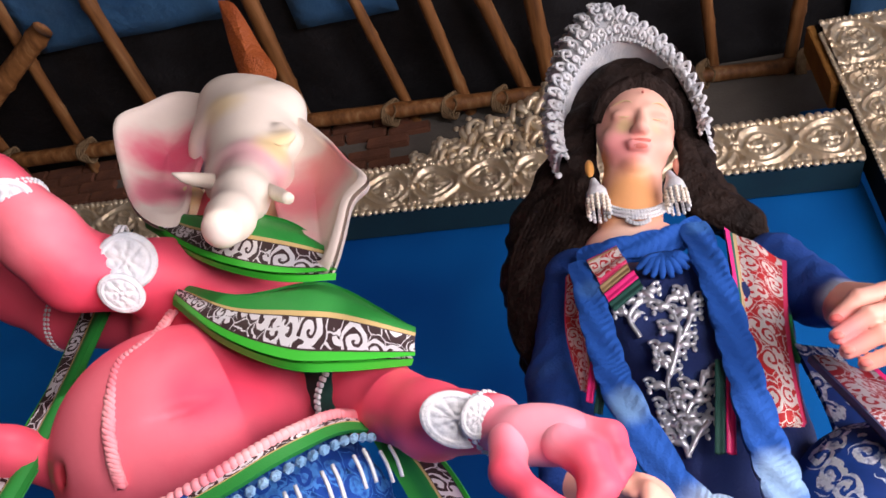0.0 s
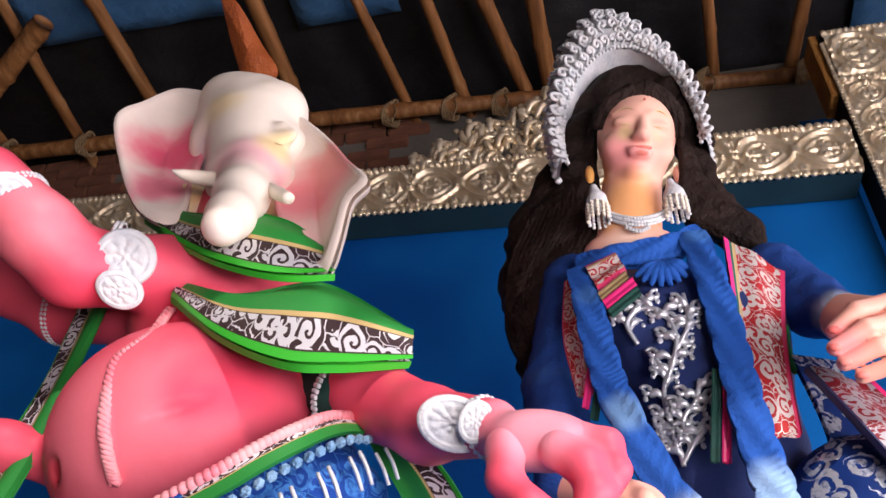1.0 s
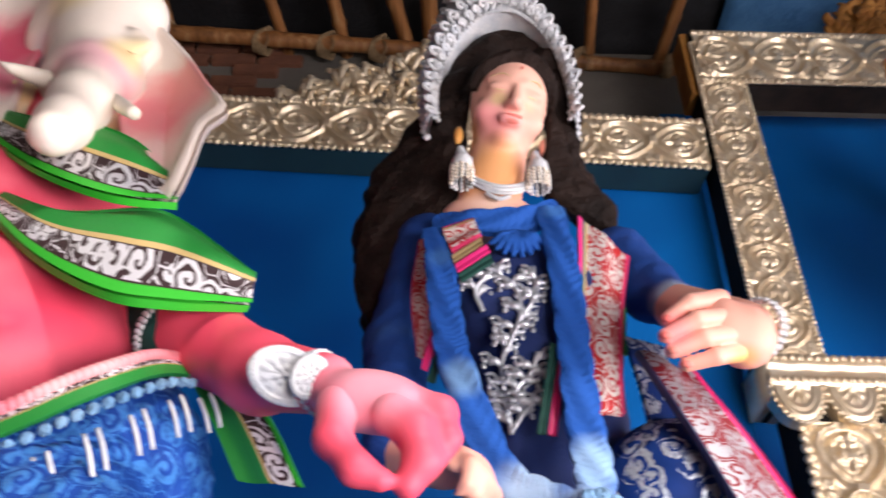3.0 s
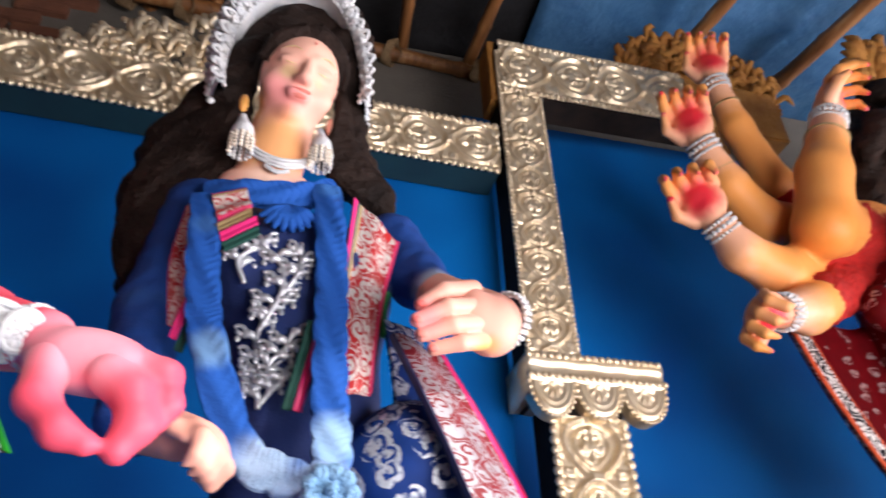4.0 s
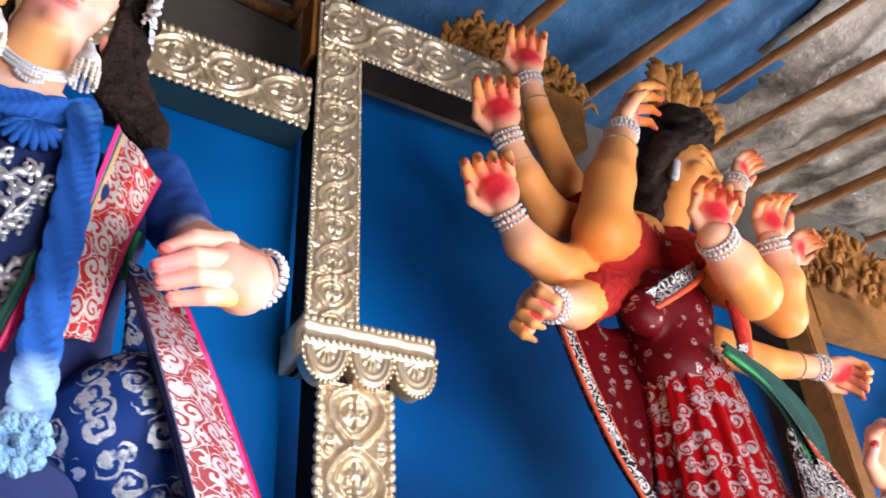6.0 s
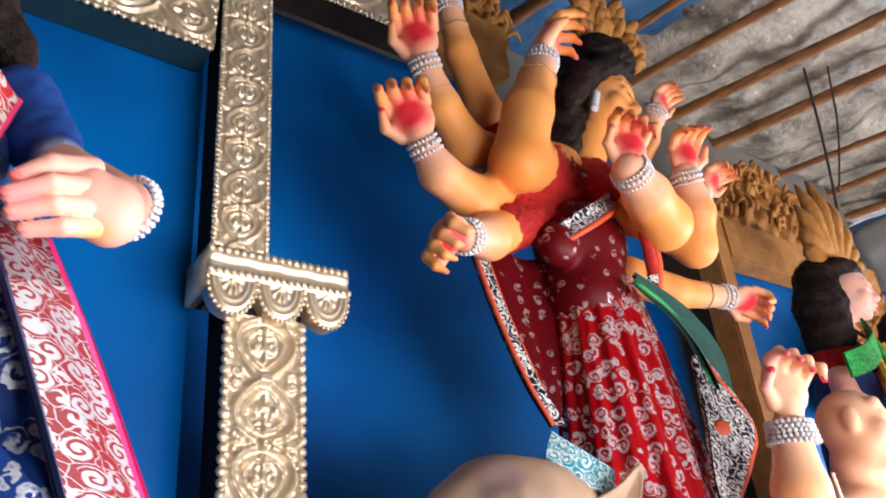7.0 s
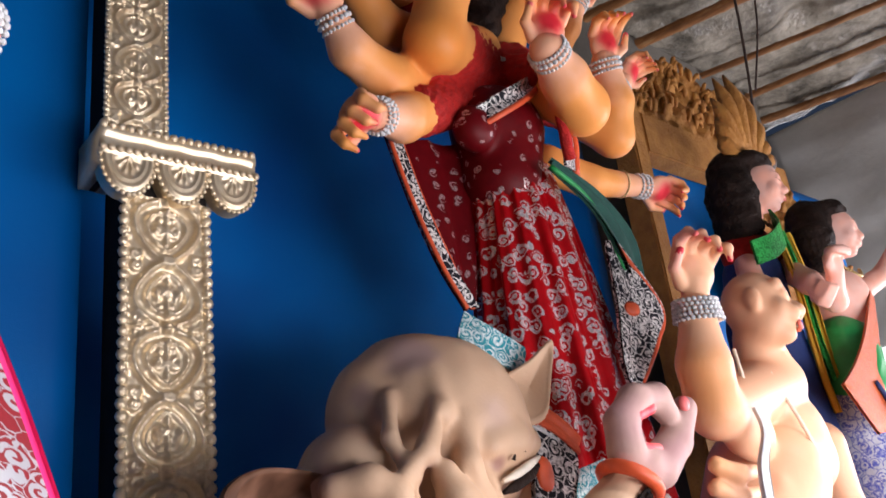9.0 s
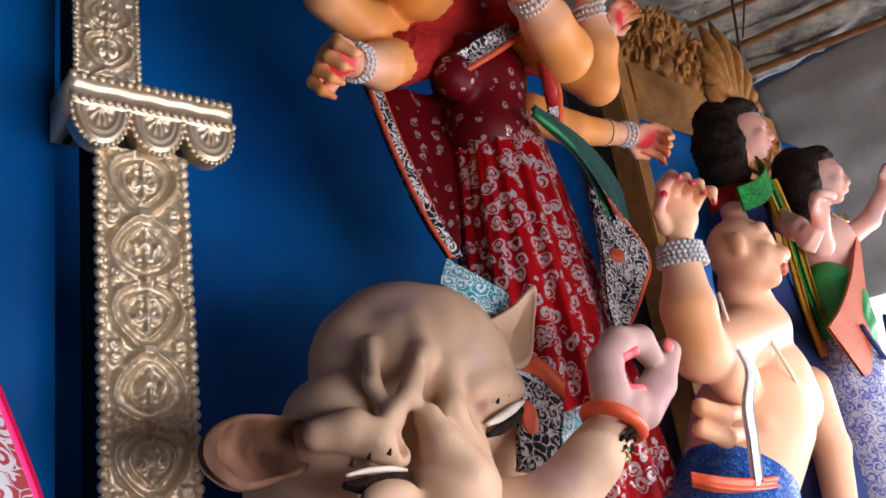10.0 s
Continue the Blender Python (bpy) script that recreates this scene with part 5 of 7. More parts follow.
    for v in np.linspace(0, 1, 40):
        ro = 1 + (reach_out - 1) * v + 0.03 * v * np.abs(np.cos(A * 13)) ** 0.6
        y = cy - 0.045 - 0.03 * math.sin(math.pi * v) + 0.055 * np.abs(np.cos(A)) ** 2 + 0.035 * v
        rows.append(np.stack([cx + 0.141 * ro * np.cos(A), y, cz + 0.228 * ro * np.sin(A)], -1))
    P = np.array(rows)
    s.grid(P, M_WHITEORN)
    s.grid((P + np.array((0, 0.05, 0)))[:, ::-1], M_WHITEORN)
    s.grid(np.stack([P[-1], P[-1] + np.array((0, 0.05, 0))], 0), M_WHITEORN)
    s.grid(np.stack([P[0] + np.array((0, 0.05, 0)), P[0]], 0), M_WHITEORN)
    rnd = random.Random(11)
    for tier, size in ((4, 0.0095), (13, 0.012), (21, 0.0125), (29, 0.0125), (37, 0.011)):
        step = 6 if tier < 10 else 7
        for j in range(3 + tier % 4, 187, step):
            q = P[tier, j]
            d = P[min(tier + 1, 39), j] - P[tier - 1, j]
            if np.linalg.norm(d) < 0.0016 and tier in (21, 29):
                continue
            d = d / np.linalg.norm(d)
            sd = np.array((d[2], 0, -d[0])) * (1 if j % 2 else -1)
            L = size * rnd.uniform(0.85, 1.25)
            pts = [q - d * L * 1.2 + (0, -0.003, 0), q + sd * L * 0.8 + (0, -0.010, 0), q + d * L * 1.2 + (0, -0.013, 0), q - sd * L * 0.7 + d * L * 0.5 + (0, -0.012, 0), q - sd * L * 0.2 - d * L * 0.2 + (0, -0.010, 0), q + sd * L * 0.2 + d * L * 0.3 + (0, -0.012, 0)]
            s.tube(pts, [0.0020, 0.0042, 0.0048, 0.0040, 0.0030], M_WHITEORN, 6, 20)
    s.balls([q + np.array((0, -0.006, 0)) for q in P[0][::3]], 0.0052, M_WHITEORN, seg=6)
    for q in P[-1][::4]:
        s.balls([q + np.array((0, -0.004, 0)), q + np.array((0.004, 0.02, 0.002))], 0.0085, M_WHITEORN, (1, 0.7, 1), 8)
    s.tube(P[2][::6], 0.004, M_WHITEORN, 6, 90)
    # bell earrings and a lace-like necklace
    for px, py, pz, k in (((0.656, 1.235, 2.579)) + (1.0,), ((0.804, 1.250, 2.585)) + (1.0,)):
        s.tube([(px - 0.004, py, pz + 0.042), (px - 0.002, py, pz + 0.022), (px, py, pz + 0.006), (px, py, pz - 0.014)], [0.006, 0.012, 0.020, 0.023], M_WHITEORN, 12, 16)
        for a in np.linspace(0, 6.283, 12, endpoint=False):
            s.balls([(px + 0.021 * math.cos(a), py + 0.021 * math.sin(a), pz - 0.018 - 0.0085 * q) for q in range(5)], 0.0042, M_IVORY if a > 3 else M_WHITEORN, seg=6)
    nk = spline([(0.668, 1.262, 2.567), (0.692, 1.245, 2.534), (0.725, 1.238, 2.516), (0.760, 1.248, 2.526), (0.789, 1.268, 2.556)], 26)
    for k, q in ((0.009, 0.0045), (0.0, 0.0055), (-0.009, 0.0045)):
        s.balls([p + np.array((0, -0.002, k)) for p in nk], q, M_WHITEORN, (1, 0.7, 1), 6)
    for k in range(9, 17):
        s.balls([nk[k] + np.array((0, -0.003, -0.018 - 0.006 * math.sin((k - 9) / 7 * math.pi)))], 0.005, M_WHITEORN, (1, 0.7, 1.2), 6)
    # sari
    body = [ball((0.785, 1.33, 2.30), (0.175, 0.125, 0.15)), ball((0.72, 1.25, 2.28), (0.075, 0.065, 0.075)), ball((0.85, 1.25, 2.28), (0.075, 0.065, 0.075)), limb((0.80, 1.33, 2.2), (0.81, 1.33, 1.95), 0.14, 0.13), ball((0.86, 1.33, 1.75), (0.20, 0.17, 0.24)), limb((0.86, 1.33, 1.7), (0.92, 1.33, 0.86), 0.20, 0.26)]
    s.clay(body, M_NAVYPLAIN, 0.008, 0.04, 0.003, 26.0)
    s.skin = s.v[-1]
    # silver foil spray on the breast: curling stems, drops and tendrils
    foil = []
    for k, (stem, leaves) in enumerate((([(0.718, 1.170, 2.011), (0.705, 1.175, 2.068), (0.712, 1.180, 2.132), (0.743, 1.182, 2.188), (0.778, 1.185, 2.242), (0.779, 1.190, 2.304)], 17), ([(0.716, 1.180, 2.146), (0.753, 1.182, 2.210), (0.744, 1.185, 2.263), (0.710, 1.188, 2.281), (0.681, 1.188, 2.256), (0.687, 1.185, 2.210)], 12), ([(0.711, 1.170, 2.042), (0.738, 1.175, 2.083), (0.766, 1.177, 2.105), (0.780, 1.180, 2.139)], 8), ([(0.719, 1.170, 2.015), (0.747, 1.172, 2.040), (0.769, 1.175, 2.057)], 5))):
        p = spline(s.lay(stem, 0.006), 60)
        s.tube(p + np.array((0, -0.003, 0)), 0.0044, M_SILVER, 5, 60)
        rnd = random.Random(17 + k)
        for i in range(leaves):
            q = p[3 + int(54 * i / leaves)]
            f = 1 if i % 2 else -1
            L = rnd.uniform(0.016, 0.026)
            a = rnd.uniform(0.3, 1.1)
            e = q + np.array((f * L * math.cos(a), -0.001, L * math.sin(a)))
            s.tube([q, (q + e) / 2 + np.array((0, -0.004, 0.004)), e, e + np.array((-f * L * 0.3, -0.002, L * 0.25))], [0.0020, 0.0068, 0.0078, 0.0020], M_SILVER, 6, 12)
            curl = [e + 0.010 * (1 - 0.75 * t) * np.array((f * math.cos(6.5 * t + a), 0, math.sin(6.5 * t + a))) + np.array((f * 0.008, -0.002, 0.004)) for t in np.linspace(0, 1, 12)]
            s.tube(curl, [0.0030, 0.0042, 0.0042, 0.003], M_SILVER, 5, 18)
            s.balls([e + np.array((f * 0.010, -0.002, -0.010))], 0.0048, M_SILVER, (1, 0.5, 1.3), 6)
    # red borders with ribbons
    s.band([(0.955, 1.225, 2.359), (0.925, 1.195, 2.229), (0.908, 1.175, 2.127), (0.900, 1.165, 2.034)], [(0.871, 1.225, 2.450), (0.855, 1.185, 2.299), (0.840, 1.165, 2.178), (0.832, 1.155, 2.023)], M_REDBORDER, 0.008, 50)
    s.band([(0.585, 1.260, 2.400), (0.580, 1.235, 2.266), (0.600, 1.210, 2.135)], [(0.644, 1.205, 2.382), (0.628, 1.185, 2.239), (0.619, 1.185, 2.124)], M_REDBORDER, 0.008, 40)
    s.band([(0.642, 1.185, 2.324), (0.693, 1.185, 2.361)], [(0.624, 1.205, 2.391), (0.679, 1.205, 2.415)], M_REDBORDER, 0.006, 12)
    for m, lo, up in ((M_GOLDLINE, [(0.645, 1.176, 2.297), (0.695, 1.176, 2.337)], [(0.641, 1.178, 2.313), (0.691, 1.178, 2.354)]), (M_PINKLINE, [(0.653, 1.172, 2.274), (0.706, 1.172, 2.318)], [(0.647, 1.174, 2.293), (0.700, 1.174, 2.336)]), (M_TEALLINE, [(0.660, 1.170, 2.256), (0.711, 1.170, 2.297)], [(0.653, 1.172, 2.272), (0.706, 1.172, 2.315)]),
                      (M_PINKLINE, [(0.610, 1.180, 2.098), (0.635, 1.180, 2.213)], [(0.600, 1.182, 2.103), (0.621, 1.182, 2.216)]), (M_TEALLINE, [(0.622, 1.180, 2.078), (0.650, 1.176, 2.198)], [(0.610, 1.182, 2.083), (0.637, 1.178, 2.206)]),
                      (M_TEALLINE, [(0.783, 1.158, 1.992), (0.812, 1.168, 2.143)], [(0.770, 1.160, 1.994), (0.798, 1.170, 2.146)]), (M_PINKLINE, [(0.797, 1.152, 1.988), (0.823, 1.164, 2.130)], [(0.786, 1.156, 1.991), (0.812, 1.167, 2.133)])):
        s.band(lo, up, m, 0.005, 12, 0.001)
    # carved blue edges: collar, two falls and a rosette
    s.frill([(0.605, 1.240, 2.425), (0.666, 1.210, 2.415), (0.737, 1.205, 2.419), (0.793, 1.215, 2.437), (0.839, 1.235, 2.473)], 0.048, m_edge, 5, 90)
    s.frill([(0.615, 1.215, 2.404), (0.626, 1.170, 2.268), (0.639, 1.160, 2.168), (0.657, 1.150, 2.087)] + [(0.716, 1.115, 1.922), (0.776, 1.095, 1.877), (0.824, 1.080, 1.858)], 0.054, m_edge, 11, 190)
    s.frill([(0.817, 1.215, 2.460), (0.826, 1.170, 2.315), (0.831, 1.160, 2.207), (0.832, 1.150, 2.111)] + [(0.832, 1.115, 1.993), (0.836, 1.095, 1.918), (0.833, 1.080, 1.863)], 0.054, m_edge, 11, 190)
    # rosette where the two falls meet
    knot = np.array((0.832, 1.065, 1.850))
    for ring, count, size in ((0.026, 9, 0.013), (0.013, 6, 0.010)):
        s.balls([knot + np.array((ring * math.cos(a), 0.006 - 0.2 * ring, ring * math.sin(a))) for a in np.linspace(0, 6.283, count, endpoint=False)], size, M_PALEFUR, (1, 0.7, 1), 8)
    s.balls([knot + np.array((0, -0.008, 0))], 0.009, M_PALEFUR, seg=8)
    for a in np.linspace(-2.6, -0.5, 8):
        b = np.array((0.753, 1.195, 2.382))
        s.tube([b, b + 0.03 * np.array((math.cos(a), -0.2, math.sin(a))), b + 0.055 * np.array((math.cos(a), -0.05, math.sin(a)))], [0.006, 0.011, 0.004], m_edge, 7, 12)
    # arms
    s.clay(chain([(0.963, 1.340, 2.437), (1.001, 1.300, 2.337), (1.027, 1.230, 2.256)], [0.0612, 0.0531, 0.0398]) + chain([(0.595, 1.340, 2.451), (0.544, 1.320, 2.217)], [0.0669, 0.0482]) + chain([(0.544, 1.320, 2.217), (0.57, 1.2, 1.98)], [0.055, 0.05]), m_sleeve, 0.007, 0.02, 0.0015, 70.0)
    sk, pm = chain([(0.57, 1.2, 1.98), (0.64, 1.12, 1.93)], [0.042, 0.032]), []
    hand(sk, pm, (0.64, 1.12, 1.93), (0.72, 1.05, 1.90), (0, -0.3, -1), 0.12, 0.6)
    sk += chain([(1.027, 1.230, 2.256), (1.089, 1.150, 2.167)], [0.042, 0.05]) + [ball((1.069, 1.100, 2.131), (0.0466, 0.0402, 0.0514)), ball((1.037, 1.090, 2.141), (0.0332, 0.0316, 0.0459))]
    fg = chain([(1.039, 1.085, 2.183), (0.985, 1.060, 2.160), (0.952, 1.065, 2.133)], [0.0161, 0.0130, 0.0112]) + chain([(1.045, 1.080, 2.151), (0.989, 1.050, 2.125), (0.944, 1.060, 2.103)], [0.0158, 0.0127, 0.0109]) + chain([(1.048, 1.080, 2.120), (0.996, 1.055, 2.098), (0.952, 1.065, 2.082)], [0.0156, 0.0126, 0.0109]) + chain([(1.049, 1.085, 2.094), (1.009, 1.060, 2.072), (0.970, 1.070, 2.064)], [0.0147, 0.0118, 0.0102])
    s.clay(sk, m_hand, 0.005, 0.014)
    s.clay(fg, m_hand, 0.0032, 0.004)
    s.balls([(0.948, 1.052, 2.127), (0.941, 1.048, 2.097), (0.949, 1.052, 2.076), (0.966, 1.057, 2.058)], 0.0075, M_LIP, (1.2, 0.7, 0.8), 8)
    bangle(s, (1.106, 1.130, 2.161), (0.75, 0.5, 0.1), 0.044, M_WHITEORN, 2, 0.0055)
    # pleated fall at the side
    s.ribbon([(1.015, 1.17, 2.11), (1.07, 1.13, 1.97), (1.13, 1.11, 1.82), (1.20, 1.10, 1.64), (1.27, 1.10, 1.42), (1.32, 1.12, 1.1)], [(-0.09, -0.02, 0.02), (-0.10, -0.03, 0.02), (-0.11, -0.04, 0.02), (-0.12, -0.05, 0.02), (-0.12, -0.05, 0.0), (-0.12, -0.05, 0.0)], M_WHITEBORDER, 0.01, 70, 0.006, 1.0)
    s.ribbon([(1.0, 1.26, 2.20), (1.01, 1.22, 2.05), (1.0, 1.19, 1.9)], (-0.07, -0.03, 0), M_NAVY, 0.008, 30)
    s.clay([ball((0.98, 1.22, 1.92), (0.13, 0.10, 0.12)), ball((1.02, 1.22, 1.70), (0.14, 0.11, 0.18)), limb((1.02, 1.24, 1.7), (1.06, 1.26, 0.9), 0.16, 0.2)], M_NAVY, 0.009, 0.04, 0.004, 24.0)
    # green leaf trim behind the shoulders
    for pts in ([(0.963, 1.300, 2.416), (0.976, 1.290, 2.386), (0.998, 1.290, 2.365)], [(0.937, 1.250, 2.265), (0.929, 1.240, 2.215), (0.929, 1.230, 2.167)]):
        s.tube(pts, 0.006, M_GREENPLAIN, 6)
    edge = spline([(0.565, 1.320, 2.427), (0.552, 1.320, 2.349), (0.533, 1.320, 2.289), (0.514, 1.320, 2.230)], 34)
    for i, p in enumerate(edge):
        f = 1 if i % 2 else -1
        s.tube([p, p + np.array((f * 0.012, -0.006, 0.010)), p + np.array((f * 0.020, -0.002, 0.0))], [0.003, 0.006, 0.002], M_GREENPLAIN, 5, 8)
    return s.thing("statue", "clay goddess statue with white tiara and blue cloth edges", "statue", "statues on the platform")


def palm_spot(wrist, tip, facing, size):
    """Where the red paint of a palm is sprayed."""
    w = Vector(wrist)
    d = (Vector(tip) - w).normalized()
    f = Vector(facing)
    f = (f - d * f.dot(d)).normalized()
    return tuple(w + d * size * 0.36 + f * size * 0.20), size * 0.38, (0.74, 0.02, 0.05), 1.0


def arm_with_hand(s, skin, palm, mat, joints, radii, tip, facing, size, curl, thumb=1):
    skin += chain(joints, radii)
    fingers = []
    hand(fingers, palm, joints[-1], tip, facing, size, curl, thumb)
    s.clay(fingers, mat, 0.0058, 0.008)
    w, e = np.array(joints[-1]), np.array(joints[-2])
    ax = w - e
    ax /= np.linalg.norm(ax)
    for k, q in ((0.00, 0.0075), (0.022, 0.010), (0.046, 0.0075)):
        bangle(s, w - ax * k, ax, radii[-1] * 1.06 + 0.004, M_WHITEORN, 1, q)
    bangle(s, w - ax * 0.13, ax, (radii[-1] * 0.6 + radii[-2] * 0.4) * 1.04, M_GOLDLINE, 1, 0.006)


def goddess_red():
    s = Sculpt()
    skin, palm = [], []
    arms = []
    F = (-0.45, -0.75, -0.45)
    arms.append(([(2.831, 2.100, 3.422), (2.657, 2.060, 3.498), (2.533, 2.020, 3.737), (2.477, 2.000, 3.971)], [0.0772, 0.0731, 0.0642, 0.0462], (2.477, 1.980, 4.240), F, 0.26, 0.5))
    arms.append(([(2.796, 2.080, 3.313), (2.514, 2.030, 3.264), (2.381, 1.990, 3.381), (2.286, 1.960, 3.547)], [0.0846, 0.0838, 0.0698, 0.0482], (2.214, 1.930, 3.827), F, 0.27, 0.5))
    arms.append(([(2.798, 2.060, 3.165), (2.458, 1.970, 2.986), (2.281, 1.920, 3.015), (2.203, 1.900, 3.109)], [0.0869, 0.0863, 0.0692, 0.0473], (2.081, 1.870, 3.316), F, 0.27, 0.5))
    arms.append(([(2.731, 2.020, 2.985), (2.479, 1.930, 2.816), (2.322, 1.880, 2.759)], [0.0871, 0.0793, 0.0507], (2.050, 1.820, 2.686), (0.1, -0.6, -0.9), 0.25, 0.62))
    arms.append(([(2.951, 2.000, 3.272), (2.604, 1.860, 3.121), (2.671, 1.830, 3.365), (2.792, 1.820, 3.658)], [0.1128, 0.1050, 0.0966, 0.0585], (2.991, 1.820, 4.149), (0.75, -0.5, -0.2), 0.30, 0.45))
    arms.append(([(3.147, 1.950, 3.203), (3.167, 1.700, 2.927), (3.019, 1.640, 2.975), (2.893, 1.600, 3.034)], [0.1090, 0.1032, 0.0875, 0.0612], (2.901, 1.560, 3.308), (-0.35, -0.9, -0.1), 0.25, 0.6))
    arms.append(([(3.563, 2.080, 3.548), (3.602, 2.000, 3.643), (3.666, 1.940, 3.788)], [0.0921, 0.0707, 0.0469], (3.823, 1.920, 4.047), (0.1, -0.8, -0.5), 0.21, 0.45, -1))
    arms.append(([(3.441, 2.050, 3.250), (3.643, 1.900, 3.021), (3.606, 1.830, 3.151), (3.547, 1.800, 3.315)], [0.1018, 0.0885, 0.0786, 0.0570], (3.559, 1.750, 3.599), (-0.2, -0.9, -0.4), 0.25, 0.45, -1))
    arms.append(([(3.645, 2.100, 3.360), (3.824, 2.020, 3.335), (3.880, 1.940, 3.396)], [0.0858, 0.0755, 0.0486], (3.983, 1.880, 3.527), (0.3, -0.9, -0.2), 0.21, 0.45, -1))
    arms.append(([(3.334, 2.050, 2.892), (3.510, 1.980, 2.814), (3.799, 1.900, 2.810)], [0.0808, 0.0713, 0.0439], (3.983, 1.850, 2.797), (-0.2, -0.5, -0.9), 0.23, 0.5, -1))
    spots = [(joints[-1], 0.24, (0.90, 0.50, 0.34), 0.85) for joints, *rest in arms] + [palm_spot(joints[-1], tip, facing, size) for joints, radii, tip, facing, size, *rest in arms]
    m_arm = sprayed("orange_arm_paint", (0.88, 0.36, 0.09), spots + [((2.592, 1.850, 3.104), 0.16, (0.86, 0.26, 0.03), 0.8), ((3.165, 1.700, 2.922), 0.14, (0.88, 0.30, 0.04), 0.8), ((2.439, 1.950, 2.958), 0.12, (0.88, 0.30, 0.06), 0.6), ((3.229, 1.900, 3.637), 0.12, (0.90, 0.52, 0.30), 0.8)])
    for a in arms:
        arm_with_hand(s, skin, palm, m_arm, *a)
    fc, at = face_clay((3.254, 1.940, 3.673), 0.135, (0.62, -1, -0.28), 14)
    skin_f = fc + chain([(3.184, 1.980, 3.493), (3.108, 2.020, 3.301)], [0.0901, 0.1020])
    s.clay(skin, m_arm, 0.010, 0.026)
    s.clay(skin_f, m_arm, 0.008, 0.02)
    face_paint(s, at, 0.135, 14)
    s.clay(palm, M_RED, 0.007, 0.01)
    # hair with a fringe, raw brown crown of carved leaves
    hair = [ball((3.360, 2.050, 3.912), (0.1872, 0.1514, 0.2064)), ball((3.352, 1.950, 3.977), (0.1687, 0.1361, 0.0925), (0, 14, 0))] + chain([(3.376, 1.860, 3.851), (3.232, 1.840, 3.812), (3.087, 1.860, 3.720), (2.986, 1.880, 3.571)], [0.0422, 0.0564, 0.0597, 0.0482]) + chain([(3.199, 2.030, 3.870), (3.069, 2.030, 3.609), (2.971, 2.000, 3.363), (2.973, 1.980, 3.239)], [0.1201, 0.1265, 0.0956, 0.0421])
    s.clay(hair, M_HAIR, 0.010, 0.03, 0.006, 36.0)
    rnd = random.Random(8)
    cx, cy, cz = (3.432, 1.990, 4.004)
    for i in range(120):
        a = rnd.uniform(-1.35, 1.35)
        rr = 0.14 + 0.22 * rnd.random() * math.cos(a) ** 2
        b = np.array((cx + rr * math.sin(a) * 1.1, cy - 0.04 * rnd.random(), cz + rr * math.cos(a)))
        d = np.array((math.sin(a + rnd.uniform(-0.5, 0.5)), -0.1, math.cos(a)))
        L = 0.05 + 0.07 * max(0.0, math.cos(1.3 * a))
        s.tube([b, b + d * L * 0.6 + (0, -0.02, 0), b + d * L + np.array((0.02 * math.sin(9 * i), 0, 0))], [0.026, 0.032, 0.006], M_CARD, 6, 8)
    s.clay([ball((cx, cy + 0.03, cz + 0.12), (0.17, 0.04, 0.19))], M_CARD, 0.012, 0.01, 0.008, 60.0)
    # ear ornament, necklaces
    s.balls([at(-0.98, -0.1, -0.5 - 0.16 * k) for k in range(5)], 0.022, M_WHITEORN, seg=6)
    s.balls(spline([(2.963, 1.930, 3.263), (2.999, 1.900, 3.202), (3.112, 1.900, 3.263)], 16), 0.013, M_WHITEORN, seg=6)
    # blouse and sleeves
    blouse = [ball((3.061, 2.050, 3.191), (0.2506, 0.1432, 0.1241)), ball((3.120, 1.980, 3.240), (0.1434, 0.0956, 0.0956))] + chain([(2.964, 2.020, 3.245), (2.762, 1.930, 3.183)], [0.1225, 0.1196]) + chain([(2.933, 2.070, 3.181), (2.656, 2.020, 3.078)], [0.1127, 0.1005]) + chain([(2.859, 2.050, 3.058), (2.584, 1.970, 2.892)], [0.1043, 0.0910]) + chain([(2.927, 2.100, 3.336), (2.717, 2.090, 3.436)], [0.1160, 0.0854]) + chain([(2.942, 2.090, 3.292), (2.664, 2.070, 3.294)], [0.1104, 0.0962]) + chain([(3.116, 1.980, 3.225), (3.126, 1.860, 3.109)], [0.1191, 0.1096]) + chain([(3.256, 2.050, 3.230), (3.486, 2.020, 3.202)], [0.1186, 0.1062])
    s.clay(blouse, M_REDBLOUSE, 0.010, 0.03, 0.005, 70.0)
    # bodice and skirt with deep pleats
    body = [ball((3.005, 2.000, 2.953), (0.1985, 0.1579, 0.1624)), ball((2.812, 1.930, 2.863), (0.0847, 0.0720, 0.0890)), ball((3.051, 1.930, 2.918), (0.0889, 0.0756, 0.0934))] + chain([(3.031, 2.020, 2.917), (3.013, 2.020, 2.718)], [0.1765, 0.1616])
    s.clay(body, M_REDBODICE, 0.010, 0.04)
    n, m = 70, 220
    P = np.zeros((n, m, 3))
    for i in range(n):
        t = i / (n - 1)
        cx, cy, z = 3.07 + 0.10 * t, 2.02 - 0.02 * t, 2.80 - 1.93 * t
        r = 0.155 + 0.235 * t ** 0.8
        for j in range(m):
            a = 2 * math.pi * j / m
            fold = math.sin(13 * a + 1.6 * math.sin(3 * a) + 0.9 * t)
            q = r * (1 + (0.03 + 0.075 * t) * (abs(fold) ** 0.6 * (1 if fold > 0 else -1)) + 0.018 * math.sin(29 * a + 3 * t))
            P[i, j] = (cx + q * math.cos(a) * 1.05, cy + q * 0.82 * math.sin(a), z)
    s.grid(P, M_REDSARI, closed=True)
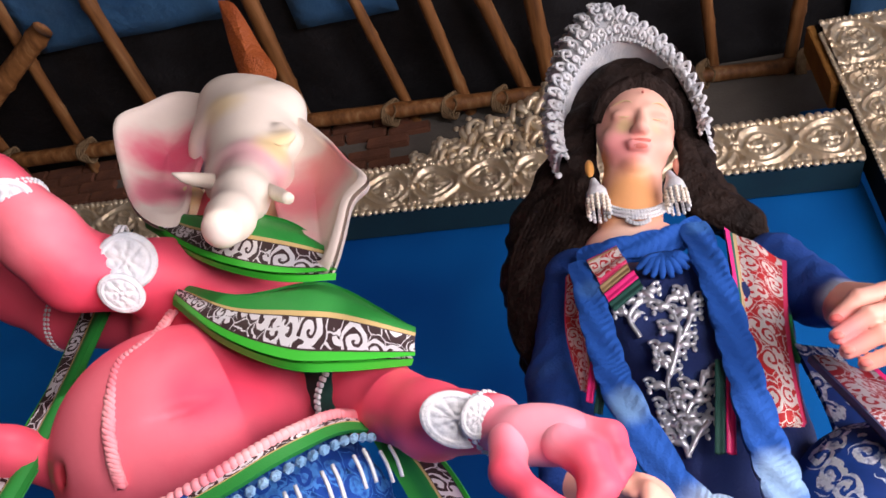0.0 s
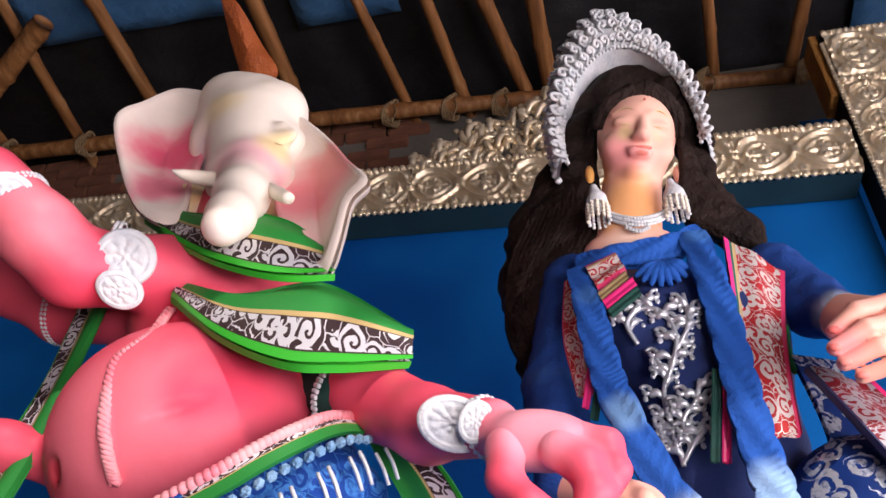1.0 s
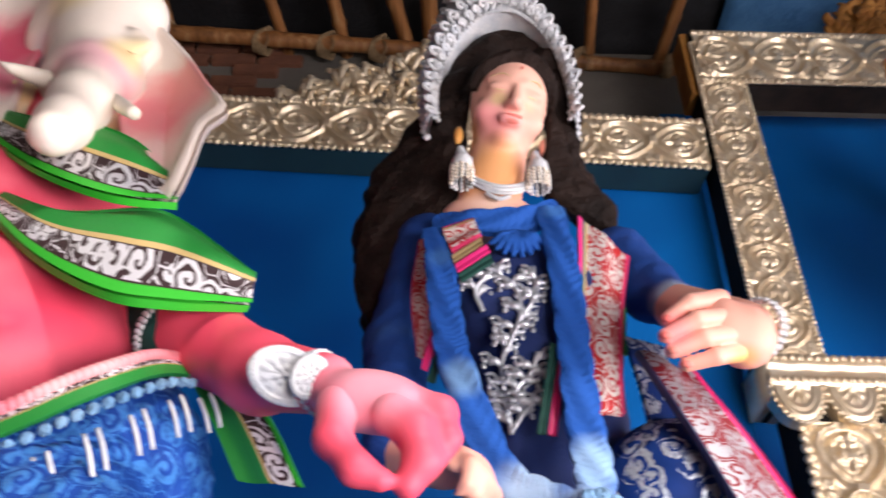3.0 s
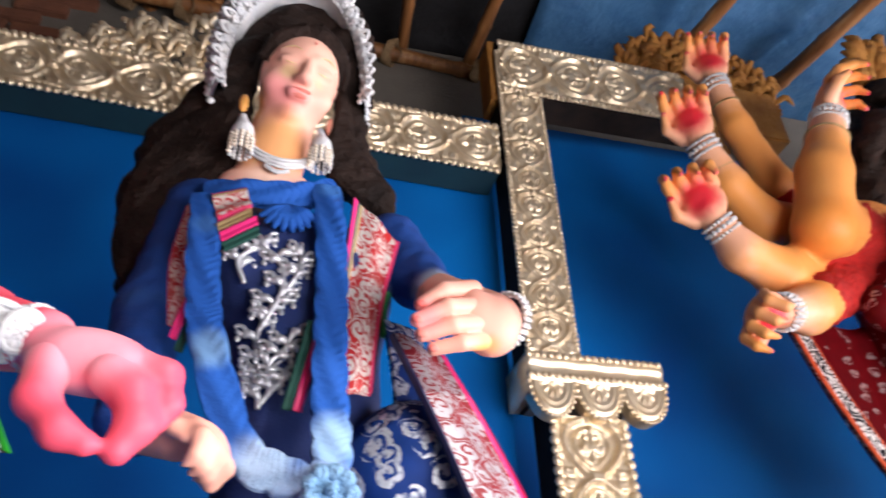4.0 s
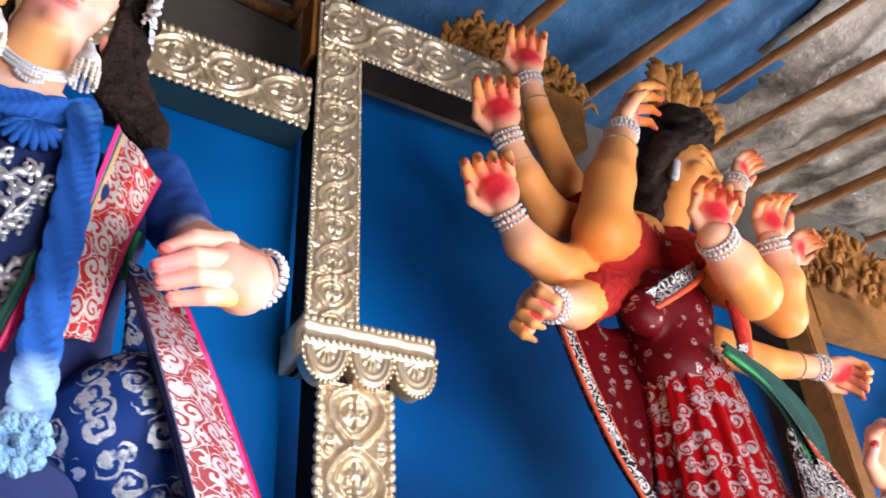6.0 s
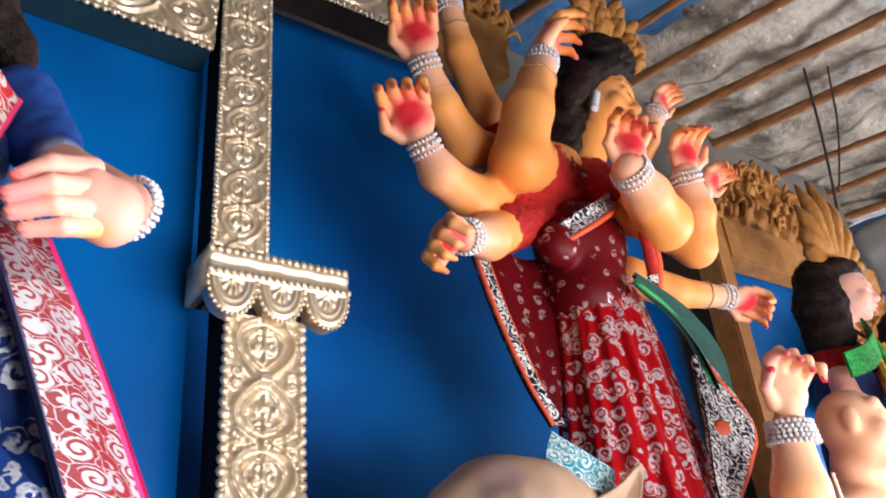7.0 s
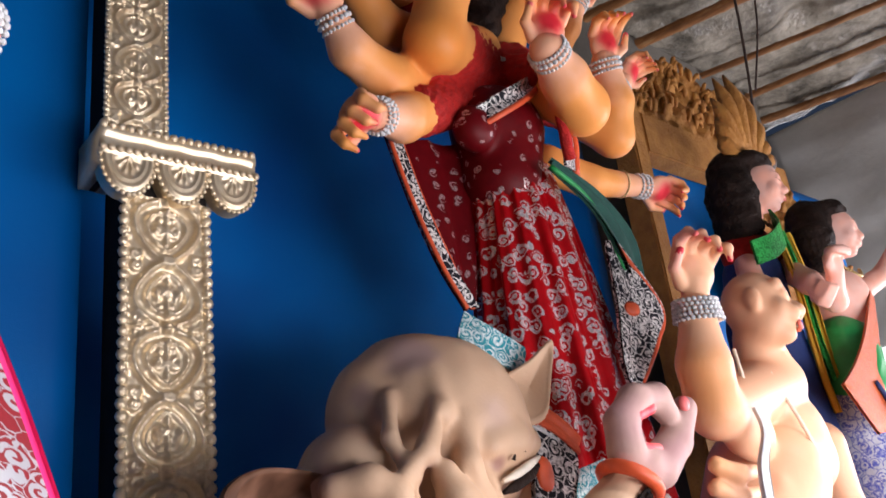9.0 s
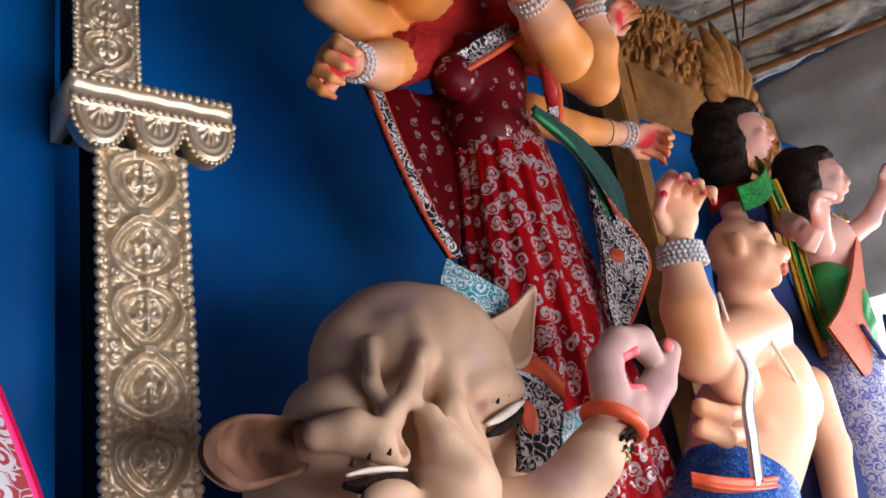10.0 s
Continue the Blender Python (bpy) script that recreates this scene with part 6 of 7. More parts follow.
    # drape over the shoulder with blue and orange edges, cord of the back cloth
    s.ribbon([(2.79, 1.90, 2.84), (2.87, 1.835, 2.89), (2.97, 1.805, 2.96), (3.06, 1.82, 3.04), (3.12, 1.88, 3.12)], [(-0.03, 0.02, 0.05), (-0.035, 0.012, 0.06), (-0.035, 0.005, 0.06), (-0.03, 0.01, 0.05), (-0.02, 0.02, 0.04)], M_BLACKPRINT, 0.006, 30, 0.006, 1.2)
    s.tube([(2.79, 1.895, 2.84), (2.87, 1.825, 2.89), (2.97, 1.795, 2.96), (3.06, 1.81, 3.04), (3.12, 1.87, 3.12)], 0.012, M_ORANGELINE, 7)
    s.tube([(3.0, 1.76, 3.12), (3.06, 1.73, 3.0), (3.10, 1.75, 2.86), (3.17, 1.80, 2.76)], 0.024, M_REDBLOUSE, 8, 30, 0.2)
    s.ribbon([(3.17, 1.82, 2.74), (3.16, 1.80, 2.9), (3.10, 1.82, 3.06)], (0.09, 0.03, 0.01), M_BLACKPRINT, 0.012, 24)
    s.tube([(3.27, 1.86, 2.74), (3.27, 1.84, 2.9), (3.2, 1.86, 3.06)], 0.016, M_ORANGELINE, 7)
    # dark green scarf across the hip and down the side
    s.ribbon([(3.04, 1.80, 2.68), (3.20, 1.78, 2.55), (3.31, 1.78, 2.40), (3.38, 1.80, 2.28), (3.44, 1.82, 2.18)], [(0.04, 0.02, 0.07), (0.11, 0.03, 0.09), (0.16, 0.04, 0.10), (0.15, 0.05, 0.08), (0.06, 0.02, 0.02)], M_TEALLINE, 0.008, 40, 0.014, 2.0)
    s.tube([(3.03, 1.785, 2.69), (3.19, 1.775, 2.59), (3.31, 1.785, 2.43), (3.37, 1.80, 2.2), (3.38, 1.80, 2.08)], 0.011, M_GREENPLAIN, 7)
    # printed fall at her side
    s.band([(3.272, 1.800, 2.436), (3.221, 1.770, 2.189), (3.143, 1.740, 1.970), (3.130, 1.720, 1.845)], [(3.343, 1.800, 2.430), (3.491, 1.770, 2.191), (3.374, 1.740, 2.042), (3.165, 1.720, 1.841)], M_BLACKPRINT, 0.012, 40, 0.008, 1.2)
    s.tube([(3.330, 1.790, 2.429), (3.483, 1.760, 2.187), (3.364, 1.730, 2.035), (3.150, 1.710, 1.835)], 0.012, M_ORANGELINE, 7)
    s.balls([(3.283, 1.745, 2.160)], 0.05, M_ORANGELINE, (0.9, 0.25, 0.55), 12)
    # back cloth spread behind the hip
    s.ribbon([(2.54, 2.12, 2.86), (2.60, 2.10, 2.60), (2.68, 2.08, 2.36), (2.76, 2.06, 2.20)], [(0.36, -0.02, 0.02), (0.32, -0.02, 0.02), (0.18, -0.02, 0.02), (0.06, 0, 0.02)], M_REDBODICE, 0.012, 40, 0.012, 2.5)
    s.ribbon([(2.53, 2.10, 2.86), (2.59, 2.08, 2.60), (2.67, 2.06, 2.36), (2.75, 2.04, 2.20)], (0.05, -0.012, 0.005), M_BLACKPRINT, 0.012, 40)
    for dx in (0.0, 0.052):
        s.tube([(2.53 + dx, 2.085, 2.86), (2.59 + dx, 2.065, 2.60), (2.67 + dx, 2.045, 2.36), (2.75 + dx * 0.5, 2.03, 2.20)], 0.009, M_ORANGELINE, 6)
    # turquoise hem and printed panel below it
    s.band([(2.512, 1.850, 2.031), (2.574, 1.800, 1.955), (2.687, 1.780, 1.902)], [(2.563, 1.860, 2.116), (2.616, 1.810, 2.057), (2.724, 1.790, 1.994)], M_TEAL, 0.02, 24)
    s.band([(2.560, 1.710, 1.477), (2.630, 1.700, 1.462), (2.704, 1.690, 1.453)], [(2.677, 1.750, 1.758), (2.730, 1.730, 1.718), (2.797, 1.720, 1.661)], M_BLACKPRINT, 0.02, 24)
    s.band([(2.665, 1.745, 1.758), (2.724, 1.725, 1.718), (2.795, 1.715, 1.657)], [(2.709, 1.760, 1.816), (2.767, 1.740, 1.772), (2.833, 1.730, 1.712)], M_ORANGELINE, 0.02, 24)
    s.tube([(2.654, 1.735, 1.754), (2.712, 1.715, 1.713), (2.783, 1.705, 1.652)], 0.007, M_WHITEORN, 7)
    s.balls([(2.647, 1.705, 1.609)], 0.055, M_ORANGELINE, (0.6, 0.25, 1.0), 12)
    s.band([(2.712, 1.690, 1.506), (2.834, 1.690, 1.512)], [(2.773, 1.710, 1.616), (2.904, 1.710, 1.643)], M_TEAL, 0.02, 14)
    return s.thing("statue", "tall ten-armed clay goddess statue in a red foil sari", "statue", "statues on the platform")


def lion_statue():
    # Dark and pale spots paint shade into the brow folds, temple and crown.
    m_lion = sprayed("lion_shaded_paint", (0.64, 0.43, 0.28), [
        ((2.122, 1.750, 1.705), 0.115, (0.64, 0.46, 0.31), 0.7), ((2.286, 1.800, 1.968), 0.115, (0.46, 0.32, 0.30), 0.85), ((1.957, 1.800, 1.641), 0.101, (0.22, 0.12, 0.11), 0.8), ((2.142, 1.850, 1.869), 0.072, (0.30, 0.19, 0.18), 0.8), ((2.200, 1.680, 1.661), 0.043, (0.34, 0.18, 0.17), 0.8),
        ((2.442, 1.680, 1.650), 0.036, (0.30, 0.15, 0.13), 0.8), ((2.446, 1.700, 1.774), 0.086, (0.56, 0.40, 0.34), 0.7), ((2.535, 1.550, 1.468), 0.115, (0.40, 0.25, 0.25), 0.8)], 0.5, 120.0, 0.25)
    s = Sculpt()
    skull = [ball((2.452, 1.920, 1.757), (0.2892, 0.2600, 0.2925)), ball((2.378, 1.930, 1.950), (0.1555, 0.1473, 0.1015)), ball((2.642, 1.930, 1.894), (0.1608, 0.1573, 0.1258)), ball((2.129, 1.880, 1.615), (0.1424, 0.1353, 0.1708)), ball((2.257, 1.950, 1.807), (0.1279, 0.1482, 0.1841)), ball((2.133, 1.960, 1.655), (0.1032, 0.1254, 0.1327)), ball((2.133, 2.020, 1.490), (0.1764, 0.2205, 0.2058)), ball((2.725, 1.920, 1.611), (0.1033, 0.1205, 0.1721))]
    skull += chain([(2.374, 1.780, 1.568), (2.287, 1.660, 1.452), (2.197, 1.580, 1.346)], [0.1241, 0.1135, 0.0997])
    # brows, nose bridge and the folds of the forehead
    skull += chain([(1.991, 1.760, 1.620), (2.058, 1.720, 1.620), (2.113, 1.680, 1.584), (2.141, 1.660, 1.549)], [0.0390, 0.0472, 0.0445, 0.0313]) + chain([(2.427, 1.680, 1.695), (2.527, 1.700, 1.711), (2.666, 1.760, 1.700)], [0.0355, 0.0462, 0.0392])
    skull += chain([(2.330, 1.760, 1.896), (2.289, 1.700, 1.790), (2.200, 1.670, 1.687), (2.139, 1.670, 1.642)], [0.0273, 0.0289, 0.0273, 0.0186]) + chain([(2.477, 1.760, 1.851), (2.362, 1.700, 1.753), (2.326, 1.660, 1.645), (2.335, 1.640, 1.572)], [0.0284, 0.0294, 0.0310, 0.0306]) + chain([(2.202, 1.800, 1.843), (2.145, 1.730, 1.728), (2.161, 1.680, 1.630)], [0.0205, 0.0221, 0.0214])
    skull += chain([(2.249, 1.660, 1.628), (2.247, 1.620, 1.556), (2.277, 1.580, 1.483)], [0.0384, 0.0454, 0.0499]) + [ball((2.074, 1.620, 1.460), (0.0740, 0.0493, 0.0370))]
    skull += [dent((2.272, 1.655, 1.695), (0.0153, 0.0418, 0.0836)), dent((2.143, 1.620, 1.574), (0.0168, 0.0516, 0.0387)), dent((2.378, 1.630, 1.637), (0.0184, 0.0567, 0.0482)), dent((2.171, 1.690, 1.754), (0.0138, 0.0358, 0.0688))]
    # body, legs and the raised foreleg
    skull += chain([(2.332, 2.100, 1.505), (2.9, 2.45, 1.35), (3.3, 2.5, 1.2)], [0.30, 0.30, 0.28]) + [limb((2.3, 2.15, 1.4), (2.25, 2.1, 0.86), 0.17, 0.13), limb((2.9, 2.4, 1.3), (2.9, 2.4, 0.86), 0.16, 0.13), limb((3.4, 2.45, 1.2), (3.4, 2.45, 0.86), 0.18, 0.14)]
    skull += chain([(2.453, 1.750, 1.316), (2.564, 1.600, 1.374), (2.659, 1.520, 1.481), (2.741, 1.500, 1.553)], [0.1590, 0.0946, 0.0730, 0.0661])
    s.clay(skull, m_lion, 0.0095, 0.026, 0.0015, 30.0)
    # heavy lids with a pale rim over dark eyes
    for rim, lid, dots in ((([(1.999, 1.670, 1.518), (2.050, 1.660, 1.522), (2.105, 1.650, 1.520), (2.153, 1.650, 1.513)], [0.0037, 0.0075, 0.0077, 0.0039]), ([(1.984, 1.660, 1.497), (2.039, 1.650, 1.491), (2.109, 1.640, 1.492), (2.155, 1.640, 1.497)], [0.0073, 0.0223, 0.0215, 0.0064]), [(1.988, 1.628, 1.534), (2.023, 1.612, 1.543), (2.071, 1.602, 1.547)]),
                           (([(2.441, 1.665, 1.601), (2.492, 1.665, 1.616), (2.561, 1.680, 1.639), (2.638, 1.710, 1.662)], [0.0058, 0.0119, 0.0122, 0.0063]), ([(2.440, 1.670, 1.573), (2.490, 1.670, 1.587), (2.569, 1.685, 1.613), (2.633, 1.710, 1.644)], [0.0058, 0.0148, 0.0122, 0.0063]), [(2.480, 1.655, 1.652), (2.538, 1.670, 1.674), (2.593, 1.690, 1.692)])):
        s.tube(*rim, M_IVORY, 10, 20)
        s.tube(*lid, M_HAIR, 10, 20)
        for d in dots:
            s.tube([d, np.array(d) + (0.004, -0.006, 0.014)], [0.007, 0.002], M_HAIR, 6, 4)
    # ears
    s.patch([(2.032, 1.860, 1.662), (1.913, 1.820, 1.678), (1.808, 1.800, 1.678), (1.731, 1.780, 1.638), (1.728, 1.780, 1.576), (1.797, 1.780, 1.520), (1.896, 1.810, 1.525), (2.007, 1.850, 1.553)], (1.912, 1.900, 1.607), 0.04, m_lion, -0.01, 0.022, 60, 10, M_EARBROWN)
    s.patch([(2.569, 1.760, 1.894), (2.660, 1.720, 1.937), (2.741, 1.680, 1.997), (2.723, 1.690, 1.888), (2.678, 1.700, 1.769), (2.611, 1.740, 1.765)], (2.681, 1.750, 1.868), 0.04, m_lion, -0.005, 0.012, 60, 10)
    rnd = random.Random(4)
    # paw shaped like a hand, with a red ring at the wrist
    paw = [ball((2.795, 1.490, 1.598), (0.0797, 0.0675, 0.0675))] + chain([(2.732, 1.480, 1.640), (2.727, 1.475, 1.715), (2.802, 1.475, 1.776), (2.905, 1.475, 1.783), (2.944, 1.475, 1.740)], [0.0543, 0.0456, 0.0439, 0.0420, 0.0358]) + chain([(2.853, 1.480, 1.589), (2.960, 1.480, 1.656), (3.046, 1.480, 1.752)], [0.0590, 0.0485, 0.0386])
    s.clay(paw, M_GREYHAND, 0.0075, 0.016)
    s.clay([ball((3.006, 1.450, 1.761), (0.0214, 0.0132, 0.0247))] + chain([(2.732, 1.452, 1.687), (2.759, 1.450, 1.729), (2.834, 1.452, 1.748)], [0.0180, 0.0198, 0.0188]) + chain([(2.743, 1.450, 1.641), (2.833, 1.452, 1.638)], [0.0180, 0.0154]), M_RED, 0.006, 0.006)
    ring = (2.733, 1.490, 1.562)
    u, v = np.array((0.85, 0.1, -0.52)), np.array((0.1, 0.95, 0.1))
    s.tube([np.array(ring) + 0.082 * (math.cos(a) * u + math.sin(a) * v) for a in np.linspace(0, 2 * math.pi, 24)], 0.019, M_ORANGELINE, 10, 48)
    # painted fur marks under the ring
    for i in range(26):
        t, a = rnd.random(), rnd.uniform(-2.6, -0.4)
        c = np.array((2.710, 1.500, 1.533)) * (1 - t) + np.array((2.670, 1.540, 1.440)) * t + (0.070 + 0.01 * t) * np.array((math.cos(a), math.sin(a), 0.3 * math.cos(a)))
        s.tube([c, c + (0.016, -0.006, 0.012), c + (0.028, 0, -0.006)], [0.004, 0.007, 0.002], M_HAIR if i % 3 else M_GOLDLINE, 5, 7)
    return s.thing("statue", "mauve-brown clay lion statue with a raised paw", "statue", "statues on the platform")


def demon_statue():
    # Orange left, paler right chest: side light put into the paint; palm red.
    m_skin = sprayed("demon_side_lit_paint", (0.88, 0.50, 0.30), [
        ((3.160, 1.460, 1.821), 0.20, (0.90, 0.38, 0.12), 0.8), ((3.161, 1.450, 1.577), 0.16, (0.86, 0.40, 0.16), 0.8), ((3.584, 1.450, 2.092), 0.11, (0.90, 0.40, 0.20), 0.8), ((3.185, 1.500, 1.385), 0.14, (0.84, 0.36, 0.12), 0.8), ((3.154, 1.400, 2.248), 0.15, (0.90, 0.42, 0.40), 0.9), ((3.114, 1.390, 2.200), 0.15, (0.74, 0.06, 0.10), 0.95), ((3.833, 1.500, 1.555), 0.13, (0.92, 0.70, 0.52), 0.7)])
    s = Sculpt()
    fc, at = face_clay((3.791, 1.550, 2.139), 0.115, (0.62, -1, 0.05), 22)
    skin = fc + chain([(3.789, 1.580, 2.029), (3.864, 1.620, 1.887)], [0.0854, 0.1252]) + [ball((3.878, 1.640, 1.642), (0.2506, 0.1593, 0.2442), (0, 14, 0)), ball((3.483, 1.540, 1.688), (0.1253, 0.0721, 0.0949), (0, 20, 0)), ball((3.893, 1.550, 1.593), (0.1452, 0.0788, 0.1120), (0, 20, 0))] + chain([(3.712, 1.640, 1.525), (3.516, 1.660, 1.297)], [0.2102, 0.1816]) + chain([(4.282, 1.680, 1.636), (4.320, 1.660, 1.402), (4.265, 1.660, 1.167)], [0.1026, 0.0733, 0.0620])
    skin += chain([(3.896, 1.620, 1.866), (3.338, 1.540, 1.754)], [0.1258, 0.0923]) + chain([(3.300, 1.530, 1.758), (3.282, 1.520, 1.905), (3.303, 1.510, 2.108)], [0.0911, 0.0865, 0.0529])
    skin += chain([(3.215, 1.520, 1.587), (3.280, 1.490, 1.553), (3.402, 1.500, 1.557)], [0.0279, 0.0280, 0.0218]) + chain([(3.217, 1.540, 1.521), (3.298, 1.510, 1.485), (3.422, 1.520, 1.491)], [0.0278, 0.0281, 0.0218]) + chain([(3.554, 1.520, 1.497), (3.588, 1.530, 1.385)], [0.0376, 0.0451])
    # laughing mouth, heavy brow and jowls
    skin += [limb(at(-0.75, -0.75, 0.38), at(0.75, -0.75, 0.38), 0.02, 0.02), ball(at(0.35, -0.92, -0.62), 0.03), ball(at(-0.35, -0.92, -0.62), 0.03), ball(at(0, -1.15, -0.35), 0.028), dent(at(0, -1.12, -0.80), (0.035, 0.03, 0.016), (0, 22, 0))]
    skin += [ball(at(-1.02, 0.1, -0.2), (0.02, 0.03, 0.045))]
    palm, fingers = [], []
    hand(fingers, palm, (3.308, 1.505, 2.137), (3.320, 1.470, 2.383), (-0.35, -0.9, -0.15), 0.265, 0.56)
    s.clay(skin, m_skin, 0.0085, 0.024)
    s.clay(fingers, m_skin, 0.0065, 0.010)
    s.tube([at(-0.25, -1.06, -0.76), at(0, -1.12, -0.74), at(0.25, -1.06, -0.76)], 0.006, M_WHITEORN, 6, 10)
    s.tube([at(-0.28, -1.05, -0.92), at(0, -1.10, -0.98), at(0.28, -1.05, -0.92)], 0.009, M_LIP, 6, 10)
    for f in (-1, 1):
        s.tube([at(f * 0.2, -1.02, 0.08), at(f * 0.44, -1.0, 0.02), at(f * 0.66, -0.84, 0.08)], [0.002, 0.005, 0.002], M_BROW, 5, 12)
    s.clay(palm, M_RED, 0.006, 0.01)
    for k in range(5):
        bangle(s, (3.300, 1.510, 2.084) + np.array((0, 0, -0.016 * (k - 2))), (0, 0.1, -1), 0.070 + 0.002 * k, M_WHITEORN, 1, 0.009)
    # pale ribbon blade hanging down the chest
    s.ribbon([(3.364, 1.440, 1.746), (3.364, 1.430, 1.671), (3.291, 1.430, 1.568), (3.285, 1.440, 1.468), (3.287, 1.460, 1.337)], (0.05, -0.004, 0.006), M_WHITEORN, 0.012, 40, 0.005, 0.5)
    s.clay([limb((3.30, 1.66, 1.14), (3.3, 1.7, 0.86), 0.22, 0.30), limb((3.35, 1.6, 1.1), (3.6, 1.4, 1.0), 0.16, 0.14)] + chain([(3.516, 1.660, 1.297), (3.417, 1.660, 1.168)], [0.2043, 0.2036]), M_DHOTI, 0.011, 0.04)
    s.band([(3.070, 1.520, 1.363), (3.113, 1.470, 1.338), (3.278, 1.460, 1.319), (3.565, 1.500, 1.312)], [(3.090, 1.530, 1.394), (3.145, 1.480, 1.370), (3.313, 1.470, 1.352), (3.614, 1.510, 1.347)], M_ORANGELINE, 0.02, 20)
    cord = spline([(3.497, 1.520, 1.964), (3.467, 1.500, 1.847), (3.397, 1.490, 1.767), (3.282, 1.480, 1.719)], 40)
    s.tube(cord, 0.007, M_IVORY, 6, 60, 0.4, 140)
    cord = spline([(3.664, 1.500, 1.883), (3.720, 1.480, 1.756), (3.775, 1.470, 1.632), (3.861, 1.500, 1.514)], 50)
    s.tube(cord, 0.008, M_IVORY, 6, 70, 0.4, 140)
    return s.thing("statue", "muscular pale clay demon statue with a raised fist", "statue", "statues on the platform")


def goddess_green():
    s = Sculpt()
    fc, at = face_clay((4.62, 1.82, 2.86), 0.105, (0.55, -1, -0.12), 10)
    skin = fc + [limb((4.58, 1.86, 2.78), (4.52, 1.88, 2.6), 0.06, 0.07)] + chain([(4.58, 1.80, 2.42), (4.42, 1.62, 2.26), (4.26, 1.54, 2.22)], [0.06, 0.055, 0.04]) + chain([(4.36, 1.86, 2.48), (4.26, 1.8, 2.30), (4.24, 1.7, 2.12)], [0.065, 0.055, 0.045])
    palm = []
    hand(skin, palm, (4.28, 1.54, 2.22), (4.2, 1.5, 2.14), (0.5, -0.6, -0.6), 0.15, 0.6)
    s.clay(skin, M_FACE, 0.010, 0.02)
    face_paint(s, at, 0.105, 10)
    s.clay(palm, M_RED, 0.009, 0.006)
    s.clay([ball((4.56, 1.91, 2.92), (0.15, 0.12, 0.16)), ball((4.60, 1.80, 2.98), (0.12, 0.08, 0.06), (0, 10, 0))] + chain([(4.48, 1.88, 2.94), (4.40, 1.86, 2.78), (4.37, 1.85, 2.60), (4.36, 1.86, 2.46)], [0.10, 0.12, 0.11, 0.05]), M_HAIR, 0.011, 0.03, 0.005, 36.0)
    for i, a in enumerate(np.linspace(-1.1, 1.1, 9)):
        b = np.array((4.64 + 0.14 * math.sin(a), 1.84, 2.97 + 0.12 * math.cos(a)))
        L = 0.16 + 0.30 * math.cos(a) ** 4
        s.tube([b, b + np.array((math.sin(a), -0.1, math.cos(a))) * L * 0.6, b + np.array((math.sin(a) * 0.8, 0, math.cos(a))) * L], [0.044, 0.046, 0.006], M_CARD, 6, 8)
    s.clay([ball((4.42, 1.86, 2.48), (0.16, 0.12, 0.15)), limb((4.46, 1.84, 2.50), (4.60, 1.80, 2.44), 0.085, 0.075)], M_REDBLOUSE, 0.011, 0.03)
    s.clay([limb((4.40, 1.86, 2.36), (4.36, 1.86, 2.1), 0.14, 0.15), limb((4.36, 1.86, 2.1), (4.4, 1.86, 0.86), 0.16, 0.24)], M_NAVYPLAIN, 0.012, 0.03)
    s.ribbon([(4.22, 1.74, 2.36), (4.34, 1.70, 2.40), (4.46, 1.70, 2.48), (4.54, 1.76, 2.58)], (-0.03, -0.01, 0.11), M_GREEN, 0.012, 30)
    for x, z1, m in ((4.50, 1.92, M_YELLOW), (4.44, 2.02, M_GREEN), (4.38, 1.88, M_YELLOW)):
        s.ribbon([(x + 0.06, 1.72, 2.56), (x + 0.02, 1.68, 2.3), (x - 0.02, 1.66, z1), (x + 0.02, 1.66, z1 - 0.2)], (0.06, 0.02, 0), m, 0.012, 30, 0.01, 1.3)
    s.balls([(4.5 + 0.12 * t, 1.80 - 0.04 * math.sin(3.14 * t), 2.66 - 0.06 * math.sin(3.14 * t)) for t in np.linspace(0, 1, 14)], 0.012, M_GOLDLINE, seg=6)
    s.move((0.08, 0, 0.09))
    return s.thing("statue", "clay goddess statue in red blouse, green and yellow drapes", "statue", "statues on the platform")


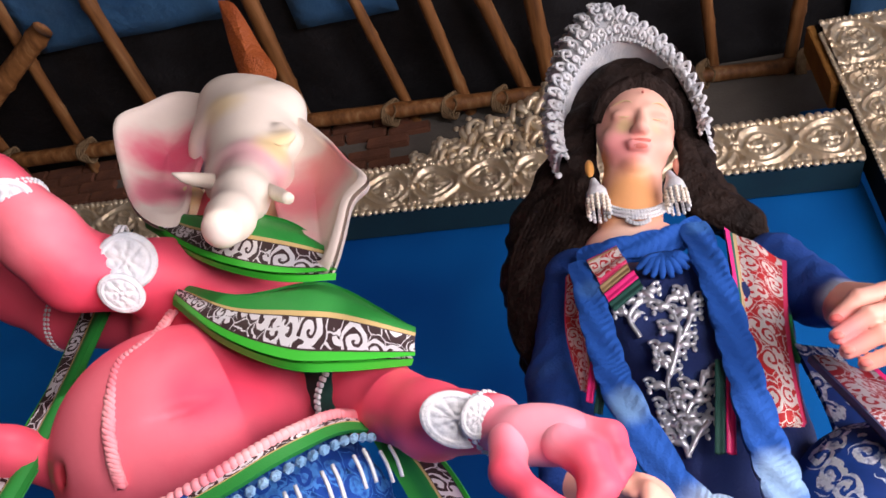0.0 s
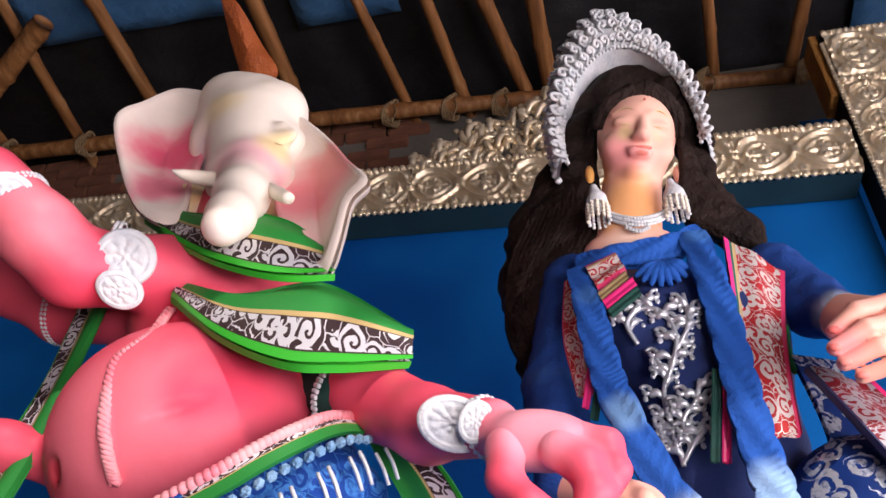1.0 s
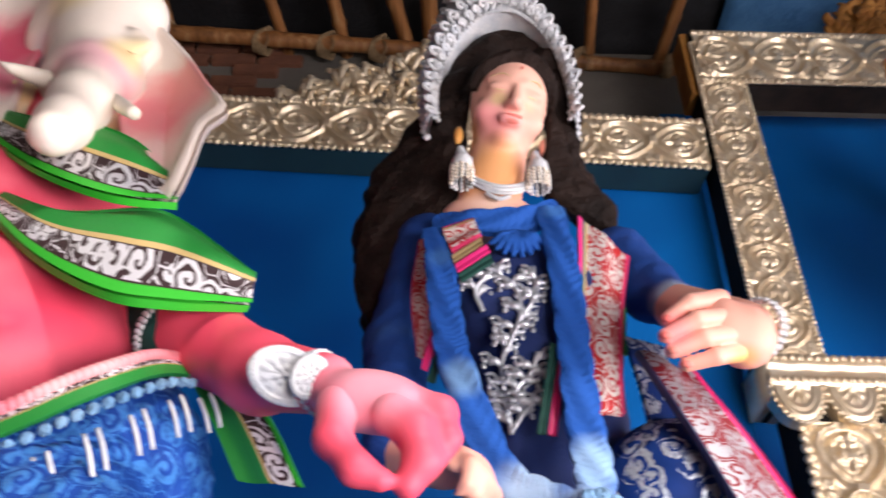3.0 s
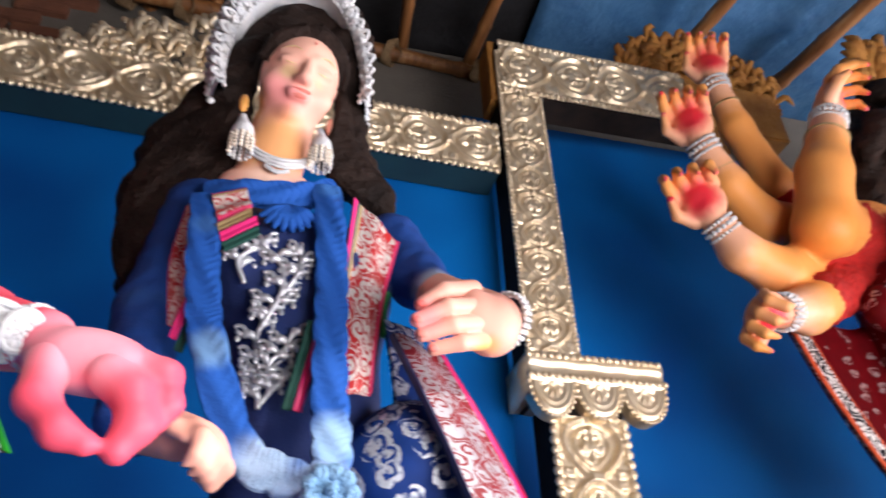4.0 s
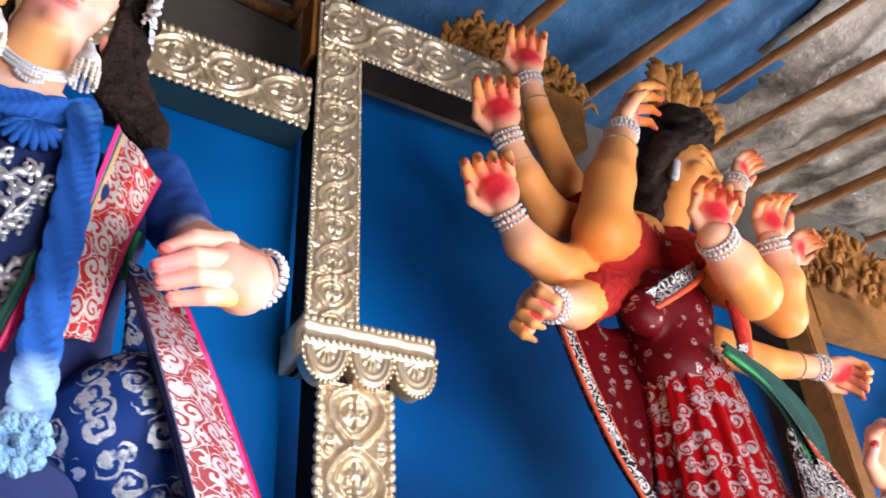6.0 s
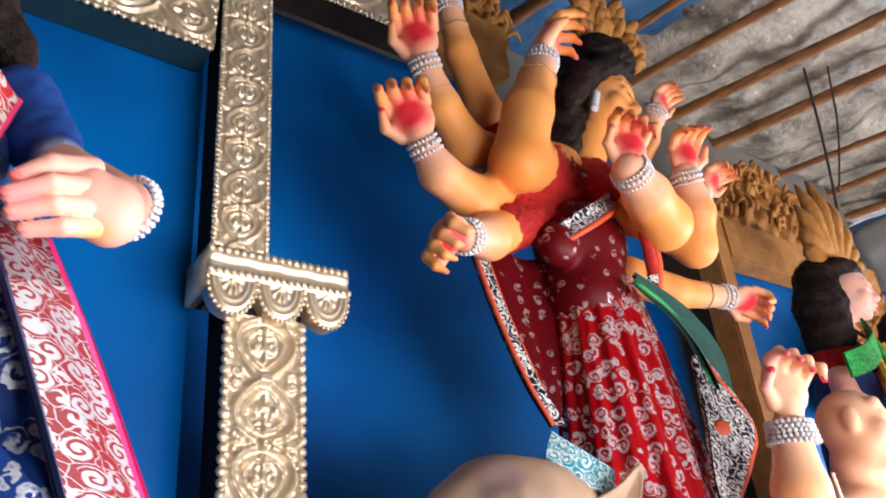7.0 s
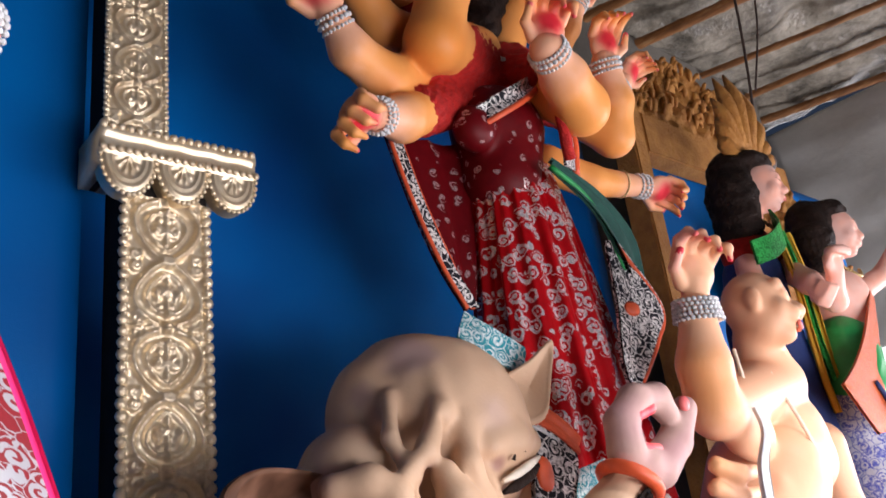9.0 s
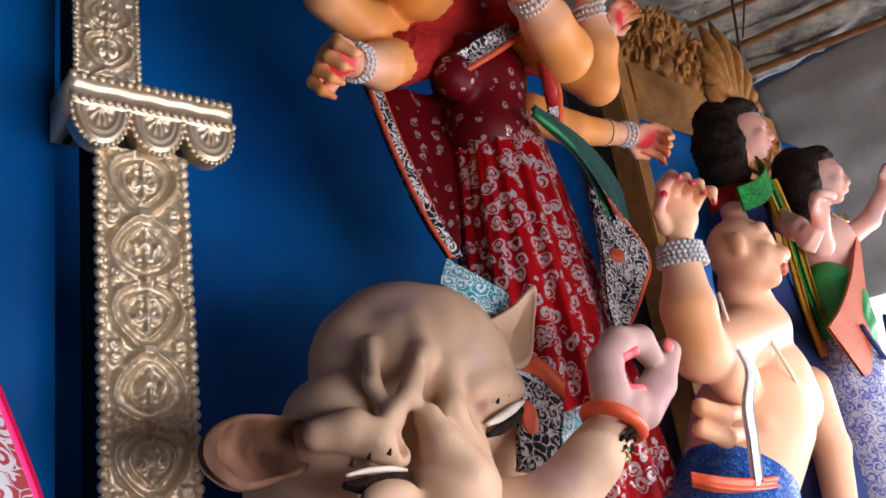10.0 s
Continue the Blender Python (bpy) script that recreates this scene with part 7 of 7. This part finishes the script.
def warrior_statue():
    s = Sculpt()
    fc, at = face_clay((4.98, 1.66, 2.66), 0.10, (0.5, -1, -0.1), 8)
    skin = fc + [limb((4.95, 1.7, 2.58), (4.92, 1.7, 2.44), 0.055, 0.065), limb((4.70, 1.64, 2.30), (4.50, 1.56, 2.22), 0.06, 0.05), limb((4.50, 1.56, 2.22), (4.38, 1.48, 2.32), 0.048, 0.036), limb((5.1, 1.66, 2.36), (5.3, 1.6, 2.45), 0.06, 0.05), limb((5.3, 1.6, 2.45), (5.4, 1.5, 2.62), 0.05, 0.04), limb((4.85, 1.7, 2.3), (4.75, 1.72, 2.0), 0.16, 0.13)]
    palm = []
    hand(skin, palm, (4.38, 1.48, 2.32), (4.34, 1.46, 2.42), (-0.3, -1, 0), 0.15, 0.6)
    hand(skin, palm, (5.4, 1.5, 2.62), (5.44, 1.48, 2.72), (-0.3, -1, 0), 0.15, 0.7)
    s.clay(skin, M_FACE, 0.010, 0.025)
    face_paint(s, at, 0.10, 8)
    s.clay(palm, M_RED, 0.009, 0.006)
    s.clay([ball((4.92, 1.74, 2.72), (0.145, 0.11, 0.14)), ball((4.97, 1.64, 2.77), (0.11, 0.07, 0.055), (0, 10, 0))] + chain([(4.85, 1.70, 2.72), (4.78, 1.69, 2.60), (4.73, 1.68, 2.47)], [0.09, 0.10, 0.05]), M_HAIR, 0.011, 0.03, 0.005, 36.0)
    s.clay([ball((4.86, 1.68, 2.33), (0.17, 0.12, 0.09), (0, -8, 0))], M_REDBLOUSE, 0.010, 0.02, 0.004, 60.0)
    s.ribbon([(4.88, 1.55, 2.30), (4.62, 1.53, 2.08), (4.36, 1.51, 1.92), (4.15, 1.50, 1.82)], [(0.02, 0.0, -0.04), (0.06, 0.0, -0.16), (0.12, 0.0, -0.26), (0.20, 0.0, -0.20)], M_ORANGE, 0.012, 30)
    s.clay([limb((4.72, 1.68, 2.04), (4.66, 1.66, 1.86), 0.155, 0.16)], M_GREENPLAIN, 0.010, 0.02, 0.004, 30.0)
    s.clay([limb((4.66, 1.68, 1.84), (4.60, 1.66, 0.86), 0.15, 0.24)], M_WHITEPRINT, 0.012, 0.02, 0.004, 30.0)
    s.balls([(4.80 + 0.2 * t, 1.60 - 0.03 * math.sin(3.14 * t), 2.44 - 0.05 * math.sin(3.14 * t)) for t in np.linspace(0, 1, 18)], 0.011, M_GOLDLINE, seg=6)
    s.tube([(4.50, 1.5, 1.84), (4.62, 1.49, 1.70), (4.75, 1.5, 1.74), (4.86, 1.52, 1.90)], 0.012, M_NAVYPLAIN, 6, 24)
    s.move((0.07, 0, 0.03))
    return s.thing("statue", "bare-chested clay warrior statue with orange and green cloth", "statue", "statues on the platform")


elephant_statue()
goddess_blue()
goddess_red()
lion_statue()
demon_statue()
goddess_green()
warrior_statue()

# ---- bare bricks of the rear wall ----
brick_mesh = [box_mesh("brick", (0.235, 0.05 + 0.006 * k, 0.07), M_BRICK, 0.006) for k in range(4)]
rnd = random.Random(9)
for x0, x1, z0, z1 in ((-3.5, -2.0, 4.55, 4.9), (-1.05, -0.3, 4.45, 4.9)):
    row = 0
    z = z0
    while z < z1:
        x = x0 + (0.12 if row % 2 else 0.0) + rnd.uniform(-0.03, 0.03)
        while x < x1:
            if rnd.random() < 0.85:
                b = new("brick", brick_mesh[rnd.randrange(4)])
                b.location = (x, 2.895, z)
                b.rotation_euler = (rnd.uniform(-0.03, 0.03), rnd.uniform(-0.02, 0.02), rnd.uniform(-0.03, 0.03))
                b.parent = rear
                b.matrix_parent_inverse = Matrix.Translation(-rear.location)
            x += 0.25
        z += 0.085
        row += 1
